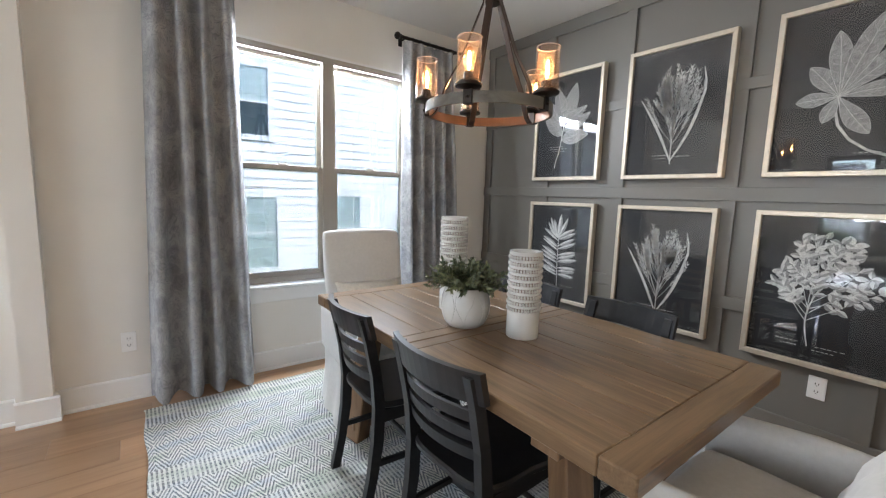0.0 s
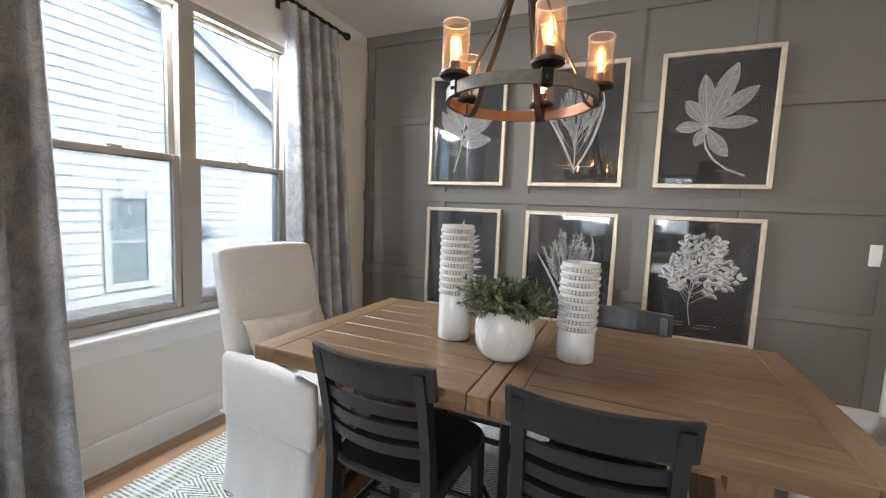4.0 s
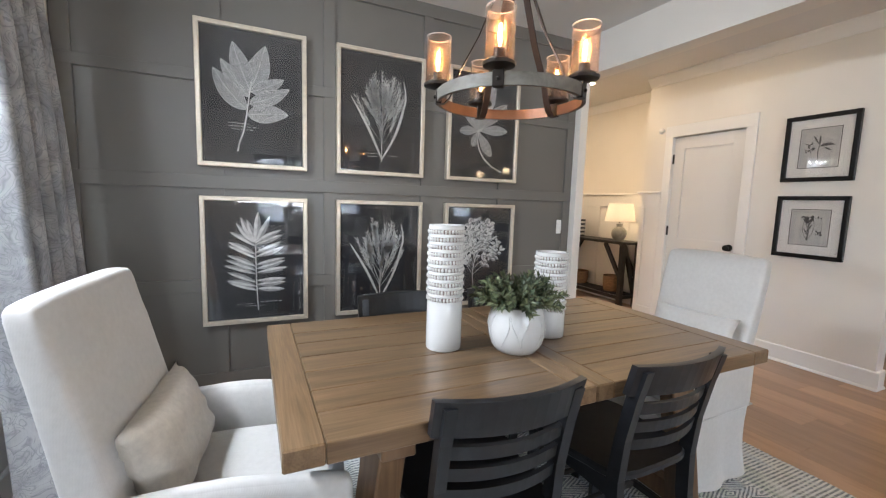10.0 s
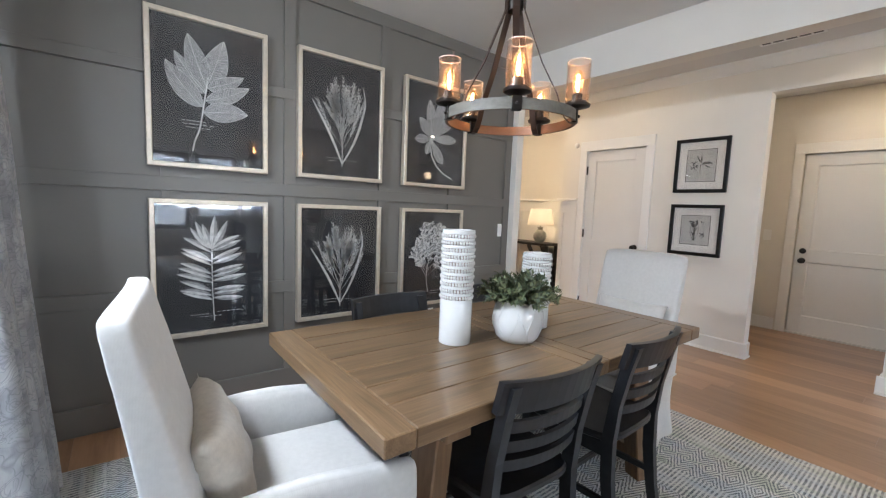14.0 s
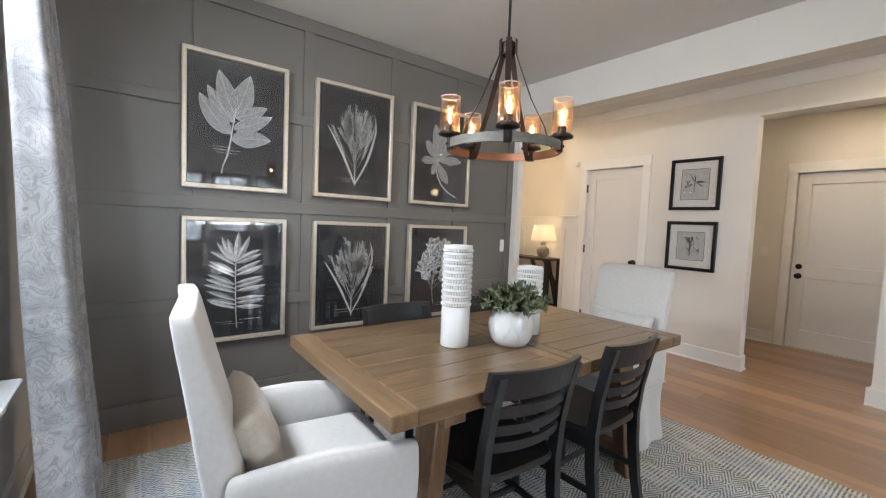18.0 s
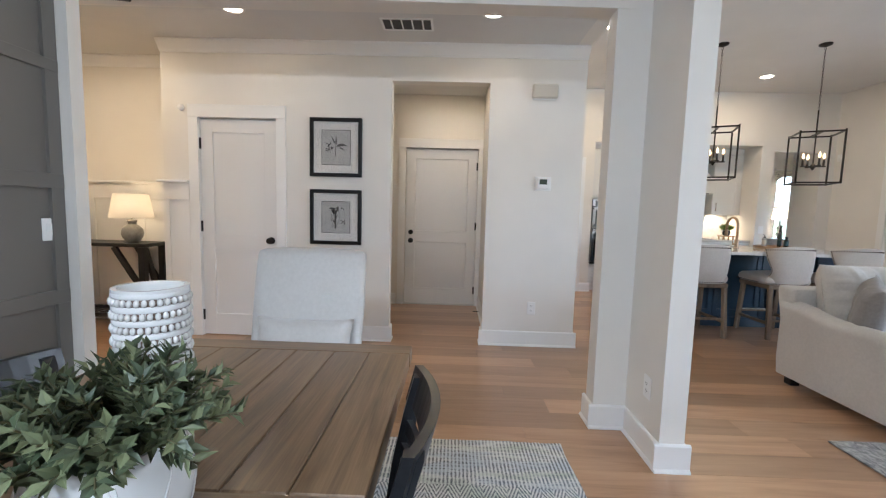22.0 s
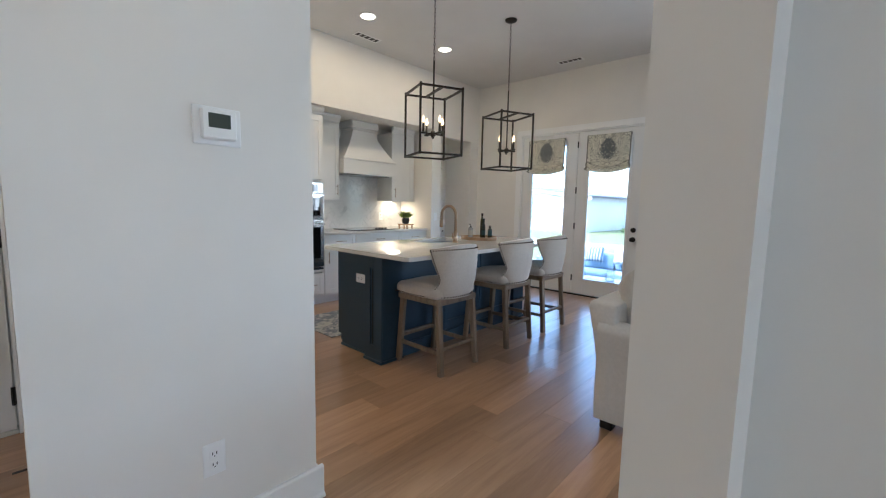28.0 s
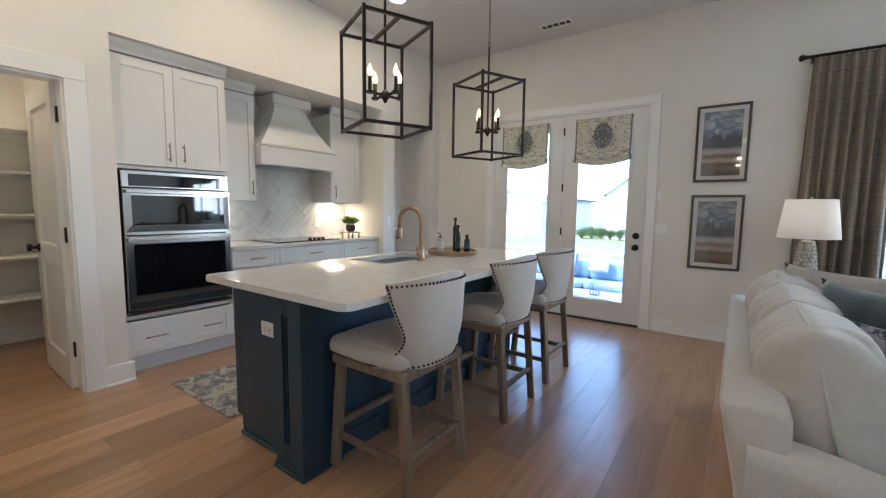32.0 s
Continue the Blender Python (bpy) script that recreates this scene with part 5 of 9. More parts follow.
def stroke(me, pts, wd, z=0.0):
    pts = [Vector((p[0], p[1])) for p in pts]
    vs, fs = [], []
    for i, p in enumerate(pts):
        d_ = (pts[min(i + 1, len(pts) - 1)] - pts[max(i - 1, 0)]).normalized()
        s_ = Vector((-d_.y, d_.x)) * wd / 2
        vs += [(p.x + s_.x, p.y + s_.y, z), (p.x - s_.x, p.y - s_.y, z)]
    fs = [(2 * i, 2 * i + 1, 2 * i + 3, 2 * i + 2) for i in range(len(pts) - 1)]
    me.add(vs, fs)


def arc(p, q, bow, n=10):
    p, q = Vector(p), Vector(q)
    s_ = Vector((-(q - p).y, (q - p).x))
    return [p.lerp(q, i / n) + s_ * bow * math.sin(math.pi * i / n) for i in range(n + 1)]


def botanical(kind, seed):
    """Leaf shapes and darker veins, drawn about the middle of a print 0.55 by 0.76."""
    me, ve = Mesh(), Mesh()
    r_ = random.Random(seed)
    lay = [0.0]

    def leaf(p, a, ln, wd, bend=0.0, veins=9, full=.8):
        # broad leaves are grey with pale veins, narrow ones pale with a grey half
        lay[0] += .00013
        if veins > 5:
            flat_leaf(ve, me, p, radians(a), ln, wd, bend, 14, veins, lay[0], None, full)
        else:
            flat_leaf(me, None, p, radians(a), ln, wd, bend, 10, 0, lay[0], ve, full)

    def blade(p, q, wd, bend, veins, full=.8):
        d_ = Vector(q) - Vector(p)
        leaf(p, math.degrees(math.atan2(d_.y, d_.x) - bend / 2), d_.length * (1 + bend * bend / 24), wd, bend, veins, full)
    if kind == "broad":
        stroke(me, [(-.092, -.326), (-.082, -.27), (-.06, -.214), (-.044, -.13), (-.034, -.06), (-.022, .02), (-.012, .09)], .008, .0012)
        for p, q, wd, b, full in (((-.026, .0), (-.170, .200), .085, -.25, .8), ((-.042, -.075), (-.210, .145), .108, -.35, .8), ((-.008, .065), (.068, .307), .128, .15, .62), ((-.020, .04), (-.107, .304), .108, -.15, .8),
                                  ((-.016, .03), (.172, .128), .078, .25, .8), ((-.024, -.04), (.203, .076), .086, .3, .75), ((-.036, -.108), (.196, -.086), .110, -.25, .8)):
            blade(p, q, wd, b, 17, full)
        lines = ((-.144, -.02, -.160), (-.14, .03, -.178), (-.12, .0, -.196))
    elif kind == "spray":
        for q in (arc((0, -.31), (-.215, .09), -.025, 14), arc((0, -.31), (.155, .05), -.05, 10) + [Vector((.168, .10)), Vector((.166, .16)), Vector((.15, .23))]):
            vs, n_ = [], len(q) - 1
            for j, c_ in enumerate(q):
                h = .0095 * math.sin(math.pi * min(.98, (j + .7) / (n_ + 1))) ** .5
                vs += [(c_.x - h, c_.y, .0002), (c_.x + h, c_.y, .0002)]
            me.add(vs, [(2 * j, 2 * j + 1, 2 * j + 3, 2 * j + 2) for j in range(n_)])
        stroke(me, [(0, -.33), (0, -.18), (.005, .0)], .007)
        for k_ in range(34):
            a = radians(90 + (k_ - 16.5) / 16.5 * 43 + r_.uniform(-4, 4))
            base = Vector((r_.uniform(-.006, .006), -.22 + r_.uniform(0, .20)))
            ln = (.49 - .16 * abs(k_ - 16.5) / 16.5) * r_.uniform(.70, 1.0) - (base.y + .22) * .6
            pts, aa = [base], a
            for j in range(14):
                aa += r_.uniform(-.07, .07) + (math.pi / 2 - aa) * .035
                pts.append(pts[-1] + Vector((math.cos(aa), math.sin(aa))) * ln / 14)
                if j > 4:
                    for s_ in (-1, 1):
                        flat_leaf(me, None, pts[-1], aa + s_ * r_.uniform(.25, .55), r_.uniform(.020, .042), r_.uniform(.004, .007), 0, 3)
            stroke(me, pts, .0028)
        lines = ((-.12, -.02, -.275), (.02, .12, -.285), (-.10, -.03, -.295))
    elif kind == "palm":
        stroke(me, [(-.046, -.06), (-.052, -.11), (-.036, -.18), (.01, -.25), (.08, -.305), (.176, -.344)], .011, .0)
        for q, wd, b in (((-.093, -.165), .058, .2), ((.078, -.228), .080, .2), ((-.207, -.058), .068, .2), ((.212, -.028), .072, -.2), ((-.168, .112), .078, .15), ((.205, .176), .086, -.12), ((-.075, .262), .084, .1), ((.092, .318), .098, -.05)):
            blade((-.046, -.045), q, wd, b, 7, 1.35)
        lines = ((.03, .13, -.315),)
    elif kind == "fern":
        spine = arc((.004, -.33), (-.004, .13), .01, 18)
        stroke(me, spine, .006)
        for j in range(9):
            c_ = spine[5 + int(j * 1.38)]
            lg = (.190 - .004 * abs(j - 4)) * r_.uniform(.95, 1.05)
            leaf(c_, 156 - j * 2 + r_.uniform(-3, 3), lg, .031, .30 + r_.uniform(-.1, .1), 2, 1.0)
            leaf(c_ + Vector((0, .012)), -4 + j * 2.8 + r_.uniform(-3, 3), lg * .98, .032, r_.uniform(.1, .3), 2, 1.0)
        for a, ln, wd, b in ((138, .17, .032, -.3), (122, .185, .036, -.2), (108, .16, .034, .0), (84, .20, .040, .05), (60, .19, .036, .15), (34, .17, .033, -.2)):
            leaf((-.004, .10), a, ln, wd, b, 2, .95)
        lines = ((-.12, -.02, -.285), (.02, .15, -.277), (-.07, .05, -.30))
    else:
        trunk = arc((-.030, -.30), (-.005, .02), .10, 10)
        stroke(me, trunk, .006)
        for k_ in range(17):
            a = radians(-6 + k_ * 12.0 + r_.uniform(-5, 5))
            p0 = trunk[4 + k_ % 7]
            q = Vector((.0, .03)) + Vector((math.cos(a) * .205, math.sin(a) * .27)) * r_.uniform(.70, 1.02)
            br = arc(p0, q, r_.uniform(-.12, .12), 9)
            stroke(me, br, .003)
            for j in range(3, 10):
                for s_ in (-1, 1):
                    if r_.random() < .74:
                        lay[0] += .00003
                        flat_leaf(me, None, br[j], math.atan2((q - p0).y, (q - p0).x) + s_ * r_.uniform(.3, 1.5), r_.uniform(.040, .058), r_.uniform(.024, .032), r_.uniform(-.3, .3), 5, 0, lay[0], ve if r_.random() < .8 else None, .95)
        lines = ((-.16, -.06, -.285), (.0, .12, -.295), (-.14, -.07, -.305), (-.01, .08, -.315))
    for x0, x1, y in lines:
        for k_ in range(5):
            w_ = (x1 - x0) / 5
            stroke(me, [(x0 + w_ * k_, y), (x0 + w_ * (k_ + r_.uniform(.55, .85)), y)], .0035)
    return me, ve


def mitred(w_, h, f, d_):
    """Four frame bars cut at 45 degrees, with eased front edges."""
    for k_ in range(4):
        L_, H_ = (w_ / 2, h / 2) if k_ % 2 == 0 else (h / 2, w_ / 2)
        g = .0003
        prof = [(0, 0), (0, d_ - .003), (.003, d_), (f - .004, d_), (f, d_ - .004), (f, 0)]
        vs = [(e_ * (L_ - o - g), H_ - o, z_) for e_ in (-1, 1) for o, z_ in prof]
        n = len(prof)
        fs = [tuple(range(n)), tuple(range(n, 2 * n))] + [(i, (i + 1) % n, n + (i + 1) % n, n + i) for i in range(n)]
        yield Mesh().add(vs, fs, Matrix.Rotation(k_ * math.pi / 2, 4, "Z"))


def print_frame(y0, y1, z0, z1, kind, seed, label):
    yc, zc = (y0 + y1) / 2, (z0 + z1) / 2
    w_, h = y1 - y0, z1 - z0
    # local x runs along the wall to the viewer's right, local y up, local z into the room
    m = Matrix.Translation((X_E - .019, yc, zc)) @ Matrix(((0, 0, -1, 0), (-1, 0, 0, 0), (0, 1, 0, 0), (0, 0, 0, 1)))
    pic = thing("framed_print", label, "picture", group="botanical prints on the grey wall")
    pic.matrix_basis = m
    f, d_ = .027, .044
    for bar_ in mitred(w_, h, f, d_):
        part("frame_bar", bar_, FRAME, pic)
    pr_ = part("print", B(-w_ / 2 + f, w_ / 2 - f, -h / 2 + f, h / 2 - f, .004, .024), SLATE, pic, "dark chalkboard-style print")
    leaf, vein = botanical(kind, seed)
    # brushed, uneven border of the printed ground
    edge = Mesh()
    re_ = random.Random(seed + 40)
    iw, ih = w_ / 2 - f, h / 2 - f
    for k_ in range(150):
        u, side = re_.uniform(-1, 1), k_ % 4
        ln, wd, inn = re_.uniform(.012, .05), re_.uniform(.002, .008), re_.uniform(.004, .028)
        x, y = (u * iw * .93, (ih - inn) * (1 if side == 0 else -1)) if side < 2 else ((iw - inn) * (1 if side == 2 else -1), u * ih * .93)
        dx, dy = (ln / 2, re_.uniform(-.004, .004)) if side < 2 else (re_.uniform(-.004, .004), ln / 2)
        x0, x1 = max(-iw, x - dx), min(iw, x + dx)
        y0_, y1_ = max(-ih, y - dy), min(ih, y + dy)
        stroke(edge, [(x0, y0_), ((x0 + x1) / 2 + re_.uniform(-.002, .002), (y0_ + y1_) / 2 + re_.uniform(-.002, .002)), (x1, y1_)], wd)
    tagged(part("brushed_border", edge, SMUDGE, pr_, "uneven grey brushed border", m=Matrix.Translation((0, 0, .0243))), kind="stuff")
    me_ = part("leaf_drawing", leaf, CHALK, pr_, "white leaf silhouette", m=Matrix.Translation((0, .01, .0246)))
    part("shade_drawing", vein, CHALK2, pr_, "grey leaf shading", m=Matrix.Translation((0, .01, .0246))) if vein.v else None
    g = part("glass", B(-w_ / 2 + f, w_ / 2 - f, -h / 2 + f, h / 2 - f, .030, .0325), ARTGLASS, pic)
    g.visible_shadow = False
    return pic


COLS = ((1.848, 2.458), (1.043, 1.662), (.236, .857))
for (y0, y1), k_, sd, what in zip(COLS, ("broad", "spray", "palm"), (1, 2, 3), ("broad leaves", "a branching spray", "a fan of petals")):
    print_frame(y0, y1, 1.437, 2.262, k_, sd, "champagne-framed dark botanical print of " + what)
for (y0, y1), k_, sd, what in zip(COLS, ("fern", "spray", "cluster"), (4, 5, 6), ("a fern frond", "a branching spray", "clustered leaves")):
    print_frame(y0, y1, .468, 1.262, k_, sd, "champagne-framed dark botanical print of " + what)


# switches and outlets: local z out of the wall
def wall_plate(m, kind, label):
    pl = thing("wall_plate" if kind != "outlet" else "wall_outlet", label, "outlet" if kind == "outlet" else "switch")
    pl.matrix_basis = m
    part("plate", B(-.037, .037, -.06, .06, 0, .006, .004), PLASTIC, pl)
    if kind == "outlet":
        for s in (-1, 1):
            part("socket", B(-.017, .017, s * .02 - .014, s * .02 + .014, .006, .008, .001), PLASTIC, pl)
            # raised black bits paint the shade within the pin holes
            part("slots", Mesh().box(-.008, -.005, s * .02 - .003, s * .02 + .007, .008, .0085).box(.005, .008, s * .02 - .003, s * .02 + .007, .008, .0085).box(-.002, .002, s * .02 - .010, s * .02 - .006, .008, .0085), BRONZE, pl)
    else:
        part("toggle", B(-.006, .006, -.012, .012, .006, .011, .002) if kind == "toggle" else B(-.017, .017, -.033, .033, .006, .009, .001), PLASTIC, pl)
    return pl


ON_E = Matrix(((0, 0, -1, 0), (-1, 0, 0, 0), (0, 1, 0, 0), (0, 0, 0, 1)))
ON_S = Matrix(((-1, 0, 0, 0), (0, 0, 1, 0), (0, 1, 0, 0), (0, 0, 0, 1)))
ON_N = Matrix(((1, 0, 0, 0), (0, 0, -1, 0), (0, 1, 0, 0), (0, 0, 0, 1)))
ON_W = Matrix(((0, 0, 1, 0), (1, 0, 0, 0), (0, 1, 0, 0), (0, 0, 0, 1)))
wall_plate(Matrix.Translation((X_E - .0005, -.285, 1.085)) @ ON_E, "rocker", "white light switch plate on the grey wall")
wall_plate(Matrix.Translation((X_E - .0005, .52, .36)) @ ON_E, "outlet", "white duplex outlet on the grey wall")
wall_plate(Matrix.Translation((.02, Y_N, .36)) @ ON_N, "outlet", "white duplex outlet beside the curtain")
wall_plate(Matrix.Translation((-.353, -.22, .36)) @ ON_W, "outlet", "white duplex outlet low on the column")

# ---- kitchen ----
def shaker(parent, name, x0, x1, z0, z1, y, mat, n=1, t=.02, s=.06):
    """A shaker front in a plane along x, facing +y (n = 1) or -y."""
    y1 = y + n * t
    me = Mesh().box(x0, x0 + s, y, y1, z0, z1, .0015).box(x1 - s, x1, y, y1, z0, z1, .0015).box(x0 + s, x1 - s, y, y1, z0, z0 + s).box(x0 + s, x1 - s, y, y1, z1 - s, z1)
    dr = part(name, me, mat, parent)
    part("panel", B(x0 + s, x1 - s, y, y + n * (t - .009), z0 + s, z1 - s), mat, dr)
    return dr


def pull(parent, p, ln, upright, mat, n=1):
    """A bar handle centred at p, standing off a front that faces n * y."""
    x, y, z = p
    h = ln / 2
    a, b = ((x, y + n * .03, z - h), (x, y + n * .03, z + h)) if upright else ((x - h, y + n * .03, z), (x + h, y + n * .03, z))
    me = Mesh().tube([a, b], .005, 8)
    for s in (-.7, .7):
        q = (x, y, z + s * h) if upright else (x + s * h, y, z)
        me.tube([q, (q[0], y + n * .03, q[2])], .004, 8)
    part("handle", me, mat, parent, "slim bronze bar handle", True)


KB = -5.495
FY = -4.905
oc = thing("oven_cabinet", "tall white shaker cabinet holding the built-in ovens", "cabinet", (-1.94, KB, 0))
oc.matrix_basis = pose(0, 0, 0)
X0, X1 = -2.335, -1.545
part("body", Mesh().box(X0, X0 + .02, KB, FY, .10, 2.30).box(X1 - .02, X1, KB, FY, .10, 2.30).box(X0 + .02, X1 - .02, KB, FY, 1.51, 1.535).box(X0 + .02, X1 - .02, KB, FY, .41, .435).box(X0 + .02, X1 - .02, KB, FY, 2.28, 2.30).box(X0 + .02, X1 - .02, KB, KB + .02, .1, 2.28).box(X0 + .02, X1 - .02, KB + .02, FY, .10, .12), CAB, oc)
part("toe_kick", B(X0, X1, KB, FY - .05, 0, .10), CAB, oc)
xm = (X0 + X1) / 2
for a, b, hx in ((X0 + .003, xm - .0015, xm - .05), (xm + .0015, X1 - .003, xm + .05)):
    dr = shaker(oc, "door", a, b, 1.54, 2.285, FY, CAB)
    pull(dr, (hx, FY + .02, 1.65), .14, True, PULL)
dr = shaker(oc, "drawer", X0 + .003, X1 - .003, .13, .395, FY, CAB)
for hx in (X0 + .19, X1 - .19):
    pull(dr, (hx, FY + .02, .262), .15, False, PULL)
crown_p = [(0, 0), (.012, 0), (.02, .02), (.045, .05), (.05, .06), (.05, .085), (0, .085)]


def crown(parent, x0, x1, y, z, mat):
    k_ = len(crown_p)
    vs = [(x + (p if x == x1 else -p) * 0, y + p, z + q) for x in (x0, x1) for p, q in crown_p]
    part("crown", Mesh().add(vs, [tuple(range(k_)), tuple(range(k_, 2 * k_))] + [(i, (i + 1) % k_, k_ + (i + 1) % k_, k_ + i) for i in range(k_)]), mat, parent)


crown(oc, X0, X1, FY + .012, 2.302, CAB)
ov = thing("wall_oven", "stainless steel wall oven with a built-in microwave above", "oven", (0, 0, 0))
OX0, OX1, OY = -2.325, -1.575, FY + .001
part("body", B(OX0 + .02, OX1 - .02, KB + .05, OY - .002, .44, 1.50), BRONZE, ov)
for nm, z0, z1, gl in (("control_panel", 1.378, 1.500, None), ("microwave_door", 1.032, 1.370, (1.105, 1.322)), ("oven_door", .480, 1.024, (.590, .965)), ("vent_strip", .442, .468, None)):
    dr = part(nm, B(OX0, OX1, OY, OY + (.035 if "door" in nm else .022), z0, z1, .004), STEEL, ov)
    fy = OY + (.035 if "door" in nm else .022)
    if gl:
        part("glass", B(OX0 + .05, OX1 - .05, fy + .0002, fy + .003, gl[0], gl[1], .001), OVENGLASS, dr, "black oven glass")
        # bevelled steel surround of the glass
        for a_, b_, e_, g_ in ((OX0 + .008, OX0 + .05, gl[0], gl[1]), (OX1 - .008, OX1 - .05, gl[0], gl[1])):
            part("bezel", Mesh().add([(a_, fy + .0003, e_ - .05), (a_, fy + .0003, g_ + .02), (b_, fy + .0045, g_), (b_, fy + .0045, e_), (b_, fy + .0003, e_), (b_, fy + .0003, g_)], [(0, 1, 2, 3), (3, 2, 5, 4)]), STEEL, dr)
        part("bezel", Mesh().add([(OX0 + .008, fy + .0003, gl[0] - .05), (OX1 - .008, fy + .0003, gl[0] - .05), (OX1 - .05, fy + .0045, gl[0]), (OX0 + .05, fy + .0045, gl[0]), (OX0 + .05, fy + .0003, gl[0]), (OX1 - .05, fy + .0003, gl[0])], [(0, 1, 2, 3), (3, 2, 5, 4)]), STEEL, dr)
        hz_ = z1 - .022
        hb = B(OX0 + .012, OX1 - .012, fy + .022, fy + .040, hz_ - .012, hz_ + .012, .004)
        for hx in (OX0 + .06, OX1 - .06):
            hb.box(hx - .012, hx + .012, fy, fy + .023, hz_ - .008, hz_ + .008)
        part("handle", hb, STEEL, dr, "flat stainless bar handle", 40)
    elif nm == "control_panel":
        part("display", B(OX0 + .065, OX1 - .045, fy + .0002, fy + .003, z0 + .010, z1 - .026, .001), OVENGLASS, dr, "black control display")
    else:
        for k_ in range(3):
            # thin black strips on the steel, for the dark inside the openings
            part("slot", B(OX0 + .03, OX1 - .03, fy + .0002, fy + .001, z0 + .004 + k_ * .008, z0 + .007 + k_ * .008), BRONZE, dr)

# base cabinets
UX = (-2.338, -2.80, -3.60, -4.125)
for i in range(3):
    a, b = UX[i + 1] + .001, UX[i] - .001
    bc = thing("base_cabinet", "white shaker base cabinet with a drawer over doors", "cabinet", group="kitchen base cabinets")
    part("body", B(a, b, KB, FY, .10, .862), CAB, bc)
    part("toe_kick", B(a, b, KB + .01, FY - .06, 0, .10), CAB, bc)
    dr = shaker(bc, "drawer", a + .002, b - .002, .705, .852, FY + .0005, CAB, s=.045)
    pull(dr, ((a + b) / 2, FY + .02, .78), .15, False, PULL)
    if i == 2 or i == 0:
        dd = [(a + .002, b - .002, b - .05)]
    else:
        dd = [(a + .002, (a + b) / 2 - .0015, (a + b) / 2 - .05), ((a + b) / 2 + .0015, b - .002, (a + b) / 2 + .05)]
    for q0, q1, hx in dd:
        dr = shaker(bc, "door", q0, q1, .12, .695, FY + .0005, CAB)
        pull(dr, (hx, FY + .02, .58), .14, True, PULL)
QUARTZ = material("white quartz", lambda nt, bs: nt.links.new(ramp(nt, tex(nt, coords(nt), 14, 8, .7), [(.35, (.60, .575, .54)), (.6, (.68, .66, .63))]), bs.inputs["Base Color"]), (.68, .67, .65), .06)
tagged(part("kitchen_countertop", B(-4.127, -2.337, KB, FY + .04, .863, .900, .004), QUARTZ), "white quartz countertop over the base cabinets", "countertop")
# wall cabinets
for a, b, hx in ((-2.735, -2.338, -2.69), (-4.07, -3.64, -3.69)):
    wc = thing("wall_cabinet", "white shaker wall cabinet with one door", "cabinet", group="kitchen wall cabinets")
    part("body", B(a, b, KB, -5.17, 1.305, 2.30), CAB, wc)
    dr = shaker(wc, "door", a + .002, b - .002, 1.307, 2.285, -5.169, CAB)
    pull(dr, (hx, -5.149, 1.43), .14, True, PULL)
    crown(wc, a, b, -5.158, 2.302, CAB)
    if a < -4:
        part("filler", B(-4.127, a - .0005, KB, -5.19, 1.305, 2.385), CAB, wc)
hd = thing("range_hood", "white painted wooden range hood with a tapered chimney", "range hood")
hx0, hx1, hy = -3.637, -2.738, -5.055
part("skirt", B(hx0, hx1, KB, hy, 1.655, 1.835, .004), CAB, hd)
part("ledge", B(hx0 - .0, hx1 + .0, KB, hy + .012, 1.836, 1.862, .005), CAB, hd)
hm = (hx0 + hx1) / 2
vs = []
for k_ in range(9):
    t = k_ / 8
    e = (1 - t) ** 1.35
    wx, dy = .185 + (.435 - .185) * e, .27 + (.43 - .27) * e
    vs += [(hm - wx, KB, 1.863 + t * .40), (hm - wx, KB + dy, 1.863 + t * .40), (hm + wx, KB + dy, 1.863 + t * .40), (hm + wx, KB, 1.863 + t * .40)]
part("chimney", Mesh().add(vs, [(4 * k_ + j, 4 * k_ + (j + 1) % 4, 4 * k_ + 4 + (j + 1) % 4, 4 * k_ + 4 + j) for k_ in range(8) for j in range(4)] + [(0, 1, 2, 3), (32, 33, 34, 35)]), CAB, hd)
part("collar", B(hm - .20, hm + .20, KB, KB + .285, 2.264, 2.285, .003), CAB, hd)
part("cap", B(hm - .23, hm + .23, KB, KB + .315, 2.286, 2.386, .012), CAB, hd)
part("filter", B(hx0 + .08, hx1 - .08, KB + .06, hy - .06, 1.640, 1.654, .002), STEEL, hd, "stainless vent insert")
# backsplash: marble planks in a herringbone
MARBLE = material("white marble tile", lambda nt, bs: (lambda oi: nt.links.new(mixc(nt, ramp(nt, tex(nt, coords(nt), 7, 8, .65, 1.5), [(.46, (0, 0, 0)), (.66, (.85, .85, .85))]), (.66, .655, .645), mixc(nt, calc(nt, "MULTIPLY", oi.outputs["Random"], 1.0), (.42, .425, .43), (.68, .68, .67))), bs.inputs["Base Color"]))(nt.nodes.new("ShaderNodeObjectInfo")), (.55, .55, .55), .12)
bs_ = thing("backsplash", "white and grey marble herringbone tile backsplash", "backsplash", kind="structure")
part("grout", B(-4.127, -2.338, KB - .003, KB, .9, 1.66), painted("pale grout", (.60, .60, .59), .7), bs_)


def clip(poly, x0, x1, y0, y1):
    for ax, lim, sg in ((0, x0, 1), (0, x1, -1), (1, y0, 1), (1, y1, -1)):
        outp = []
        for i in range(len(poly)):
            p, q = poly[i - 1], poly[i]
            ip, iq = sg * (p[ax] - lim) >= 0, sg * (q[ax] - lim) >= 0
            if ip != iq:
                t = (lim - p[ax]) / (q[ax] - p[ax])
                outp.append((p[0] + t * (q[0] - p[0]), p[1] + t * (q[1] - p[1])))
            if iq:
                outp.append(q)
        poly = outp
        if not poly:
            return poly
    return poly


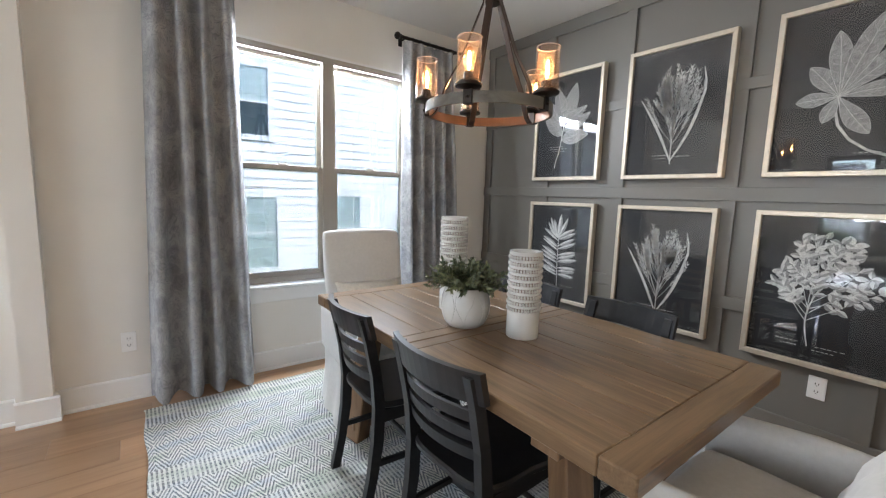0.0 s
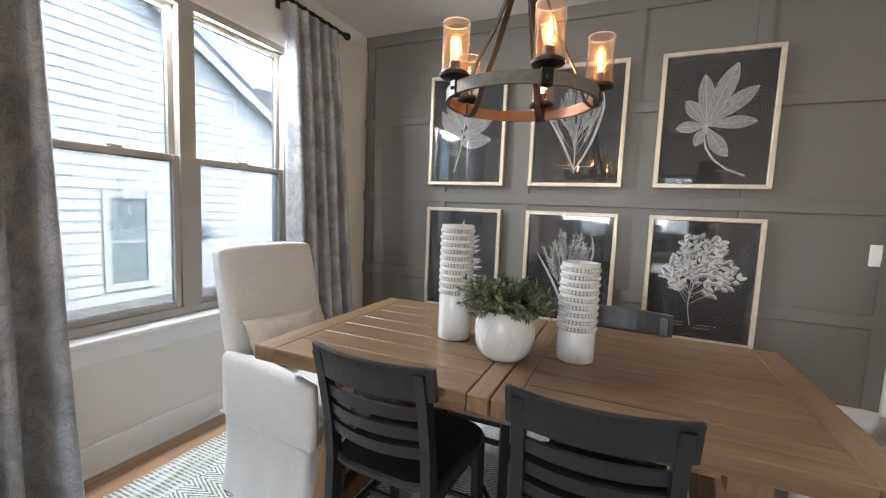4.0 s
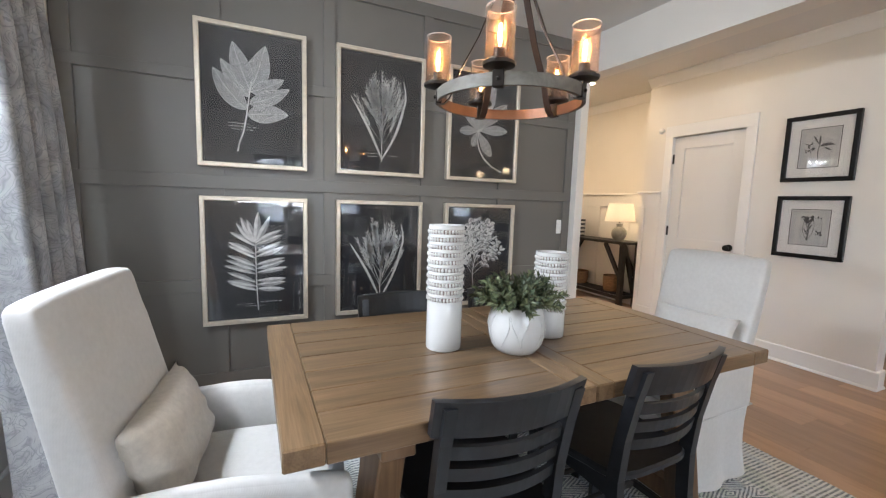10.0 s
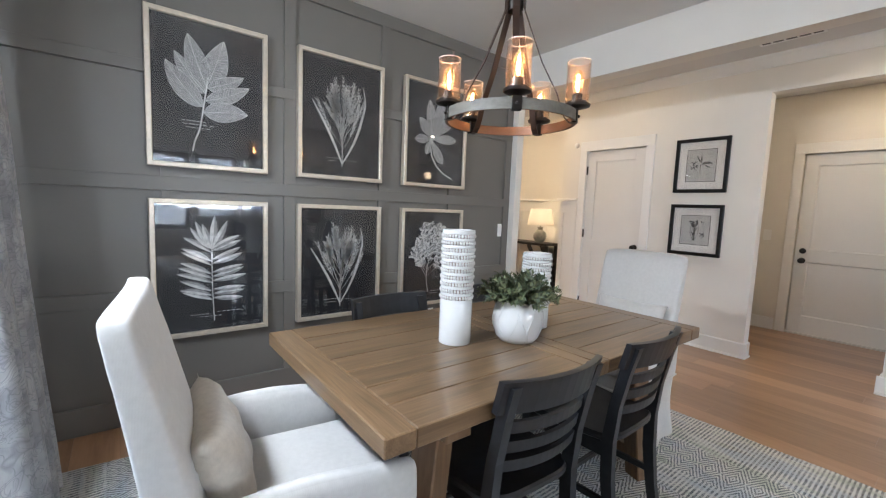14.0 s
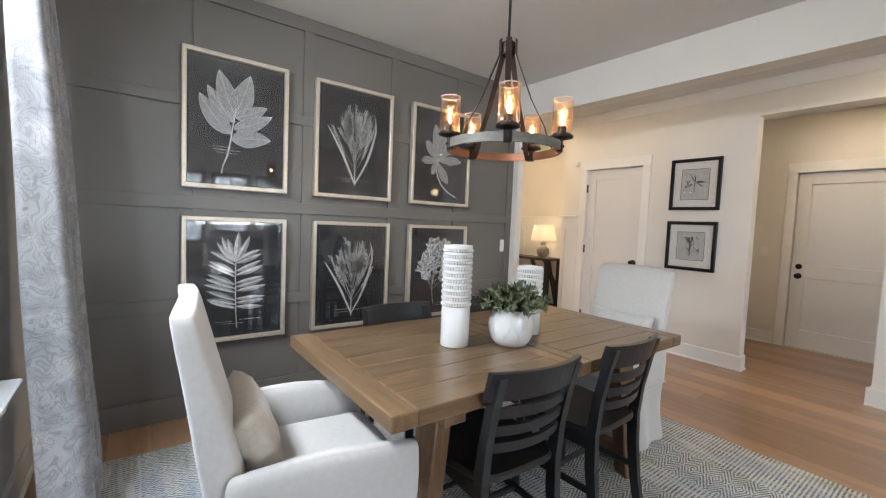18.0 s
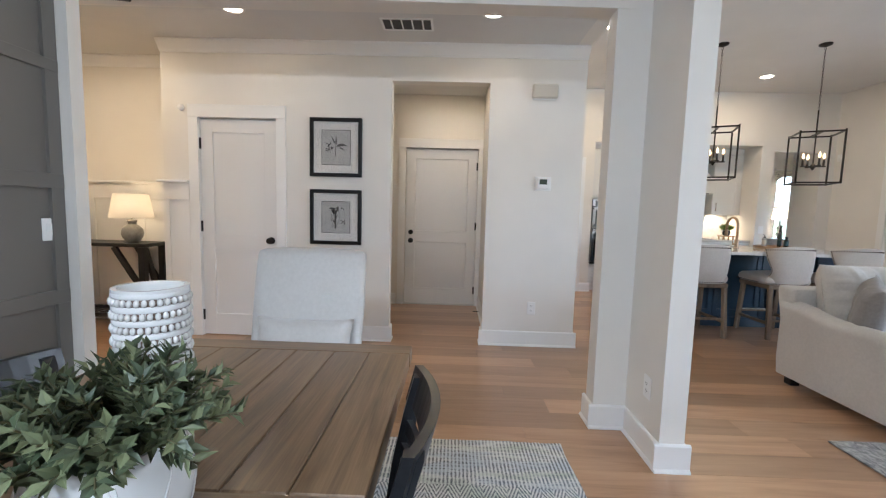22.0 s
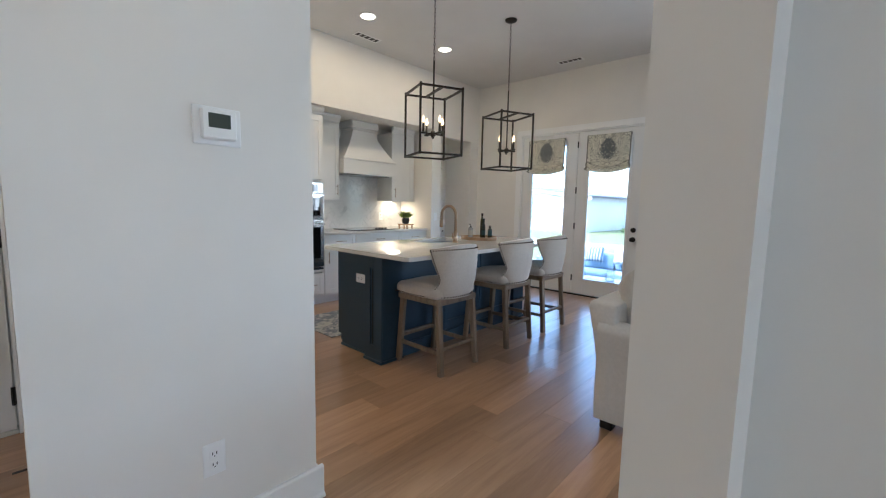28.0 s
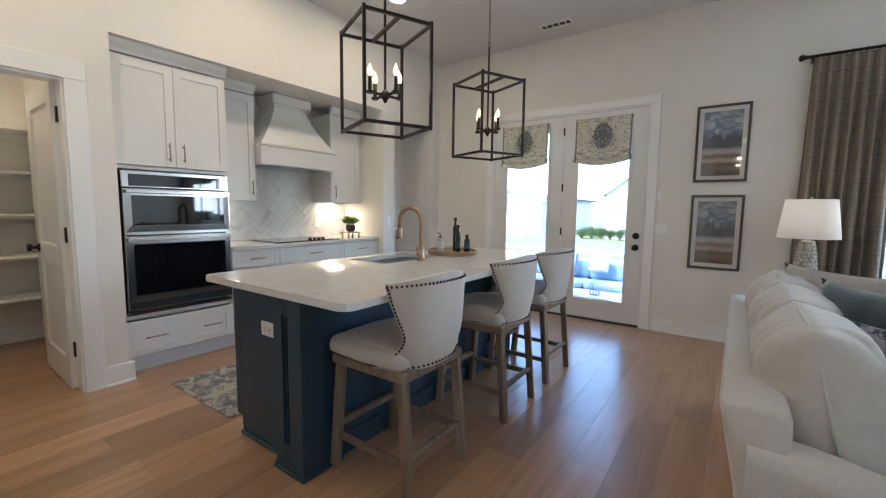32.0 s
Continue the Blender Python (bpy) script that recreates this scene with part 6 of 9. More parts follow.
TW, TL = .066, .198
c45 = math.sqrt(.5)
tilt = random.Random(3)
for i in range(-24, 26):
    for j in range(-8, 9):
        # an L of one upright and one level tile, stepped along the diagonal
        for a, b, w_, h_ in ((i * TW, i * TW + j * 2 * TL, TL, TW), (i * TW, i * TW + TW + j * 2 * TL, TW, TL)):
            g = .0007
            rc = [(a + g, b + g), (a + w_ - g, b + g), (a + w_ - g, b + h_ - g), (a + g, b + h_ - g)]
            rt = [(-3.2 + (x - y) * c45, 1.28 + (x + y) * c45 - .0) for x, y in rc]
            pl = clip(rt, -4.125, -2.340, .901, 1.655)
            if len(pl) > 2:
                area = abs(sum(pl[k_ - 1][0] * pl[k_][1] - pl[k_][0] * pl[k_ - 1][1] for k_ in range(len(pl)))) / 2
                if area > .0004:
                    # each tile is set a hair out of true, so that the polish catches light unevenly
                    mm = Mesh().prism(pl, 0, .008, Matrix.Translation((0, tilt.uniform(-.0008, 0), 0)) @ Matrix.Translation((pl[0][0], KB, pl[0][1])) @ Matrix.Rotation(tilt.gauss(0, .006), 4, "X") @ Matrix.Rotation(tilt.gauss(0, .006), 4, "Z") @ Matrix.Translation((-pl[0][0], -KB, -pl[0][1])) @ Matrix(((1, 0, 0, 0), (0, 0, 1, KB), (0, 1, 0, 0), (0, 0, 0, 1))))
                    part("tile", mm, MARBLE, bs_)
wall_plate(Matrix.Translation((-3.70, KB + .008, 1.07)) @ ON_S, "outlet", "white duplex outlet in the backsplash")
wall_plate(Matrix.Translation((-4.22, YK, 1.08)) @ ON_S, "rocker", "white light switch on the kitchen wall end")
ck = thing("cooktop", "black glass cooktop with four control knobs", "cooktop", (-3.18, -5.16, .9005))
part("glass_top", B(-.38, .38, -.25, .25, 0, .008, .003), OVENGLASS, ck)
for k_ in range(4):
    part("knob", Mesh().lathe([(.018, 0), (.018, .018), (.015, .022), (0, .022)], 14), BRONZE, ck, "", 40, Matrix.Translation((-.02 - k_ * .055, .205, .008)))
for bx_, by_, br_ in ((-.2, .08, .09), (.2, .08, .075), (-.2, -.13, .075), (.2, -.13, .09)):
    part("burner_ring", Mesh().lathe([(br_ - .004, .0082), (br_, .0082), (br_, .0086), (br_ - .004, .0086), (br_ - .004, .0082)], 32), STEEL, ck, "", False, Matrix.Translation((bx_, by_, 0)))
ft = thing("plant_stand", "small wooden footed tray on the counter", "tray", (-3.90, -5.12, .9005))
WOODP = woodgrain("pale wood", (.20, .12, .06), (.32, .20, .11), (.42, .28, .16), 0, .5)
part("board", B(-.10, .10, -.075, .075, .045, .06, .004), WOODP, ft)
for a in (-1, 1):
    for b in (-1, 1):
        part("foot", Mesh().lathe([(.01, 0), (.013, .012), (.009, .03), (.012, .045)], 10, (a * .08, b * .055, 0)), WOODP, ft, smooth=True)
pp = thing("potted_herb", "small bushy green plant in a dark round pot", "plant", (-3.90, -5.12, .961))
part("pot", Mesh().lathe([(.03, 0), (.05, .012), (.058, .05), (.05, .085), (.046, .085), (.05, .05), (0, .06)], 24), material("dark slate pot", None, (.03, .035, .04), .5), pp, smooth=50)
gm = Mesh()
rg = random.Random(21)
for i in range(420):
    az, el = rg.uniform(0, 6.283), rg.uniform(.45, 1.5)
    d_ = Vector((math.cos(az) * math.cos(el), math.sin(az) * math.cos(el), math.sin(el)))
    p = Vector((math.cos(az) * rg.uniform(0, .04), math.sin(az) * rg.uniform(0, .04), .075))
    leafblade(gm, p + d_ * rg.uniform(.01, .05), d_ + Vector((0, 0, .35)), Vector((-d_.y, d_.x, .5)), rg.uniform(.05, .10), .008)
part("foliage", gm, leaf_mat("bright herb leaves", (.13, .20, .035), (.27, .36, .08)), pp)
lamp("under_cabinet_light", "AREA", (-3.86, -5.36, 1.30), .15, (1.0, .76, .50), .22)
lamp("under_cabinet_light", "AREA", (-2.53, -5.36, 1.30), .04, (1.0, .80, .58), .22)
for cx_ in (-3.86, -2.53):
    uc = thing("under_cabinet_lamp", "slim white lamp strip under the wall cabinet", "lamp", (cx_, -5.36, 1.3045))
    part("housing", B(-.14, .14, -.03, .03, -.003, 0, .001), PLASTIC, uc)

# island
isl = thing("kitchen_island", "navy blue panelled kitchen island with corner posts", "island", (0, 0, 0))
IX0, IX1 = -3.62, -1.665
part("body", B(IX0, IX1, -3.49, -2.90, .03, .868), NAVY, isl)
part("toe_kick", B(IX0 + .01, IX1 - .01, -3.54, -3.49, .03, .10), NAVY, isl)
for k_ in range(3):
    a = IX0 + .02 + k_ * .64
    shaker(isl, "cabinet_door", a, a + .62, .12, .85, -3.491, NAVY, -1)
part("end_panel", Mesh().box(IX1 + .0005, IX1 + .014, -3.49, -3.081, 0, .868, .001).box(IX1 + .0005, IX1 + .014, -3.545, -3.49, .10, .868, .001), NAVY, isl)
part("shoe_trim", B(IX1 + .0145, IX1 + .028, -3.495, -3.081, 0, .022, .006), NAVY, isl)
for sx in (-1.606, IX0 - .059 + .205):
    po = part("post", B(sx - .205, sx, -3.08, -2.865, .0, .868, .003), NAVY, isl)
    if sx > -2:
        # a black strip inside the frame paints the dark of the recess
        for nm, bb in (("post_groove", (sx + .0003, sx + .003, -2.994, -2.986, .14, .75)),):
            part(nm, B(*bb), BRONZE, po)
        fr = Mesh().box(sx + .0003, sx + .013, -3.079, -3.012, .03, .867, .002).box(sx + .0003, sx + .013, -2.968, -2.866, .03, .867, .002).box(sx + .0003, sx + .013, -3.012, -2.968, .03, .13).box(sx + .0003, sx + .013, -3.012, -2.968, .76, .867)
        part("post_frame", fr, NAVY, po)
    part("post_base", Mesh().box(sx - .215, sx + .030, -3.082, -2.848, 0, .022, .005).box(sx - .209, sx + .018, -3.082, -2.860, .0221, .032, .003), NAVY, po)
for k_ in range(3):
    a = IX0 + .22 + k_ * .53
    part("front_frame", Mesh().box(a, a + .05, -2.899, -2.885, .12, .86, .002).box(a + .47, a + .52, -2.899, -2.885, .12, .86, .002).box(a + .05, a + .47, -2.899, -2.885, .12, .20).box(a + .05, a + .47, -2.899, -2.885, .78, .86), NAVY, isl)
part("front_base", B(IX0 + .15, -1.83, -2.899, -2.875, 0, .11, .004), NAVY, isl)
wall_plate(Matrix.Translation((IX1 + .014, -3.21, .64)) @ ON_W @ Matrix.Rotation(radians(90), 4, "Z"), "outlet", "white outlet plate on the island end")
it = thing("island_countertop", "thick white quartz island countertop with an undermount sink cutout", "countertop")
SX0, SX1, SY0, SY1 = -2.98, -2.40, -3.46, -3.12
TZ0, TZ1 = .8695, .901
me = Mesh().prism([(-1.502, -3.52), (-1.502, -2.515), (-1.52, -2.482), (-1.545, -2.472), (-2.0, -2.472), (-2.0, -3.545), (-1.53, -3.545)], TZ0, TZ1)
me.box(SX1, -2.0, -3.545, -2.472, TZ0, TZ1).box(SX0, SX1, SY1, -2.472, TZ0, TZ1).box(SX0, SX1, -3.545, SY0, TZ0, TZ1).box(-3.76, SX0, -3.545, -2.472, TZ0, TZ1)
me.weld = .0002
part("slab", me, QUARTZ, it)
sk = thing("kitchen_sink", "white undermount sink basin in the island", "sink", (0, 0, 0))
part("basin", Mesh().box(SX0 - .01, SX1 + .01, SY0 - .01, SY1 + .01, .68, .69).box(SX0 - .012, SX0 - .001, SY0 - .01, SY1 + .01, .69, .869).box(SX1 + .001, SX1 + .012, SY0 - .01, SY1 + .01, .69, .869).box(SX0, SX1, SY0 - .012, SY0 - .001, .69, .869).box(SX0, SX1, SY1 + .001, SY1 + .012, .69, .869), CERAM, sk)
fa = thing("faucet", "champagne bronze gooseneck kitchen faucet on the island", "faucet", (-2.665, -3.045, .9015))
pts = [(0, 0, .02), (0, 0, .26)] + [(0, -.095 + .095 * math.cos(a), .26 + .095 * math.sin(a)) for a in [math.pi * k_ / 10 for k_ in range(1, 10)]] + [(0, -.19, .25), (0, -.192, .215)]
part("spout", Mesh().tube(pts, .0145, 14), GOLD, fa, smooth=True)
part("spray_head", Mesh().lathe([(.0155, .14), (.0185, .15), (.0185, .20), (.0148, .216)], 16, (0, -.192, 0)), GOLD, fa, smooth=40)
part("base", Mesh().lathe([(.028, 0), (.028, .006), (.022, .012), (.021, .10), (.0145, .108)], 20), GOLD, fa, smooth=40)
part("lever", Mesh().tube([(.015, 0, .05), (.04, .0, .055), (.06, .01, .095)], [.006, .006, .0045], 10), GOLD, fa, smooth=True)
part("handle_body", Mesh().lathe([(.014, 0), (.014, .03), (0, .032)], 14), GOLD, fa, "", 40, Matrix.Translation((.012, 0, .05)) @ Matrix.Rotation(radians(90), 4, "Y"))
tr = thing("serving_tray", "round pale wooden tray on the island", "tray", (-3.17, -3.14, .9015))
part("tray", Mesh().lathe([(0, .0), (.19, 0), (.195, .006), (.195, .032), (.185, .032), (.183, .012), (0, .012)], 40), WOODP, tr, smooth=40)


def bottle(at, prof, mat, label, cap=None, pump=False):
    b = thing("bottle", label, "bottle", at)
    part("body", Mesh().lathe(prof, 20), mat, b, smooth=40)
    top = prof[-1][1]
    if pump:
        part("pump", Mesh().tube([(0, 0, top), (0, 0, top + .03), (.0, -.03, top + .034)], .004, 8), BRONZE, b, "black pump head", True)
        part("collar", Mesh().lathe([(.012, top - .002), (.012, top + .012), (0, top + .013)], 12), BRONZE, b)
    else:
        part("cap", Mesh().lathe([(.013, top - .02), (.0135, top + .004), (0, top + .006)], 14), BRONZE, b, smooth=40)
    part("paper_label", Mesh().lathe([(prof[1][0] + .0006, .03), (prof[1][0] + .0006, .085)], 20, (0, 0, 0), None, False), material("cream label", None, (.5, .48, .42), .7) if mat is AMBER else TEALL if mat is DARKG else BRONZE, b)
    return b


DARKG = material("dark green glass", None, (.010, .016, .008), .08)
AMBER = material("clear soap", None, (.40, .40, .39), .10)
OLIVE = material("olive oil in glass", None, (.030, .026, .004), .06)
TEALL = material("teal paper label", None, (.02, .06, .07), .6)
bottle((-3.115, -3.215, .914), [(.024, 0), (.026, .004), (.026, .095), (.022, .108), (.011, .114)], AMBER, "clear soap bottle with a black pump", pump=True)
bottle((-3.265, -3.175, .914), [(.017, 0), (.019, .004), (.019, .18), (.015, .20), (.010, .212), (.0095, .262)], OLIVE, "tall slim olive oil bottle with a dark cap")
bottle((-3.215, -3.115, .914), [(.017, 0), (.020, .004), (.020, .125), (.015, .15), (.010, .162), (.0095, .208)], DARKG, "dark green vinegar bottle with a teal label")
bottle((-3.245, -3.05, .914), [(.020, 0), (.023, .004), (.023, .085), (.018, .10), (.010, .108), (.0095, .132)], DARKG, "short dark glass bottle with a black cap")

# counter stools: local +y is the front
SLEG = woodgrain("weathered grey-brown oak", (.13, .094, .062), (.22, .162, .11), (.31, .235, .165), 2, .55, 1.2, .2)
OAT = cloth("oatmeal stool linen", (0.53, 0.48, 0.425), 500, .95, .06, .3)
NAIL = metal_mat("dark bronze nailhead", (.055, .038, .028), .35, .7)


def stool():
    s_ = thing("counter_stool", "oatmeal linen wing-back counter stool with nailheads and oak legs", "stool", group="stools at the island")
    for sx in (-1, 1):
        for sy, top in ((1, .545), (-1, .545)):
            part("leg", Mesh().bar((sx * .195, sy * .19, top), (sx * .205, sy * .232 if sy > 0 else -.235, 0), .041, .041, .004), SLEG, s_)
        part("side_stretcher", Mesh().bar((sx * .203, -.222, .17), (sx * .203, .222, .17), .02, .032, .003), SLEG, s_)
    part("front_stretcher", Mesh().bar((-.19, .218, .215), (.19, .218, .215), .028, .024, .003), SLEG, s_)
    part("footplate", B(-.185, .185, .231, .236, .222, .236), STEEL, s_, "brushed metal kick plate")
    part("back_stretcher", Mesh().bar((-.19, -.218, .20), (.19, -.218, .20), .028, .024, .003), SLEG, s_)
    part("apron", Mesh().box(-.222, .222, -.215, .232, .525, .572, .008), SLEG, s_)
    seat = soft(-.235, .235, -.20, .25, .565, .655, .016, .045, 12, 2)
    seat.v = [(x, y, z + (.02 if z > .61 else 0) * (1 - (y / .25) ** 2)) for x, y, z in seat.v]
    part("seat", seat, OAT, s_, smooth=True)

    def back_at(u, z):
        # plan of the curved back: the wings reach forward at the top and the seat, with a waist between
        t = min(1.0, max(0.0, (z - .57) / .40))
        waist = 1 - .13 * math.exp(-((t - .36) / .24) ** 2) + .05 * t
        g = .30 + .75 * ((.38 - t) / .38) ** 2 if t < .38 else .30 + .62 * ((t - .38) / .62) ** 1.2
        a = (u - .5) * 2
        return .213 * waist * math.sin(a * 1.3) / math.sin(1.3), -.225 - .05 * t + .175 * abs(a) ** 2.4 * g

    def back_out(u, z, d):
        x0, y0 = back_at(max(0, u - .01), z)
        x1, y1 = back_at(min(1, u + .01), z)
        n_ = Vector((y1 - y0, -(x1 - x0))).normalized()
        x, y = back_at(u, z)
        return x + n_.x * d, y + n_.y * d
    me_ = Mesh()

    def fn(u, v):
        w = u * 2 if u < .5 else 2 - u * 2
        h = .40 - .022 * abs(2 * w - 1) ** 3 + .008 * math.cos((w - .5) * 6.283)
        z = .572 + v * h
        tk = 1 - .45 * max(0, v - .9) * 10
        x, y = back_out(w, z, .026 * tk if u < .5 else -.03 * tk)
        return (x, y, z)
    me_.grid(fn, 64, 20, loop=True)
    nn = 64
    me_.f.append(tuple(range(20 * nn, 21 * nn)))
    part("backrest", me_, OAT, s_, smooth=50)
    nails = Mesh()

    def nail(x, y, z):
        q = .0078
        nails.add([(x + q, y, z), (x - q, y, z), (x, y + q, z), (x, y - q, z), (x, y, z + q), (x, y, z - q)], [(0, 2, 4), (2, 1, 4), (1, 3, 4), (3, 0, 4), (2, 0, 5), (1, 2, 5), (3, 1, 5), (0, 3, 5)])
    for i in range(33):
        u = .02 + .96 * i / 32
        x, y = back_out(u, .945, .0255)
        nail(x, y, .948 - .020 * abs(u * 2 - 1) ** 3)
    for i in range(24):
        z = .592 + i * .0150
        for u in (.02, .98):
            x, y = back_out(u, z, .0275)
            nail(x, y, z)
    for i in range(27):
        u = i / 26
        x, y = back_out(u, .586, .028)
        nail(x, y, .586)
        if i < 20:
            for sx in (-1, 1):
                nail(sx * .2385, -.06 + i * .0158, .586)
        nail(-.225 + u * .45, .2535, .588)
    tagged(part("nailhead_trim", nails, NAIL, s_, "row of dark bronze nailheads", True), kind="stuff")
    return s_


st1 = stool()
st1.matrix_basis = pose(-1.965, -2.615, 0, 0, 0, 180)
copy_thing(st1, pose(-2.82, -2.615, 0, 0, 0, 181))
copy_thing(st1, pose(-3.50, -2.615, 0, 0, 0, 179))

# lantern pendants
FLAME = glow("candle bulb glow", (1.0, 0.58, 0.27), .16, (.12, .08, .05))


def pendant(at, drop):
    p = thing("lantern_pendant", "open square black iron lantern pendant with candle lights", "pendant lamp", at, -24, "pendants over the island")
    h0, h1, q, b = drop - CEIL_G, drop + .566 - CEIL_G, .193, .0165
    part("canopy", Mesh().lathe([(0, -.034), (.015, -.032), (.055, -.018), (.062, -.008), (.062, 0)], 28), IRON, p, smooth=40)
    links = Mesh()
    n = 21
    ztop, zbot = -.035, h1 + .26
    for i in range(n):
        z = ztop + (zbot - ztop) * (i + .5) / n
        hh = (ztop - zbot) / n * .68
        a = (i % 2) * math.pi / 2
        links.tube([(math.cos(a) * .008 * math.cos(t), math.sin(a) * .008 * math.cos(t), z + hh * math.sin(t)) for t in [k_ * math.pi / 4 for k_ in range(8)]], .002, 5, True)
    part("chain", links, IRON, p, smooth=True)
    part("stem", Mesh().tube([(0, 0, h1 + .26), (0, 0, h0 + .20)], .0075, 10), IRON, p, smooth=40)
    for sx in (-1, 1):
        for sy in (-1, 1):
            part("post", B(sx * q - b / 2, sx * q + b / 2, sy * q - b / 2, sy * q + b / 2, h0 - .004, h1 + .012, .002), IRON, p)
    for z in (h0 + .008, h1 - .006):
        for s_ in (-1, 1):
            part("rail", B(-q, q, s_ * q - b / 2 + .001, s_ * q + b / 2 - .001, z - b / 2, z + b / 2), IRON, p)
            part("rail", B(s_ * q - b / 2 + .001, s_ * q + b / 2 - .001, -q, q, z - b / 2, z + b / 2), IRON, p)
    part("cross_bar", B(-.009, .009, -q, q, h1 - .016, h1 + .001), IRON, p)
    zc = h0 + .20
    part("hub", Mesh().lathe([(0, zc - .045), (.010, zc - .036), (.014, zc - .024), (.024, zc - .014), (.024, zc + .012), (.012, zc + .03), (0, zc + .034)], 16), IRON, p, smooth=40)
    for k_ in range(4):
        a = k_ * math.pi / 2 + .22
        x, y = .102 * math.cos(a), .102 * math.sin(a)
        part("arm", Mesh().bar((0, 0, zc), (x, y, zc), .008, .014), IRON, p)
        part("candle", Mesh().lathe([(.02, zc - .006), (.022, zc + .006), (.011, zc + .01), (.0105, zc + .085), (0, zc + .086)], 12, (x, y, 0)), IRON, p, smooth=40)
        fl = part("bulb", Mesh().lathe([(.006, zc + .086), (.014, zc + .10), (.0155, zc + .114), (.009, zc + .138), (0, zc + .158)], 12, (x, y, 0)), FLAME, p, "glowing candle bulb", True)
        fl.visible_shadow = False
    return p


for px, py, pz in ((-2.294, -3.021, 1.692), (-3.385, -2.968, 1.660)):
    pendant((px, py, CEIL_G), pz)
    lamp("pendant_light", "POINT", (px, py, pz + .33), .12, WARM, .09)

# small rug in front of the sink
KRUG = material("distressed grey rug", lambda nt, bs: (nt.links.new(mixc(nt, ramp(nt, tex(nt, coords(nt), 11, 6, .7, .8), [(.45, (0, 0, 0)), (.55, (1, 1, 1))]), ramp(nt, tex(nt, coords(nt, (1, 3, 1)), 25, 4), [(.3, (.10, .12, .15)), (.7, (.22, .23, .25))]), ramp(nt, tex(nt, coords(nt), 60, 3), [(.3, (.36, .34, .30)), (.7, (.5, .48, .44))])), bs.inputs["Base Color"]), bump(nt, bs, tex(nt, coords(nt), 300, 2), .4, .003)), (.3, .3, .3), .95)
kr = thing("kitchen_rug", "distressed grey and cream runner rug by the island", "rug")
part("weave", B(-3.2, -1.675, -4.50, -3.70, .0005, .008, .003), KRUG, kr)
# pantry shelves
ps = thing("pantry_shelves", "white pantry shelves along the back wall", "shelf", (0, 0, 0))
for z in (.42, .78, 1.14, 1.5, 1.86):
    part("shelf", B(-1.41, -.36, -6.595, -6.25, z, z + .02, .002), TRIM, ps)
    part("cleat", B(-1.41, -.36, -6.595, -6.57, z - .05, z - .001), TRIM, ps)
# roman shades on the french doors


def shade_print(nt, bs):
    tc = nt.nodes.new("ShaderNodeTexCoord")
    sep = nt.nodes.new("ShaderNodeSeparateXYZ")
    nt.links.new(tc.outputs["Object"], sep.inputs[0])
    ax = calc(nt, "ABSOLUTE", sep.outputs[1])
    cb = nt.nodes.new("ShaderNodeCombineXYZ")
    nt.links.new(ax, cb.inputs[0])
    nt.links.new(sep.outputs[2], cb.inputs[1])
    n1 = tex(nt, cb.outputs[0], 34, 4, .6, 1.6)
    n2 = tex(nt, cb.outputs[0], 62, 3, .6, 1.0)
    zz = calc(nt, "ABSOLUTE", calc(nt, "ADD", sep.outputs[2], .19))
    r = calc(nt, "SQRT", calc(nt, "ADD", calc(nt, "POWER", calc(nt, "MULTIPLY", ax, 1.2), 2.0), calc(nt, "POWER", calc(nt, "MULTIPLY", zz, .85), 2.0)))
    med = calc(nt, "LESS_THAN", calc(nt, "MULTIPLY_ADD", n1, .17, r), .205)
    edge = calc(nt, "GREATER_THAN", calc(nt, "MULTIPLY_ADD", n1, .02, ax), .288)
    scroll = calc(nt, "MAXIMUM", calc(nt, "GREATER_THAN", n1, .565), calc(nt, "MULTIPLY", calc(nt, "GREATER_THAN", n2, .59), .7))
    f = calc(nt, "MAXIMUM", scroll, calc(nt, "MAXIMUM", calc(nt, "MULTIPLY", med, calc(nt, "GREATER_THAN", n2, .40)), edge))
    pale = ramp(nt, n2, [(.35, (.80, .78, .70)), (.60, (.62, .61, .49))])
    dark = mixc(nt, med, (.15, .155, .145), (.055, .075, .10))
    nt.links.new(mixc(nt, calc(nt, "MULTIPLY", f, .88), pale, dark), bs.inputs["Base Color"])


SHADE = material("medallion print linen", shade_print, (.3, .3, .28), .9)
for yc in (-3.50, -2.585):
    rs = thing("roman_shade", "cream and navy medallion print roman shade, raised", "blind", (X_W + .02, yc, 2.25), 0, "shades on the french doors")

    def fn(u, v):
        # the raised hem sags between its two cords
        z = -.455 * v - .055 * math.sin(u * math.pi) ** .8 * max(0, v - .55) / .45
        fold = .0 if v < .8 else .016 * math.sin((v - .8) / .2 * math.pi * 2.5)
        return (.006 + .018 * v ** 3 + fold + .003 * noise.noise(Vector((u * 6, v * 5, yc))), (u - .5) * (.59 + .03 * max(0, v - .85) / .15), z)
    me = Mesh().grid(fn, 24, 30)
    k_ = len(me.v)
    me.add([(x - .004, y, z) for x, y, z in me.v], [f for f in me.f])
    part("cloth", me, SHADE, rs, smooth=True)
    part("headrail", B(-.018, .005, -.295, .295, -.025, .01, .003), SHADE, rs)

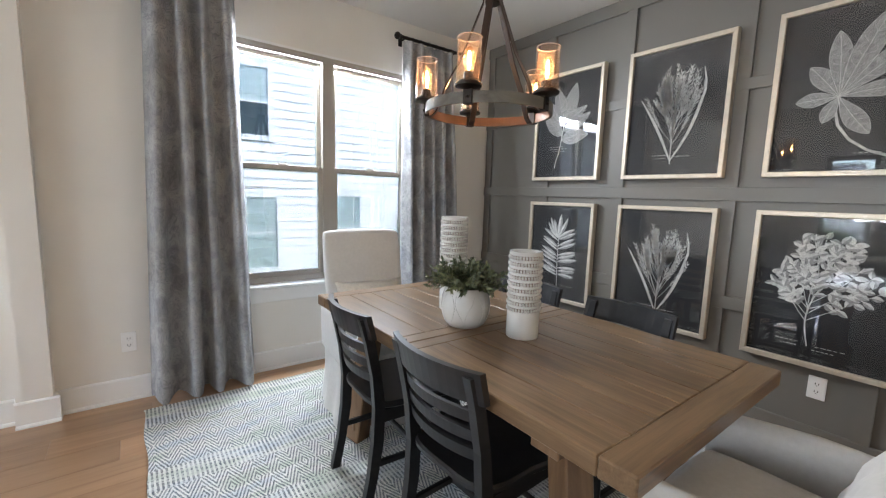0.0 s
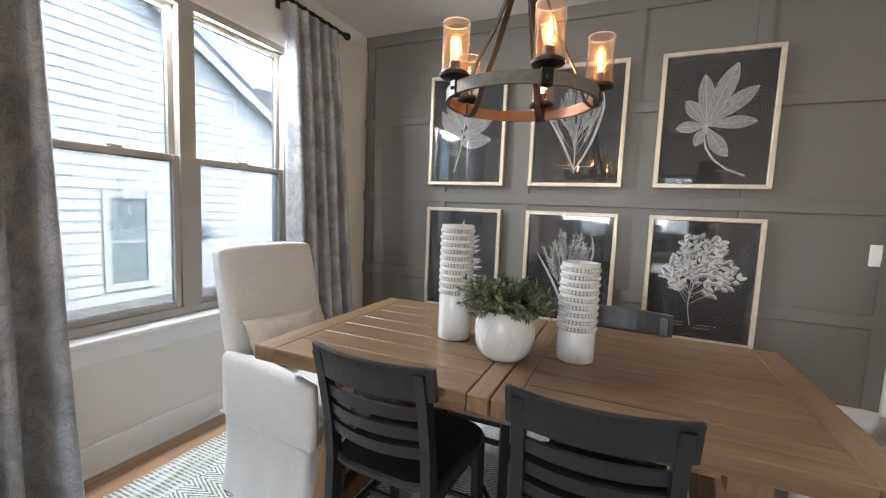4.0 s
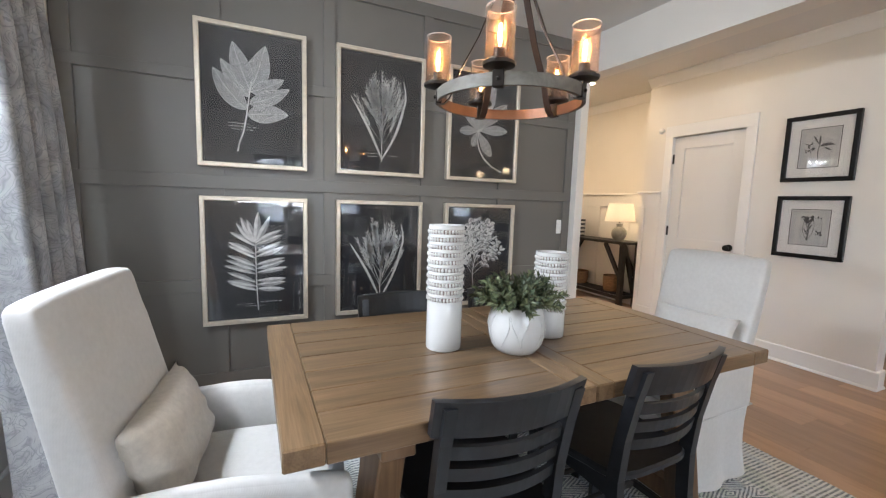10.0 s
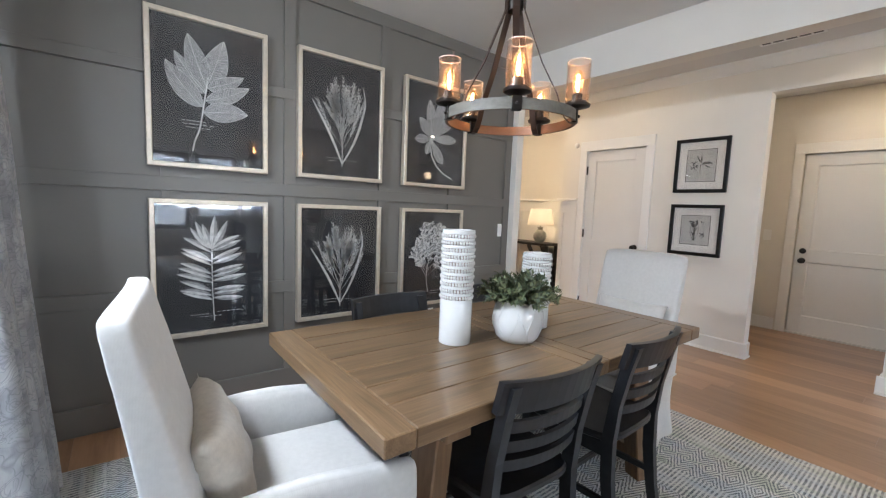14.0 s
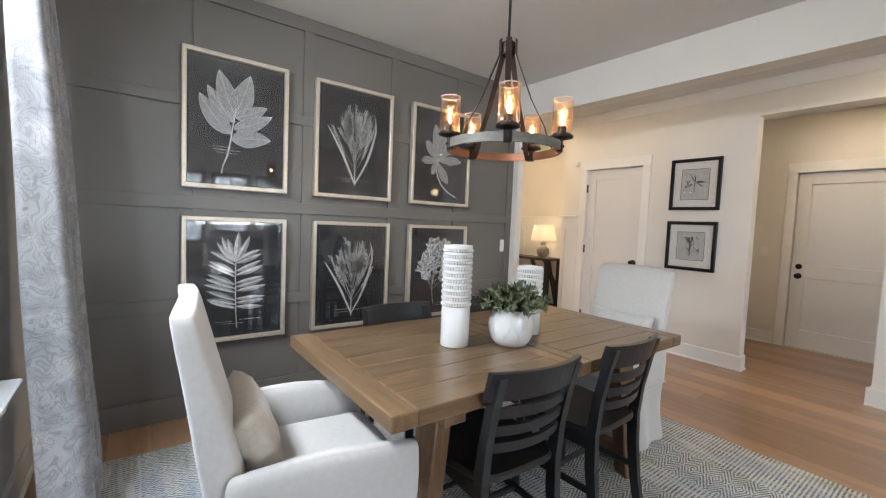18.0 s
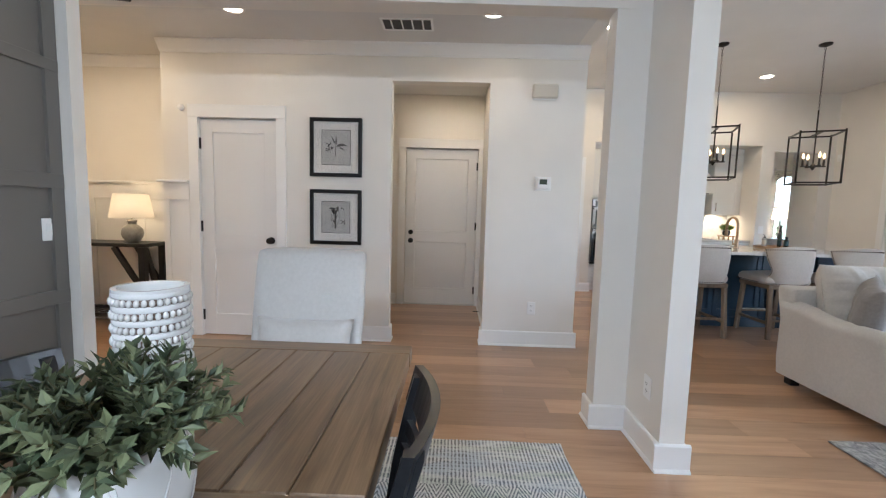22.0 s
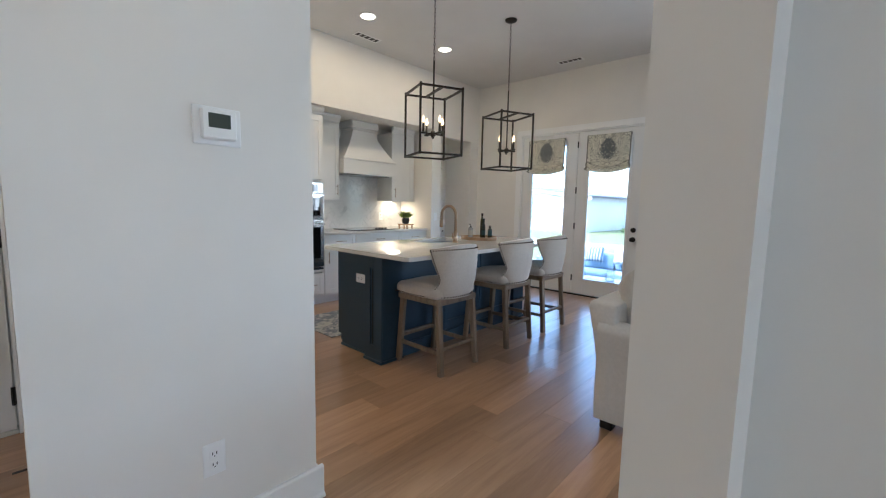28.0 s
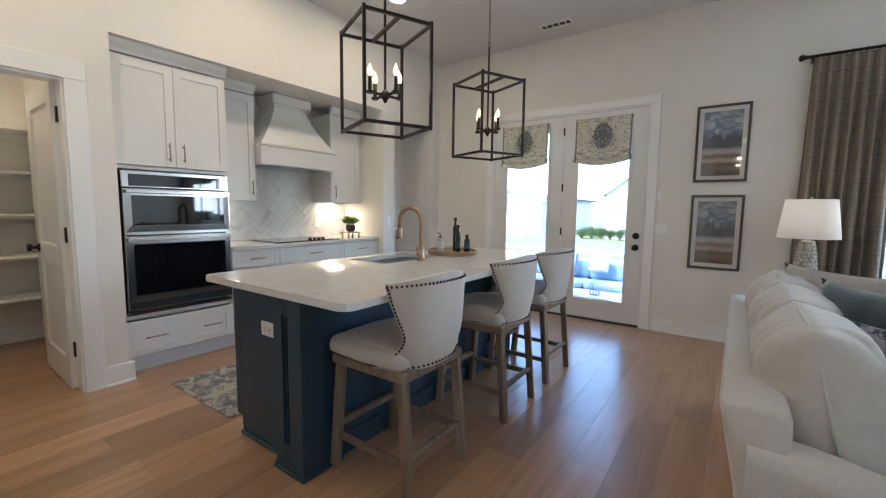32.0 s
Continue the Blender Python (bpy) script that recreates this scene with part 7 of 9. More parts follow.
# ---- great room furniture ----
SOFA = cloth("oyster sofa linen", (0.52, 0.495, 0.455), 420, .95, .06, .3)
GREYP = cloth("grey pillow linen", (0.225, 0.21, 0.20), 420, .95, .1, .25)
GREYL = cloth("pale grey pillow linen", (0.40, 0.385, 0.365), 420, .95, .1, .25)
TEAL = cloth("teal velvet", (0.010, 0.042, 0.062), 300, .6, .25, .9)
FLORAL = material("navy abstract print", lambda nt, bs: nt.links.new(mixc(nt, ramp(nt, tex(nt, coords(nt), 14, 7, .7, 1.0), [(.47, (0, 0, 0)), (.56, (1, 1, 1))]), (.028, .04, .065), (.36, .37, .39)), bs.inputs["Base Color"]), (.2, .2, .25), .9)
KNIT = cloth("cream knit", (.48, .44, .36), 120, .95, .2, .3)


def sofa(at, turn, length, seats, label):
    """A sofa with scooped arms; local x along it, +y to the front, middle of the back edge at the origin."""
    so = thing("sofa", label, "sofa", at, turn, "great room sofas")
    L = length / 2
    D = .96
    part("base", soft(-L + .05, L - .05, .08, D - .05, .07, .32, .004, .03, 8), SOFA, so, smooth=True)
    for x in (-L + .09, L - .09):
        for y in (.10, D - .10):
            part("foot", B(x - .035, x + .035, y - .035, y + .035, 0, .072, .006), BRONZE, so, "dark wooden block foot")

    def back(u, v):
        # loop in y and z, along x; a straight boxed back with an eased top that leans to the rear
        prof = [(.08, .09), (.06, .25), (.020, .5), (-.016, .68), (-.024, .725), (-.016, .742), (.006, .748), (.105, .742), (.128, .734), (.138, .71), (.15, .4), (.15, .09)]
        k = u * len(prof)
        i = int(k) % len(prof)
        t = k - int(k)
        a, b = prof[i], prof[(i + 1) % len(prof)]
        j = round(v * 16)
        e_ = (0, .0035, .010, .022)[min(j, 16 - j)] if min(j, 16 - j) < 4 else v
        x = -L + .006 + (e_ if min(j, 16 - j) >= 4 or j < 8 else 1 - e_) * (2 * L - .012)
        # the boxed ends are eased over
        q = (.016, .007, .002)[min(j, 16 - j)] if min(j, 16 - j) < 3 else 0
        y, z = a[0] + (b[0] - a[0]) * t, a[1] + (b[1] - a[1]) * t
        return (x, y + q * (1 if y < .06 else -1), z - (q if z > .6 else 0))
    me = Mesh().grid(back, 48, 16, loop=True)
    me.f += [tuple(range(48)), tuple(range(16 * 48, 17 * 48))]
    part("back_frame", me, SOFA, so, smooth=70)
    for s in (-1, 1):
        me = Mesh()
        n = 30
        vs, fs = [], []
        for i in range(n + 1):
            t = i / n
            y = .045 + t * (D - .035)
            # the arm sweeps down from the back in an S and turns over at the front
            top = .655 - .058 / (1 + math.exp(-(t - .27) * 14)) + .012 * max(0, t - .4) - (.16 * ((t - .86) / .14) ** 2 if t > .86 else 0)
            w0, w1 = L - .135, L + .004
            r = .062
            ring = [(w1 - .012, .075), (w1, .2), (w1 - .004, top - .12)]
            for q in range(7):
                a = -math.pi * .05 + q / 6 * math.pi * 1.1
                ring.append(((w0 + w1) / 2 + .012 + r * 1.12 * math.cos(a), top - r + r * math.sin(a)))
            ring += [(w0 + .02, top - .14), (w0 + .02, .075)]
            vs += [(s * x, y, z) for x, z in ring]
        k = 12
        for i in range(n):
            fs += [(i * k + j, i * k + (j + 1) % k, (i + 1) * k + (j + 1) % k, (i + 1) * k + j) for j in range(k)]
        fs += [tuple(range(k)), tuple(n * k + j for j in range(k))]
        part("arm", me.add(vs, fs), SOFA, so, smooth=45)
        pts = []
        for i in range(n + 1):
            t = i / n
            top = .655 - .058 / (1 + math.exp(-(t - .27) * 14)) + .012 * max(0, t - .4) - (.16 * ((t - .86) / .14) ** 2 if t > .86 else 0)
            pts.append((s * (L + .002), .045 + t * (D - .035), top - .085))
        part("piping", Mesh().tube(pts, .0045, 6), SOFA, so, smooth=True)
    w = (2 * L - .28) / seats
    for i in range(seats):
        x0 = -L + .14 + i * w
        part("seat_cushion", soft(x0 + .004, x0 + w - .004, .22, D - .005, .30, .475, .018, .05, 12, i * 3), SOFA, so, smooth=True)
        # loose pillow back with a seam over its middle
        cw, cm = w + .015, x0 + w / 2
        bc = pillow(cw, .50, .31, 36, i * 5 + 1, .012, .045)
        tilt = Matrix.Translation((cm, .285, .445)) @ Matrix.Rotation(radians(13), 4, "X")
        bc.v = [tuple(tilt @ Vector(p)) for p in bc.v]
        part("back_cushion", bc, SOFA, so, smooth=True)
        rim = [(-cw / 2 + .006, 0, .03), (-cw / 2 + .004, 0, .25), (-cw / 2 + .012, 0, .478), (-cw * .25, 0, .492), (0, 0, .494), (cw * .25, 0, .492), (cw / 2 - .012, 0, .478), (cw / 2 - .004, 0, .25), (cw / 2 - .006, 0, .03)]
        part("cushion_piping", Mesh().tube([tilt @ Vector(p) for p in rim], .0055, 6), SOFA, so, smooth=True)
    return so


sofa((-2.745, -1.318, 0), 0, 1.81, 3, "oyster linen three-seat sofa with scooped arms")
sofa((-5.06, .60, 0), -90, 1.72, 2, "oyster linen loveseat beneath the windows")


def lean(name, mat, w_, h, d_, at, turn, tip, label, seed):
    return cushion(name, mat, w_, h, d_, Matrix.Translation(at) @ Matrix.Rotation(radians(turn), 4, "Z") @ Matrix.Rotation(radians(tip), 4, "X"), label, seed, "sofa pillows")


cushion("throw_pillow", GREYP, .43, .405, .16, Matrix.Translation((-2.03, -.855, .467)) @ Matrix.Rotation(radians(52), 4, "Z") @ Matrix.Rotation(radians(-8), 4, "X") @ Matrix.Rotation(radians(9), 4, "Y"), "large grey linen throw pillow with piped edge", 1, "sofa pillows")
lean("throw_pillow", TEAL, .50, .50, .15, (-2.80, -.80, .480), 30, 12, "dark teal velvet throw pillow", 2)
lean("throw_pillow", FLORAL, .42, .42, .13, (-2.50, -.84, .478), 26, 14, "navy abstract print throw pillow", 3)
lean("throw_pillow", GREYL, .54, .52, .16, (-3.28, -.86, .475), 38, 12, "pale grey linen throw pillow against the arm", 4)
lean("throw_pillow", GREYP, .48, .46, .16, (-4.72, .05, .475), -70, 18, "grey linen throw pillow on the loveseat", 5)
lean("throw_pillow", FLORAL, .50, .42, .15, (-4.64, .36, .475), -84, 24, "navy abstract print pillow on the loveseat", 6)
lean("throw_pillow", KNIT, .48, .46, .16, (-4.75, .80, .475), -95, 18, "cream knit throw pillow on the loveseat", 8)

et = thing("end_table", "dark wooden end table between the sofas", "table", (-4.86, -.87, 0))
DARKW = woodgrain("dark brown wood", (.02, .014, .01), (.04, .028, .02), (.065, .045, .03), 0, .4)
part("top", B(-.25, .25, -.25, .25, .535, .56, .004), DARKW, et)
for a in (-1, 1):
    for b in (-1, 1):
        part("leg", B(a * .22 - .02, a * .22 + .02, b * .22 - .02, b * .22 + .02, 0, .535, .003), DARKW, et)
part("shelf", B(-.2, .2, -.2, .2, .15, .17, .003), DARKW, et)


def translucent(name, base):
    mat = bpy.data.materials.new(name)
    mat.use_nodes = True
    nt = mat.node_tree
    nt.nodes.remove(nt.nodes["Principled BSDF"])
    df = node(nt, "ShaderNodeBsdfDiffuse", Color=(*base, 1))
    tl = node(nt, "ShaderNodeBsdfTranslucent", Color=(*base, 1))
    mx = node(nt, "ShaderNodeMixShader", Fac=.45)
    n = tex(nt, coords(nt), 260, 2)
    bp = node(nt, "ShaderNodeBump", Strength=.2, Distance=.002)
    nt.links.new(n, bp.inputs["Height"])
    for q in (df, tl):
        nt.links.new(bp.outputs[0], q.inputs["Normal"])
    nt.links.new(df.outputs[0], mx.inputs[1])
    nt.links.new(tl.outputs[0], mx.inputs[2])
    nt.links.new(mx.outputs[0], nt.nodes["Material Output"].inputs[0])
    return mat


LINEN = translucent("lamp shade linen", (.82, .80, .76))
tl = thing("table_lamp", "pale textured ceramic lamp with a white drum shade", "lamp", (-4.86, -.87, .5605))
GLAZE = material("sage grey ceramic", lambda nt, bs: (nt.links.new(ramp(nt, tex(nt, coords(nt), 30, 4), [(.3, (.30, .29, .24)), (.7, (.46, .44, .38))]), bs.inputs["Base Color"])), (.4, .38, .33), .35)
prof = [(.05, 0), (.062, .01), (.074, .06), (.080, .15), (.074, .25), (.062, .36), (.049, .45), (.047, .466), (.03, .473), (.012, .478), (.012, .50)]
body = Mesh().lathe(prof, 28)
part("body", body, GLAZE, tl, smooth=40)
sc = Mesh()
for k_ in range(15):
    z = .025 + k_ * .029
    r = np.interp(z, [p[1] for p in prof], [p[0] for p in prof])
    for i in range(14):
        a = (i + .5 * (k_ % 2)) / 14 * 2 * math.pi
        c_, s_ = math.cos(a), math.sin(a)
        sc.add([((r + .009) * c_, (r + .009) * s_, z), (r * math.cos(a + .2), r * math.sin(a + .2), z), (r * math.cos(a - .2), r * math.sin(a - .2), z), (r * c_, r * s_, z + .017), (r * c_, r * s_, z - .017)], [(0, 1, 3), (0, 3, 2), (0, 2, 4), (0, 4, 1)])
part("scales", sc, GLAZE, tl, "raised scale pattern")
part("shade", Mesh().lathe([(.198, .492), (.160, .797)], 40, (0, 0, 0), None, False), LINEN, tl, "white linen drum shade", True)
part("harp", Mesh().tube([(0, 0, .495), (.05, 0, .58), (.05, 0, .74), (0, 0, .797), (-.05, 0, .74), (-.05, 0, .58), (0, 0, .495)], .002, 6), NICKEL, tl)
part("finial", Mesh().lathe([(.004, .797), (.012, .807), (.008, .817), (0, .822)], 12), NICKEL, tl)
lamp("table_lamp_light", "POINT", (-4.86, -.87, 1.22), .045, (1.0, .78, .55), .05)

# plaid curtain
def plaid(nt, bs):
    tc = nt.nodes.new("ShaderNodeTexCoord")
    sep = nt.nodes.new("ShaderNodeSeparateXYZ")
    nt.links.new(tc.outputs["Object"], sep.inputs[0])
    lz = calc(nt, "LESS_THAN", calc(nt, "FRACT", calc(nt, "DIVIDE", sep.outputs[2], .113)), .10)
    lz2 = calc(nt, "LESS_THAN", calc(nt, "FRACT", calc(nt, "DIVIDE", calc(nt, "ADD", sep.outputs[2], .012), .113)), .075)
    lx = calc(nt, "LESS_THAN", calc(nt, "FRACT", calc(nt, "DIVIDE", sep.outputs[0], .085)), .06)
    wv = tex(nt, coords(nt), 300, 2)
    base = ramp(nt, wv, [(.3, (.19, .157, .122)), (.7, (.295, .25, .20))])
    c_ = mixc(nt, calc(nt, "MULTIPLY", calc(nt, "MAXIMUM", lz, lx), .22), base, (.36, .33, .28))
    nt.links.new(mixc(nt, calc(nt, "MULTIPLY", lz2, .38), c_, (.09, .075, .062)), bs.inputs["Base Color"])
    bump(nt, bs, wv, .2, .002)


PLAID = material("taupe plaid linen", plaid, (.2, .18, .16), .9)
curtain("curtain", PLAID, Matrix.Translation((-5.15, -.66, .03)) @ Matrix.Rotation(radians(90), 4, "Z"), .50, 2.49, 7, .13, "taupe plaid pinch-pleat curtain beside the window", "great room curtains", 5)
rod("curtain_rod", Matrix.Translation((-5.17, -.635, 2.54)) @ Matrix.Rotation(radians(90), 4, "Z"), .64, "short black curtain rod with ball finials", IRON)


# two landscape prints
def landscape(nt, bs):
    tc = nt.nodes.new("ShaderNodeTexCoord")
    mp = nt.nodes.new("ShaderNodeMapping")
    mp.inputs["Scale"].default_value = (3.0, 1.0, 3.0)
    nt.links.new(tc.outputs["Object"], mp.inputs[0])
    sep = nt.nodes.new("ShaderNodeSeparateXYZ")
    nt.links.new(tc.outputs["Object"], sep.inputs[0])
    m2 = nt.nodes.new("ShaderNodeMapping")
    m2.inputs["Scale"].default_value = (5.0, 1.1, 1)
    nt.links.new(tc.outputs["Object"], m2.inputs[0])
    streak = tex(nt, m2.outputs[0], 9, 6, .65, .6)
    trees = tex(nt, coords(nt, (7.0, .9, 1)), 5, 4, .7, .3)
    cloud = tex(nt, coords(nt, (1.0, 1.8, 1)), 9, 5, .6, .8)
    h_ = calc(nt, "MULTIPLY_ADD", sep.outputs[1], 1.75, .5)
    band = calc(nt, "ADD", h_, calc(nt, "MULTIPLY_ADD", streak, .16, -.08))
    ground = ramp(nt, band, [(.02, (.12, .09, .07)), (.10, (.20, .14, .10)), (.16, (.10, .075, .07)), (.22, (.50, .40, .31)), (.30, (.16, .13, .13)), (.36, (.50, .46, .44)), (.45, (.20, .21, .25))])
    skyc = mixc(nt, ramp(nt, cloud, [(.42, (0, 0, 0)), (.60, (1, 1, 1))]), (.12, .18, .27), (.44, .46, .48))
    wood = ramp(nt, streak, [(.35, (.035, .04, .055)), (.65, (.13, .14, .17))])
    top = calc(nt, "MULTIPLY_ADD", trees, .62, .32)
    col = mixc(nt, calc(nt, "MULTIPLY", calc(nt, "LESS_THAN", h_, top), .9), skyc, wood)
    nt.links.new(mixc(nt, calc(nt, "LESS_THAN", band, .43), col, ground), bs.inputs["Base Color"])


LAND = material("misty landscape print", landscape, (.25, .28, .33), .7)
FRW = woodgrain("brown grey frame wood", (.05, .04, .032), (.09, .07, .055), (.13, .10, .08), 0, .5)
MATB = material("off-white mat board", None, (.78, .77, .74), .9)


def framed(m, w_, h, f, mat_w, frame_mat, art, label, group, d_=.03, lip=None):
    pic = thing("framed_picture", label, "picture", group=group)
    pic.matrix_basis = m
    for a in ((-w_ / 2, w_ / 2, h / 2 - f, h / 2), (-w_ / 2, w_ / 2, -h / 2, -h / 2 + f), (-w_ / 2, -w_ / 2 + f, -h / 2 + f, h / 2 - f), (w_ / 2 - f, w_ / 2, -h / 2 + f, h / 2 - f)):
        part("frame_bar", B(*a, 0, d_, .003), frame_mat, pic)
    part("mat_board", B(-w_ / 2 + f, w_ / 2 - f, -h / 2 + f, h / 2 - f, .002, .012), MATB, pic, "off-white mat board")
    aw, ah = w_ / 2 - f - mat_w, h / 2 - f - mat_w
    pr_ = part("print", B(-aw, aw, -ah, ah, .0122, .0130), art, pic)
    g = part("glass", B(-w_ / 2 + f, w_ / 2 - f, -h / 2 + f, h / 2 - f, .018, .020), ARTGLASS, pic)
    g.visible_shadow = False
    return pic, pr_, aw, ah


for z in (1.893, 1.055):
    framed(Matrix.Translation((X_W, -1.502, z)) @ ON_W, .425, .715, .022, .036, FRW, LAND, "brown-framed misty lake landscape print with white mat", "landscape prints")
wall_plate(Matrix.Translation((X_W, -1.97, 1.065)) @ ON_W @ Matrix.Scale(1.6, 4, (1, 0, 0)), "toggle", "white double light switch by the french doors")
wall_plate(Matrix.Translation((X_W, -2.0, 1.40)) @ ON_W @ Matrix.Scale(.6, 4), "rocker", "small white sensor plate by the french doors")
sn = thing("motion_sensor", "small white sensor box on the corner wall", "sensor", (X_W + .001, -4.70, 2.22))
part("case", B(0, .04, -.03, .03, -.05, .05, .008), PLASTIC, sn)
LRUG = material("woven grey rug", lambda nt, bs: (nt.links.new(ramp(nt, calc(nt, "FRACT", calc(nt, "MULTIPLY_ADD", tex(nt, coords(nt), 60, 2), .5, calc(nt, "MULTIPLY", tex(nt, coords(nt, (1, .1, 1)), 90, 2), 6))), [(.3, (.10, .10, .11)), (.6, (.5, .49, .46))]), bs.inputs["Base Color"]), bump(nt, bs, tex(nt, coords(nt), 200, 2), .6, .006)), (.35, .35, .34), .95)
lr = thing("great_room_rug", "grey and cream textured wool rug in the great room", "rug")
part("weave", B(-4.55, -1.47, -.40, 2.3, .0005, .011, .004), LRUG, lr)


# ceiling registers and can lights
def register(at, sx, sy, label="white ceiling air register with dark slots"):
    r_ = thing("ceiling_register", label, "vent", at)
    part("frame", Mesh().box(-sx / 2, sx / 2, -sy / 2, -sy / 2 + .018, -.006, 0).box(-sx / 2, sx / 2, sy / 2 - .018, sy / 2, -.006, 0).box(-sx / 2, -sx / 2 + .018, -sy / 2 + .018, sy / 2 - .018, -.006, 0).box(sx / 2 - .018, sx / 2, -sy / 2 + .018, sy / 2 - .018, -.006, 0), PLASTIC, r_)
    # flat black sheet that stands in for the shade between the bars
    part("duct", B(-sx / 2 + .018, sx / 2 - .018, -sy / 2 + .018, sy / 2 - .018, -.002, -.0005), BRONZE, r_)
    n = 5
    for i in range(1, n):
        if sx > sy:
            x = -sx / 2 + sx * i / n
            part("bar", B(x - .006, x + .006, -sy / 2 + .018, sy / 2 - .018, -.006, -.0025), PLASTIC, r_)
        else:
            y = -sy / 2 + sy * i / n
            part("bar", B(-sx / 2 + .018, sx / 2 - .018, y - .005, y + .005, -.006, -.0025), PLASTIC, r_)
    return r_


register((1.09, -1.515, CEIL_H), .41, .21)
register((-4.90, -3.03, CEIL_G), .12, .34)
register((-2.70, -4.51, CEIL_G), .34, .12)
CAN = glow("can light lens", (1.0, 0.82, 0.58), 1.2)


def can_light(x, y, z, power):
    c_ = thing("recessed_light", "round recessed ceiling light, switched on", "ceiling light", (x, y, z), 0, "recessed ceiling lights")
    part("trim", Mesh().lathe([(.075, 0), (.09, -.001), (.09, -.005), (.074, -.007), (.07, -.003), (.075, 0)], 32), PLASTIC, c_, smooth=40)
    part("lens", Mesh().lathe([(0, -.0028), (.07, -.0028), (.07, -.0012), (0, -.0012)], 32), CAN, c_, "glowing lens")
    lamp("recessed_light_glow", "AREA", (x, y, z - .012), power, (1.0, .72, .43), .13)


for x, y, p in ((-.90, -2.62, .22), (-2.37, -4.06, .30), (-3.56, -4.06, .30), (-.9, -4.06, .26)):
    can_light(x, y, CEIL_G, p)
# the last one, at x 5.9, is an added unseen light for the foyer
for x, y, p in ((.43, -1.30, .07), (2.37, -1.29, .06), (3.83, -1.42, .38), (5.9, -1.42, .9)):
    can_light(x, y, CEIL_H, p)
can_light(.80, -2.81, CEIL_H, .2)
# added unseen light, to brighten the wall behind the stairs
can_light(5.3, -3.0, 5.5, 3.0)
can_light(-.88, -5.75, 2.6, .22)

# ---- hall, foyer and mud room ----
def sketch(seed):
    me = Mesh()
    r_ = random.Random(seed)
    if seed == 1:
        # one long stem with narrow leaves, and a spike of small flowers beside it
        stroke(me, arc(Vector((.0, -.085)), Vector((.0, .02)), .06, 8), .006)
        for p, ang, ln, wd, bend in (((.0, .02), 88, .085, .013, .1), ((-.004, .03), 122, .085, .011, -.1), ((.004, .01), 28, .10, .024, -1.0), ((.03, .005), -35, .06, .012, .2)):
            flat_leaf(me, None, Vector(p), radians(ang), ln, wd, bend, 9)
        stroke(me, arc(Vector((-.05, -.045)), Vector((-.062, .03)), .05, 6), .003)
        for k_ in range(14):
            p = Vector((-.060 + r_.uniform(-.02, .02), -.035 + k_ * .0052))
            flat_leaf(me, None, p, radians(r_.uniform(10, 170)), .022, .011, r_.uniform(-.5, .5), 5)
    else:
        # a loose bunch of round blooms, and a small sprig apart from it
        for k_ in range(7):
            q = Vector((-.03 + r_.uniform(-.028, .05), .02 + r_.uniform(-.03, .075)))
            stroke(me, arc(Vector((-.005, -.105)), q, r_.uniform(-.15, .15), 8), .0035)
            for j in range(5 if k_ < 5 else 3):
                flat_leaf(me, None, q + Vector((r_.uniform(-.004, .004), -.006)), j * 1.25 + r_.random(), .017, .014, 0, 5)
        for k_ in range(4):
            flat_leaf(me, None, Vector((-.01, -.06 + k_ * .02)), radians(90 + r_.uniform(-40, 40)), .06, .010, r_.uniform(-.5, .5), 7)
        stroke(me, arc(Vector((.062, -.085)), Vector((.075, .065)), -.1, 8), .002)
        for k_ in range(4):
            for j in range(4):
                flat_leaf(me, None, Vector((.062 + r_.uniform(-.014, .02), -.055 + k_ * .012 + (.10 if k_ == 3 else 0))), j * 1.5 + r_.random(), .013, .010, 0, 5)
    return me


PAPER = material("pale grey print paper", lambda nt, bs: nt.links.new(ramp(nt, tex(nt, coords(nt), 12, 4), [(.3, (.47, .465, .455)), (.7, (.54, .535, .52))]), bs.inputs["Base Color"]), (.44, .43, .41), .9)
INK = material("grey ink drawing", lambda nt, bs: nt.links.new(ramp(nt, tex(nt, coords(nt), 40, 3), [(.3, (.06, .06, .065)), (.7, (.17, .165, .16))]), bs.inputs["Base Color"]), (.1, .1, .1), .9)
for i, (z0, z1) in enumerate(((1.525, 2.050), (.905, 1.408))):
    pic, pr_, aw, ah = framed(Matrix.Translation((1.765, Y_S, (z0 + z1) / 2)) @ ON_S, .475, z1 - z0, .033, .072, BRONZE, PAPER, "black-framed botanical flower sketch with a cream mat", "hall flower sketches")
    part("drawing", sketch(i + 1), INK, pr_, "grey flower drawing", m=Matrix.Translation((0, 0, .0133)))
    bd = Mesh()
    for a in ((-aw, aw, ah - .004, ah), (-aw, aw, -ah, -ah + .004), (-aw, -aw + .004, -ah + .004, ah - .004), (aw - .004, aw, -ah + .004, ah - .004)):
        bd.box(*a, .0131, .0134)
    part("border_line", bd, BRONZE, pr_, "thin black border line")
th = thing("thermostat", "white wall thermostat with a grey-green screen", "thermostat")
th.matrix_basis = Matrix.Translation((-.118, Y_S, 1.512)) @ ON_S
part("back_plate", B(-.075, .075, -.062, .062, 0, .006, .003), PLASTIC, th)
bd = part("body", B(-.055, .055, -.045, .052, .006, .028, .006), PLASTIC, th)
part("screen", B(-.034, .034, -.008, .038, .0282, .029), material("lcd screen", None, (.05, .062, .05), .25), bd, "grey-green display")
part("button_bar", B(-.03, .03, -.034, -.024, .0282, .029), TRIM, bd)
db = thing("door_chime", "cream plastic door chime box high on the wall", "door chime")
db.matrix_basis = Matrix.Translation((-.097, Y_S, 2.318)) @ ON_S
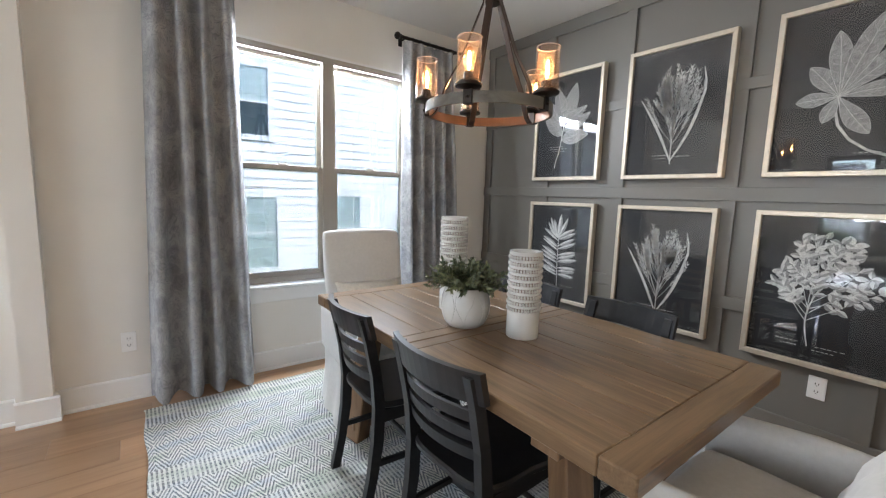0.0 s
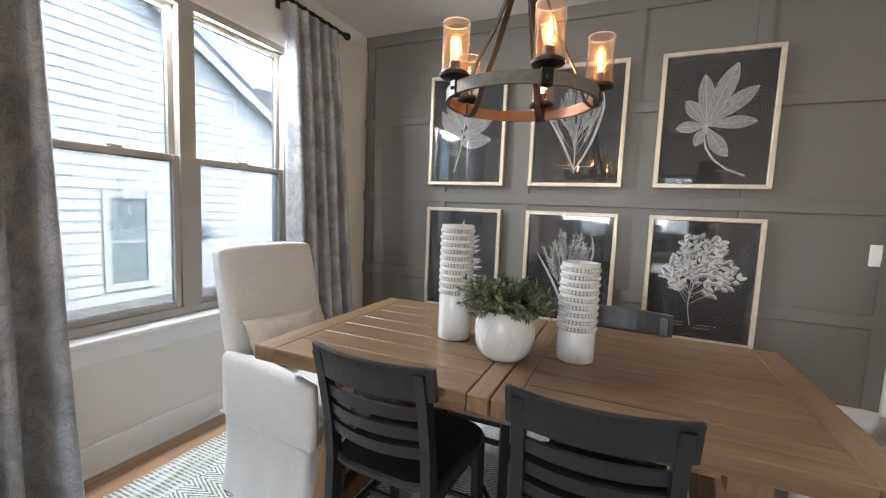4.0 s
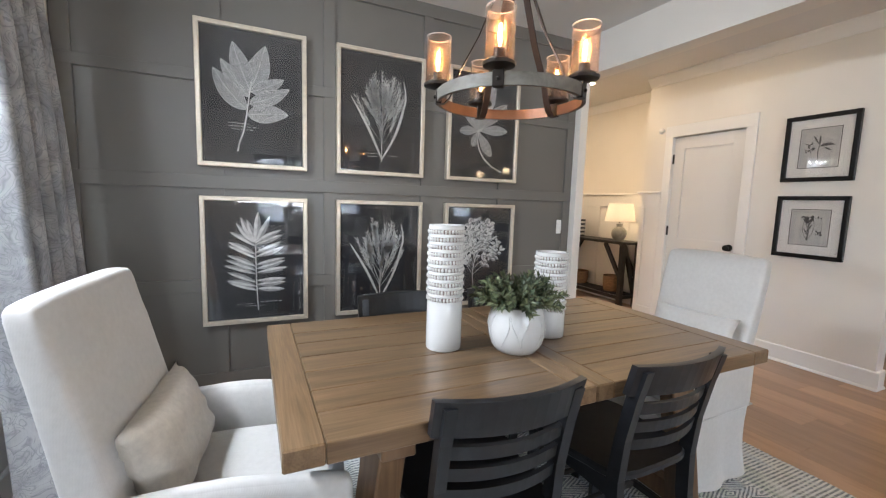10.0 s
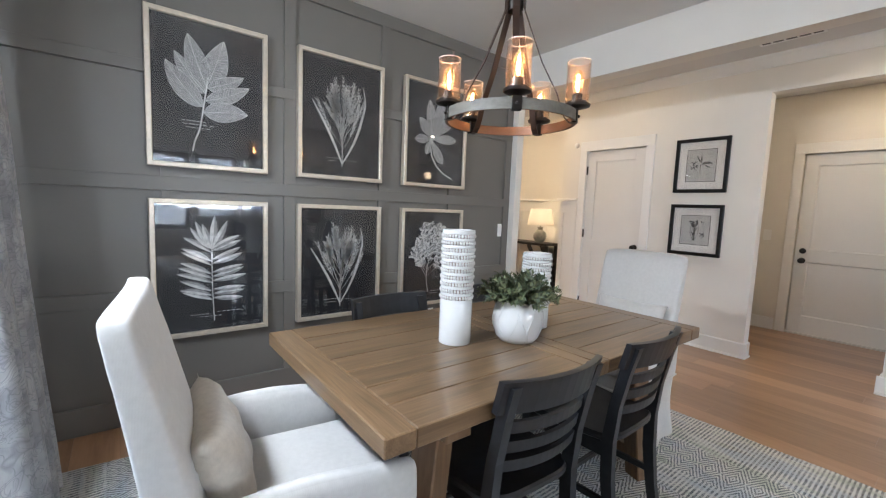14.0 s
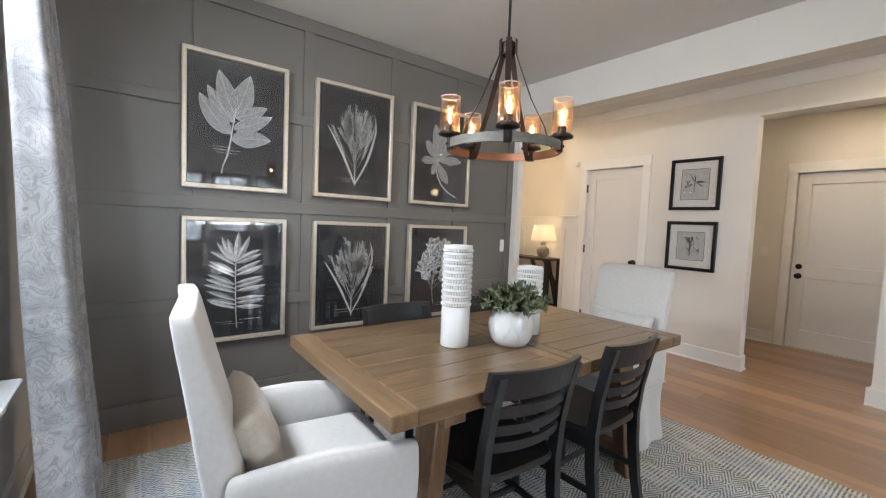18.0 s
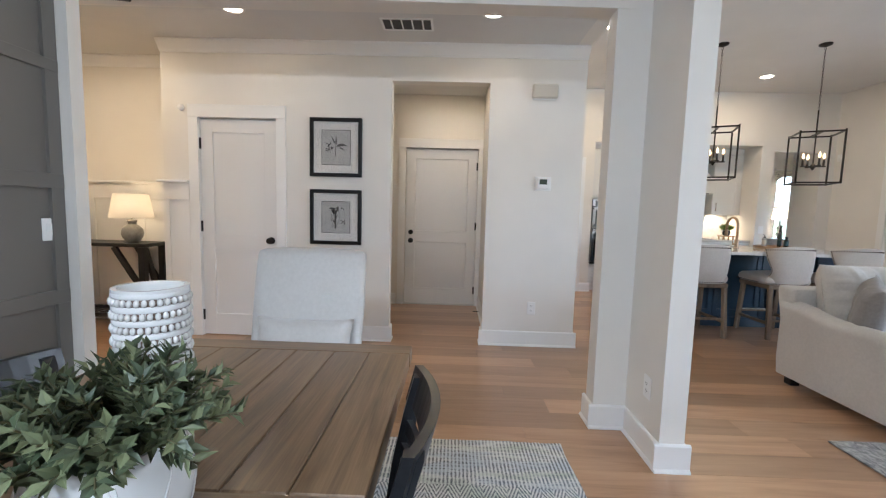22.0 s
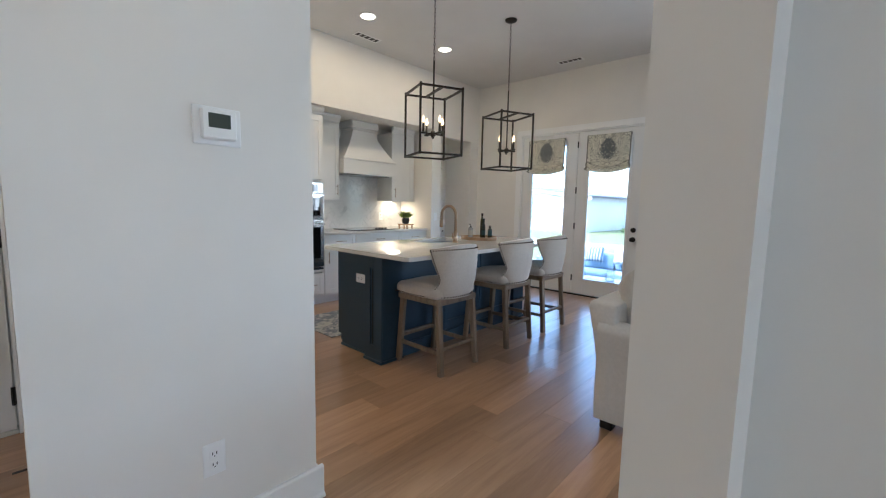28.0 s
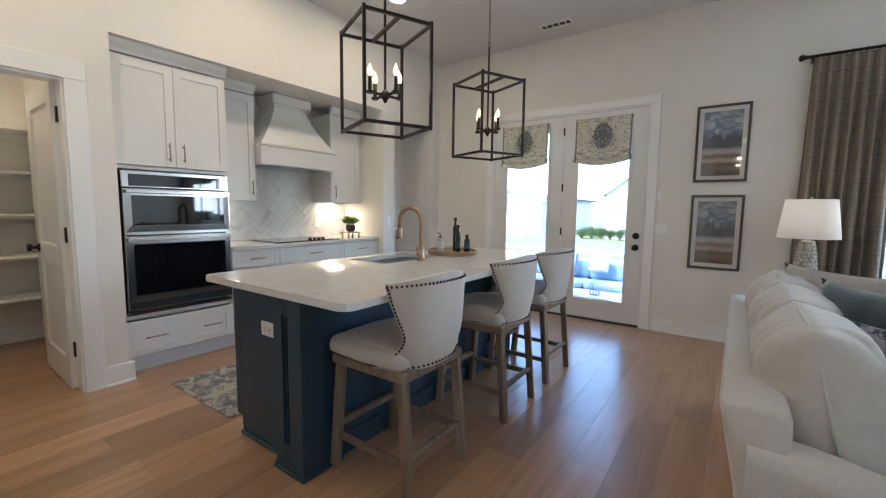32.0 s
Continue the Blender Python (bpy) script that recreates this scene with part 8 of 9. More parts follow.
part("case", B(-.112, .112, -.062, .062, 0, .055, .012), painted("cream plastic", (.58, .55, .48), .5, .02), db)
part("foot_shadow_gap", B(-.10, .10, -.071, -.0625, 0, .035, .003), PLASTIC, db)
sm = thing("smoke_sensor", "small round white sensor on the hall wall", "sensor")
sm.matrix_basis = Matrix.Translation((3.19, Y_S, 2.115)) @ ON_S
part("case", Mesh().lathe([(.03, 0), (.03, .012), (.022, .018), (0, .02)], 20), PLASTIC, sm, smooth=40)
wall_plate(Matrix.Translation((-.068, Y_S, .362)) @ ON_S, "outlet", "white duplex outlet low on the hall wall")
wall_plate(Matrix.Translation((1.572, -3.50, 1.113)) @ ON_S, "rocker", "white light switch in the mud room")
ds = thing("door_stop", "dark rubber-tipped door stop on the baseboard", "door stop", (.35, -2.9, .07))
part("spring", Mesh().tube([(0, 0, 0), (.07, 0, 0)], .005, 8), BRONZE, ds)

# wainscot of the foyer
wn_ = thing("wainscot", "white panelled wainscot with a cap rail", "wainscot", kind="structure")
for y, x0, x1 in ((Y_S, 3.125, 3.37), (-2.36, 3.37, 4.95)):
    part("board", B(x0, x1, y, y + .008, .0, 1.40), TRIM, wn_)
    part("cap", B(x0 - (.0 if y < -2 else .0), x1 + (.045 if y > -2 else 0), y, y + .045, 1.435, 1.46, .004), TRIM, wn_)
    part("top_rail", B(x0, x1, y + .0082, y + .022, 1.28, 1.434, .002), TRIM, wn_)
    part("base_rail", B(x0, x1, y + .0082, y + .026, 0, .15, .003), TRIM, wn_)
    part("stile", B(x0, x0 + .055, y + .0082, y + .021, .15, 1.28, .002), TRIM, wn_)
    part("stile", B(x1 - .055, x1, y + .0082, y + .021, .15, 1.28, .002), TRIM, wn_)
    if y < -2:
        for xx in (3.93, 4.45):
            part("stile", B(xx - .04, xx + .04, y + .0082, y + .021, .15, 1.28, .002), TRIM, wn_)
part("return_board", B(3.37, 3.378, -2.36, Y_S, 0, 1.40), TRIM, wn_)
part("return_cap", B(3.371, 3.415, -2.316, Y_S - .0, 1.4345, 1.4605, .004), TRIM, wn_)

# staircase
sc_ = thing("staircase", "white painted staircase with a dark wooden handrail", "staircase", (0, 0, 0))
HAND = woodgrain("dark handrail wood", (.03, .015, .008), (.06, .030, .016), (.09, .05, .028), 0, .3)
RUN, RISE, SX = .25, .185, 6.95
for i in range(15):
    x1 = SX - i * RUN
    part("tread", B(x1 - RUN - .0, x1 + .025, -3.5, -2.45, (i + 1) * RISE - .03, (i + 1) * RISE, .004), HAND, sc_, "dark wooden tread")
    part("riser", B(x1 - .018, x1, -3.5, -2.45, i * RISE, (i + 1) * RISE - .03), TRIM, sc_)
vs = [(SX + .1, 0), (SX + .1, .10)] + [(4.95, .10 + (SX + .1 - 4.95) * RISE / RUN), (4.95, 0)]
part("side_wall", Mesh().prism(vs, -2.36, -2.45, Matrix(((1, 0, 0, 0), (0, 0, 1, 0), (0, 1, 0, 0), (0, 0, 0, 1)))), TRIM, sc_, "white panelled stair side")
zz = lambda x: .10 + (SX + .1 - x) * RISE / RUN
part("side_rail", Mesh().bar((SX, -2.352, zz(SX) - .05), (4.96, -2.352, zz(4.96) - .05), .016, .10, .002), TRIM, sc_)
x = SX - .05
while x > 5.0:
    part("baluster", B(x - .016, x + .016, -2.42, -2.388, zz(x) + .0, zz(x) + .80), TRIM, sc_)
    x -= .115
part("handrail", Mesh().bar((SX + .08, -2.404, zz(SX + .08) + .82), (4.96, -2.404, zz(4.96) + .82), .058, .062, .014), HAND, sc_, "dark wooden handrail")
nw = part("newel", B(SX + .06, SX + .15, -2.45, -2.36, 0, 1.12, .006), TRIM, sc_)
part("newel_cap", B(SX + .045, SX + .165, -2.465, -2.345, 1.121, 1.15, .008), TRIM, nw)

# console table
con = thing("console_table", "black wooden console table with angled braces and slatted shelf", "console table", (0, 0, 0))
BLKW = woodgrain("black stained wood", (.006, .006, .007), (.012, .012, .014), (.022, .021, .022), 0, .45)
CX0, CX1, CY0, CY1 = 3.63, 4.97, -2.318, -1.985
part("top", B(CX0, CX1, CY0, CY1, .812, .846, .004), BLKW, con)
for x in (CX0 + .04, CX1 - .04):
    for y in (CY0 + .03, CY1 - .03):
        part("leg", B(x - .03, x + .03, y - .03, y + .03, 0, .811, .003), BLKW, con)
    part("end_rail", B(x - .015, x + .015, CY0 + .055, CY1 - .055, .12, .16), BLKW, con)
    part("end_brace", Mesh().bar((x, CY0 + .06, .16), (x, CY1 - .06, .80), .034, .045), BLKW, con)
for y in (CY0 + .03, CY1 - .03):
    part("shelf_rail", B(CX0 + .065, CX1 - .065, y - .012, y + .012, .115, .155), BLKW, con)
    for x, s in ((CX0 + .065, 1), (CX1 - .065, -1)):
        part("brace", Mesh().bar((x, y, .40), (x + s * .26, y, .808), .034, .045), BLKW, con)
for k_ in range(16):
    x = CX0 + .11 + k_ * (CX1 - CX0 - .22) / 15
    part("shelf_slat", B(x - .028, x + .028, CY0 + .045, CY1 - .045, .156, .17, .002), BLKW, con)
tl = thing("table_lamp", "round grey ceramic lamp with a lit white shade", "lamp", (3.855, -2.13, .8465))
prof = [(.05, 0), (.06, .008), (.062, .016), (.085, .05), (.095, .09), (.086, .135), (.055, .168), (.036, .178), (.036, .20), (.042, .206), (.042, .22), (.012, .224), (.01, .26)]
part("body", Mesh().lathe(prof, 32), material("grey crackle ceramic", lambda nt, bs: nt.links.new(ramp(nt, tex(nt, coords(nt), 24, 5, .7), [(.3, (.26, .26, .24)), (.7, (.40, .40, .37))]), bs.inputs["Base Color"]), (.33, .33, .31), .3), tl, smooth=40)
part("shade", Mesh().lathe([(.185, .245), (.145, .475)], 36, (0, 0, 0), None, False), LINEN, tl, "white linen empire shade, lit", True)
part("harp", Mesh().tube([(0, 0, .25), (.045, 0, .33), (0, 0, .465), (-.045, 0, .33), (0, 0, .25)], .002, 6), NICKEL, tl)
lamp("console_lamp_light", "POINT", (3.855, -2.13, 1.20), .075, (1.0, .70, .38), .045)
vz = thing("ceramic_vase", "small rounded grey-beige vase on the console", "vase", (4.875, -2.10, .8465))
part("body", Mesh().lathe([(.04, 0), (.052, .008), (.088, .10), (.090, .115), (.084, .13), (.040, .215), (.030, .235), (.028, .245), (.020, .245), (.022, .225), (0, .20)], 24), painted("stone glaze", (.33, .31, .28), .5, .2), vz, smooth=50)
STRIPE = painted("charcoal lacquer", (.035, .036, .038), .4, .1)
CREAM = painted("cream lacquer", (.52, .50, .45), .4, .05)
for sx, sy, n, h, lab in ((4.735, -2.19, 15, .375, "tall charcoal and cream banded box on the console"), (4.545, -2.10, 9, .245, "shorter charcoal and cream banded box on the console")):
    bk = thing("striped_box", lab, "box", (sx, sy, .8465))
    for k_ in range(n):
        zc0 = k_ * h / n
        part("stripe", B(-.075, .075, -.045, .045, zc0, zc0 + h / n - .0008, .002), STRIPE if k_ % 2 == 0 else CREAM, bk)
RATT = material("woven rattan", lambda nt, bs: (nt.links.new(ramp(nt, tex(nt, coords(nt, (1, 1, 6)), 26, 4), [(.3, (.14, .075, .035)), (.7, (.34, .20, .10))]), bs.inputs["Base Color"]), bump(nt, bs, tex(nt, coords(nt, (1, 1, 4)), 60, 2), .8, .006)), (.25, .14, .07), .7)


def basket(at, r, h, label, oval=1.0):
    b = thing("basket", label, "basket", at)
    n = int(h / .016)
    prof = [(0, 0.002)] + [(r * (.86 + .14 * math.sin(k_ / n * 2.2)) + (.004 if k_ % 2 else 0), k_ * h / n + .002) for k_ in range(n + 1)] + [(r * .9, h), (r * .8, .02), (0, .015)]
    ob = part("weave", Mesh().lathe(prof, 28), RATT, b, smooth=60)
    part("rim", Mesh().tube([(r * .97 * math.cos(a), r * .97 * math.sin(a), h) for a in [k_ * math.pi / 12 for k_ in range(24)]], .007, 6, True), RATT, b, smooth=True)
    return b


basket((4.55, -2.15, .171), .14, .17, "brown woven rattan bowl basket on the console shelf")
basket((3.93, -2.15, .171), .11, .20, "tall brown woven rattan basket on the console shelf")

# mud room bench
bn = thing("mudroom_bench", "white built-in mud room bench with a dark cushion top", "bench", (0, 0, 0))
part("seat_board", B(1.70, 2.115, -3.36, -2.10, .42, .455, .004), TRIM, bn)
part("cushion", soft(1.69, 2.115, -3.355, -2.11, .456, .515, .006, .02, 10), cloth("charcoal cushion", (.05, .052, .055), 300), bn, "charcoal grey seat cushion", True)
for y in (-3.36, -2.74, -2.13):
    part("divider", B(1.72, 2.115, y, y + .03, 0, .42), TRIM, bn)
part("bottom", B(1.72, 2.115, -3.33, -2.13, .03, .06), TRIM, bn)
basket((1.90, -3.02, .061), .15, .22, "brown woven basket under the mud room bench")

# dresser and lamp in the room beyond the kitchen passage
dr_ = thing("dresser", "white painted dresser in the room beyond the passage", "dresser", (-5.72, -6.42, 0))
part("body", B(-.42, .42, -.22, .20, .08, .85, .004), TRIM, dr_)
part("top", B(-.44, .44, -.235, .225, .851, .88, .004), TRIM, dr_)
for r_ in range(3):
    fr_ = part("drawer", B(-.40, .40, .2005, .216, .10 + r_ * .25, .335 + r_ * .25, .003), TRIM, dr_)
    for s_ in (-1, 1):
        part("pull", Mesh().lathe([(.012, 0), (.008, .012), (.014, .02), (0, .026)], 12), BRONZE, fr_, "", 40, Matrix.Translation((s_ * .2, .216, .22 + r_ * .25)) @ Matrix.Rotation(radians(-90), 4, "X"))
for a in (-1, 1):
    for b in (-1, 1):
        part("foot", B(a * .39 - .025, a * .39 + .025, b * .18 - .03, b * .18 + .01, 0, .079), TRIM, dr_)
gl_ = thing("table_lamp", "silver turned-glass lamp with a cream shade on the dresser", "lamp", (-5.73, -6.36, .8805))
part("body", Mesh().lathe([(.06, 0), (.06, .012), (.02, .02), (.035, .05), (.055, .085), (.035, .12), (.018, .135), (.03, .16), (.048, .20), (.03, .235), (.012, .26), (.01, .38)], 24), metal_mat("silvered glass", (.45, .46, .47), .15, .9), gl_, smooth=40)
part("shade", Mesh().lathe([(.145, .385), (.115, .60)], 32, (0, 0, 0), None, False), LINEN, gl_, "cream linen drum shade", True)
part("harp", Mesh().tube([(0, 0, .375), (.04, 0, .46), (0, 0, .59), (-.04, 0, .46), (0, 0, .375)], .002, 6), NICKEL, gl_)
lamp("dresser_lamp_light", "POINT", (-5.73, -6.36, 1.37), .28, (1.0, .76, .48), .04)
sw_ = thing("window_valance", "dark patterned swag valance over the far bedroom window", "valance", (-6.08, -6.69, 2.0))


def swag(u, v):
    a = u * 2 - 1
    return (a * .30, .02 + .02 * math.sin(v * 9) * (1 - abs(a)), .24 - v * (.10 + .16 * abs(a) ** 2))


vm_ = Mesh().grid(swag, 20, 12)
vm_.add([(x, y - .004, z) for x, y, z in vm_.v], list(vm_.f))
part("cloth", vm_, SHADE, sw_, smooth=True)
part("board", B(-.31, .31, 0, .05, .24, .26, .003), TRIM, sw_)
wall_plate(Matrix.Translation((1.568, -3.4995, 1.118)) @ ON_S, "toggle", "white light switch beside the garage door")

# ---- outdoors ----
GZ = -.50


def lawn(nt, bs):
    v = coords(nt)
    a, b = tex(nt, v, .35, 3), tex(nt, v, 24, 5, .7)
    col = mixc(nt, calc(nt, "MULTIPLY", a, .7), ramp(nt, b, [(.3, (.075, .115, .03)), (.7, (.16, .205, .07))]), (.21, .20, .11))
    nt.links.new(col, bs.inputs["Base Color"])
    bump(nt, bs, b, .8, .03)


LAWN = material("lawn grass", lawn, (.08, .13, .03), .9)
g = Mesh()
g.add([(-400, -400, GZ), (400, -400, GZ), (400, 400, GZ), (-400, 400, GZ)], [(0, 1, 2, 3)])
tagged(part("ground", g, LAWN), "mown green lawn between the houses", "lawn", kind="structure")
FOUND = painted("foundation concrete", (.35, .34, .32), .85, .2)
tagged(part("foundation", Mesh().box(-5.5, 8.1, -6.9, 3.24, GZ, -.11).box(-6.9, -5.5, -6.9, -4.75, GZ, -.11), FOUND), "concrete foundation under the house", "foundation", kind="structure")
tagged(part("roof", Mesh().box(-6.9, -5.5, -6.9, -4.75, 2.71, 2.85).box(-5.5, 3.1, -6.9, 3.28, 3.32, 3.45).box(3.1, 8.1, -3.7, -.4, 2.91, 3.0).box(-.4, 3.1, -6.9, 3.2, 2.95, 3.05).box(3.2, 8.1, -3.7, -2.3, 5.61, 5.7), FOUND), "flat roof deck over the house", "roof", kind="structure")
SIDING = painted("white lap siding", (.68, .68, .67), .6, .05, .05)
TRIMX = painted("white exterior trim", (.66, .66, .65), .5, .03)
SHING = material("grey asphalt shingles", lambda nt, bs: (lambda br: (nt.links.new(br.outputs["Color"], bs.inputs["Base Color"]), bump(nt, bs, br.outputs["Fac"], .6, .02)))(
    (lambda b: (nt.links.new(coords(nt, (1, 1, 1), "Object", (0, 90, 0)), b.inputs["Vector"]), b)[1])(node(nt, "ShaderNodeTexBrick", Color1=(.17, .175, .19, 1), Color2=(.23, .235, .25, 1), Mortar=(.11, .11, .12, 1), Scale=1.0, **{"Mortar Size": .008, "Brick Width": .3, "Row Height": .14}))), (.12, .12, .14), .9)
BRICKP = material("white painted brick", lambda nt, bs: (lambda br: (nt.links.new(br.outputs["Color"], bs.inputs["Base Color"]), bump(nt, bs, br.outputs["Fac"], -.6, .01)))(
    (lambda b: (nt.links.new(coords(nt, (1, 1, 1), "Object", (90, 0, 0)), b.inputs["Vector"]), b)[1])(node(nt, "ShaderNodeTexBrick", Color1=(.55, .52, .48, 1), Color2=(.62, .59, .55, 1), Mortar=(.42, .40, .38, 1), Scale=1.0, **{"Mortar Size": .01, "Brick Width": .21, "Row Height": .072}))), (.55, .52, .5), .8)
FY_ = 7.6
nh = thing("neighbour_house", "white two-storey house with lap siding and a shingled gable", "house", (0, 0, 0))
wallp = [(-8, GZ), (8.2, GZ), (8.2, 1.72), (-.4, 6.47), (-8, 2.27)]
part("wall", Mesh().prism(wallp, FY_ + .03, FY_ + .25, Matrix(((1, 0, 0, 0), (0, 0, 1, 0), (0, 1, 0, 0), (0, 0, 0, 1)))), SIDING, nh)
NWIN = ((3.2, 3.68, -.02, 1.22), (1.62, 2.10, -.05, 1.17), (1.51, 1.99, 2.2, 3.29))
z = GZ + .22
lap = .148
while z < 6.2:
    segs = [(-7.9, 6.50 if z < 1.72 else min(8.1, 5.0 + (3.42 - z) / .553))]
    lo = -.4 - max(0, (6.38 - z) / .553)
    segs = [(max(-7.9, lo), segs[0][1])]
    for wx0, wx1, wz0, wz1 in NWIN:
        if z + lap > wz0 - .09 and z < wz1 + .09:
            segs = [q for a, b in segs for q in (((a, min(b, wx0 - .09)),) if wx1 + .09 > b else ((a, b),) if wx0 - .09 > b or wx1 + .09 < a else ((a, wx0 - .09), (wx1 + .09, b))) if q[1] - q[0] > .05]
    for a, b in segs:
        me = Mesh().add([(a, FY_ + .03, z), (b, FY_ + .03, z), (b, FY_ + .002, z), (a, FY_ + .002, z), (a, FY_ + .03, z + lap + .01), (b, FY_ + .03, z + lap + .01), (b, FY_ + .016, z + lap + .01), (a, FY_ + .016, z + lap + .01)],
                        [(0, 1, 2, 3), (4, 7, 6, 5), (3, 2, 6, 7), (0, 4, 5, 1), (0, 3, 7, 4), (1, 5, 6, 2)])
        part("siding_board", me, SIDING, nh)
    z += lap
part("brick_veneer", B(6.62, 8.2, FY_ - .02, FY_ + .029, GZ, 1.72), BRICKP, nh, "white painted brick")
part("corner_trim", B(6.51, 6.61, FY_ - .03, FY_ + .029, GZ, 1.80, .004), TRIMX, nh)
part("frieze_trim", B(6.51, 8.2, FY_ - .03, FY_ + .029, 1.721, 1.86, .004), TRIMX, nh)
part("water_table", B(-7.9, 6.5, FY_ - .02, FY_ + .029, GZ, GZ + .21, .004), FOUND, nh, "concrete foundation edge")
for x0, x1, z0, z1 in NWIN:
    wn2 = part("window", Mesh().box(x0 - .09, x0, FY_ - .012, FY_ + .029, z0 - .09, z1 + .11, .003).box(x1, x1 + .09, FY_ - .012, FY_ + .029, z0 - .09, z1 + .11, .003).box(x0, x1, FY_ - .012, FY_ + .029, z1, z1 + .11, .003).box(x0, x1, FY_ - .012, FY_ + .029, z0 - .09, z0, .003).box(x0, x1, FY_ + .0, FY_ + .029, (z0 + z1) / 2 - .02, (z0 + z1) / 2 + .02), TRIMX, nh)
    for k_ in range(2):
        a, b = (z0 + (z1 - z0) * k_ / 2 + .021 * k_, z0 + (z1 - z0) * (k_ + 1) / 2 - .021 * (1 - k_))
        part("pane", B(x0, x1, FY_ + .004, FY_ + .01, a, b), material("far window glass", None, (.03, .05, .06), .05) if k_ == 0 and z0 > 1 else material("blind behind glass", lambda nt, bs: nt.links.new(ramp(nt, calc(nt, "FRACT", calc(nt, "MULTIPLY", (lambda s_: (nt.links.new(coords(nt), s_.inputs[0]), s_)[1])(nt.nodes.new("ShaderNodeSeparateXYZ")).outputs[2], 22.0)), [(.2, (.20, .27, .27)), (.5, (.36, .43, .42))]), bs.inputs["Base Color"]), (.3, .36, .36), .15), wn2)


def roof_slab(x0, z0, x1, z1, y0, y1, t=.12):
    d_ = Vector((x1 - x0, 0, z1 - z0)).normalized()
    n = Vector((-d_.z, 0, d_.x))
    n = n if n.z > 0 else -n
    a, b = Vector((x0, 0, z0)), Vector((x1, 0, z1))
    vs = [(p.x + n.x * q, y, p.z + n.z * q) for y in (y0, y1) for p, q in ((a, 0), (b, 0), (b, t), (a, t))]
    return Mesh().add(vs, [(0, 1, 2, 3), (4, 7, 6, 5), (0, 4, 5, 1), (1, 5, 6, 2), (2, 6, 7, 3), (3, 7, 4, 0)])


part("roof", roof_slab(8.75, 1.43, -.4, 6.49, FY_ - .10, 16), SHING, nh, "grey shingled roof slope")
part("roof", roof_slab(-8.3, 2.12, -.4, 6.49, FY_ - .10, 16), SHING, nh, "grey shingled roof slope")
part("rake_board", roof_slab(8.75, 1.28, -.4, 6.34, FY_ - .115, FY_ - .075, .15), TRIMX, nh, "white rake board")
part("soffit", roof_slab(8.75, 1.39, -.4, 6.45, FY_ - .075, FY_ + .03, .03), TRIMX, nh)
part("rear_roof", Mesh().prism([(8.2, 4.15), (8.79, 4.53), (9.73, 4.56), (12.0, 2.95), (12.0, 1.2), (8.2, 1.2)], 11.0, 17.0, Matrix(((1, 0, 0, 0), (0, 0, 1, 0), (0, 1, 0, 0), (0, 0, 0, 1)))), SHING, nh, "grey shingled rear roof")
part("side_wall", B(7.95, 8.2, FY_ + .26, 16, GZ, 1.9), BRICKP, nh)
METER = painted("grey meter box", (.30, .34, .38), .5, .02)
for x0, x1, z0, z1 in ((7.02, 7.24, .28, .66), (7.27, 7.55, .36, .84)):
    mb = part("meter_box", B(x0, x1, FY_ - .14, FY_ - .021, z0, z1, .01), METER, nh, "grey electrical box")
    if x0 < 7.1:
        part("meter_dial", Mesh().lathe([(.07, 0), (.07, .03), (.05, .05), (0, .05)], 20), material("meter glass", None, (.4, .42, .42), .1), mb, "", 40, Matrix.Translation((7.13, FY_ - .14, .50)) @ Matrix.Rotation(radians(90), 4, "X"))
part("conduit", Mesh().tube([(7.13, FY_ - .06, .28), (7.13, FY_ - .06, GZ)], .03, 10), METER, nh, "", 40)
part("downspout", B(8.08, 8.16, FY_ - .10, FY_ - .022, GZ, 1.75, .01), METER, nh)
part("dryer_vent", Mesh().box(4.56, 4.72, FY_ - .03, FY_ + .0, .62, .80, .006).prism([(4.575, .64), (4.705, .64), (4.705, .72)], FY_ - .11, FY_ - .03, Matrix(((1, 0, 0, 0), (0, 0, 1, 0), (0, 1, 0, 0), (0, 0, 0, 1)))), METER, nh)
part("hose_bib", Mesh().tube([(4.82, FY_, -.30), (4.82, FY_ - .07, -.30), (4.82, FY_ - .08, -.34)], .012, 8).box(4.76, 4.88, FY_ - .015, FY_ + 0, -.37, -.24, .004), METER, nh)

MULCH = material("brown bark mulch", lambda nt, bs: (nt.links.new(ramp(nt, tex(nt, coords(nt), 30, 5, .8), [(.3, (.035, .022, .017)), (.7, (.13, .085, .065))]), bs.inputs["Base Color"]), bump(nt, bs, tex(nt, coords(nt), 30, 5, .8), 1, .03)), (.08, .05, .04), .95)
md = Mesh()
md.grid(lambda u, v: (4.1 + u * 6.4, 6.55 + .25 * math.sin(u * 5) * (1 - v) + v * 1.02, GZ + .012 + .03 * math.sin(v * math.pi) + .012 * noise.noise(Vector((u * 40, v * 9, 0)))), 60, 10)
tagged(part("mulch_bed", md, MULCH), "brown bark mulch bed along the neighbour wall", "mulch", kind="structure")
LEAFS = leaf_mat("shrub leaves", (.035, .085, .02), (.13, .20, .05))
LEAFY = leaf_mat("yellow green leaves", (.10, .15, .03), (.24, .28, .06))
BARK = painted("grey bark", (.09, .07, .05), .9, .5)


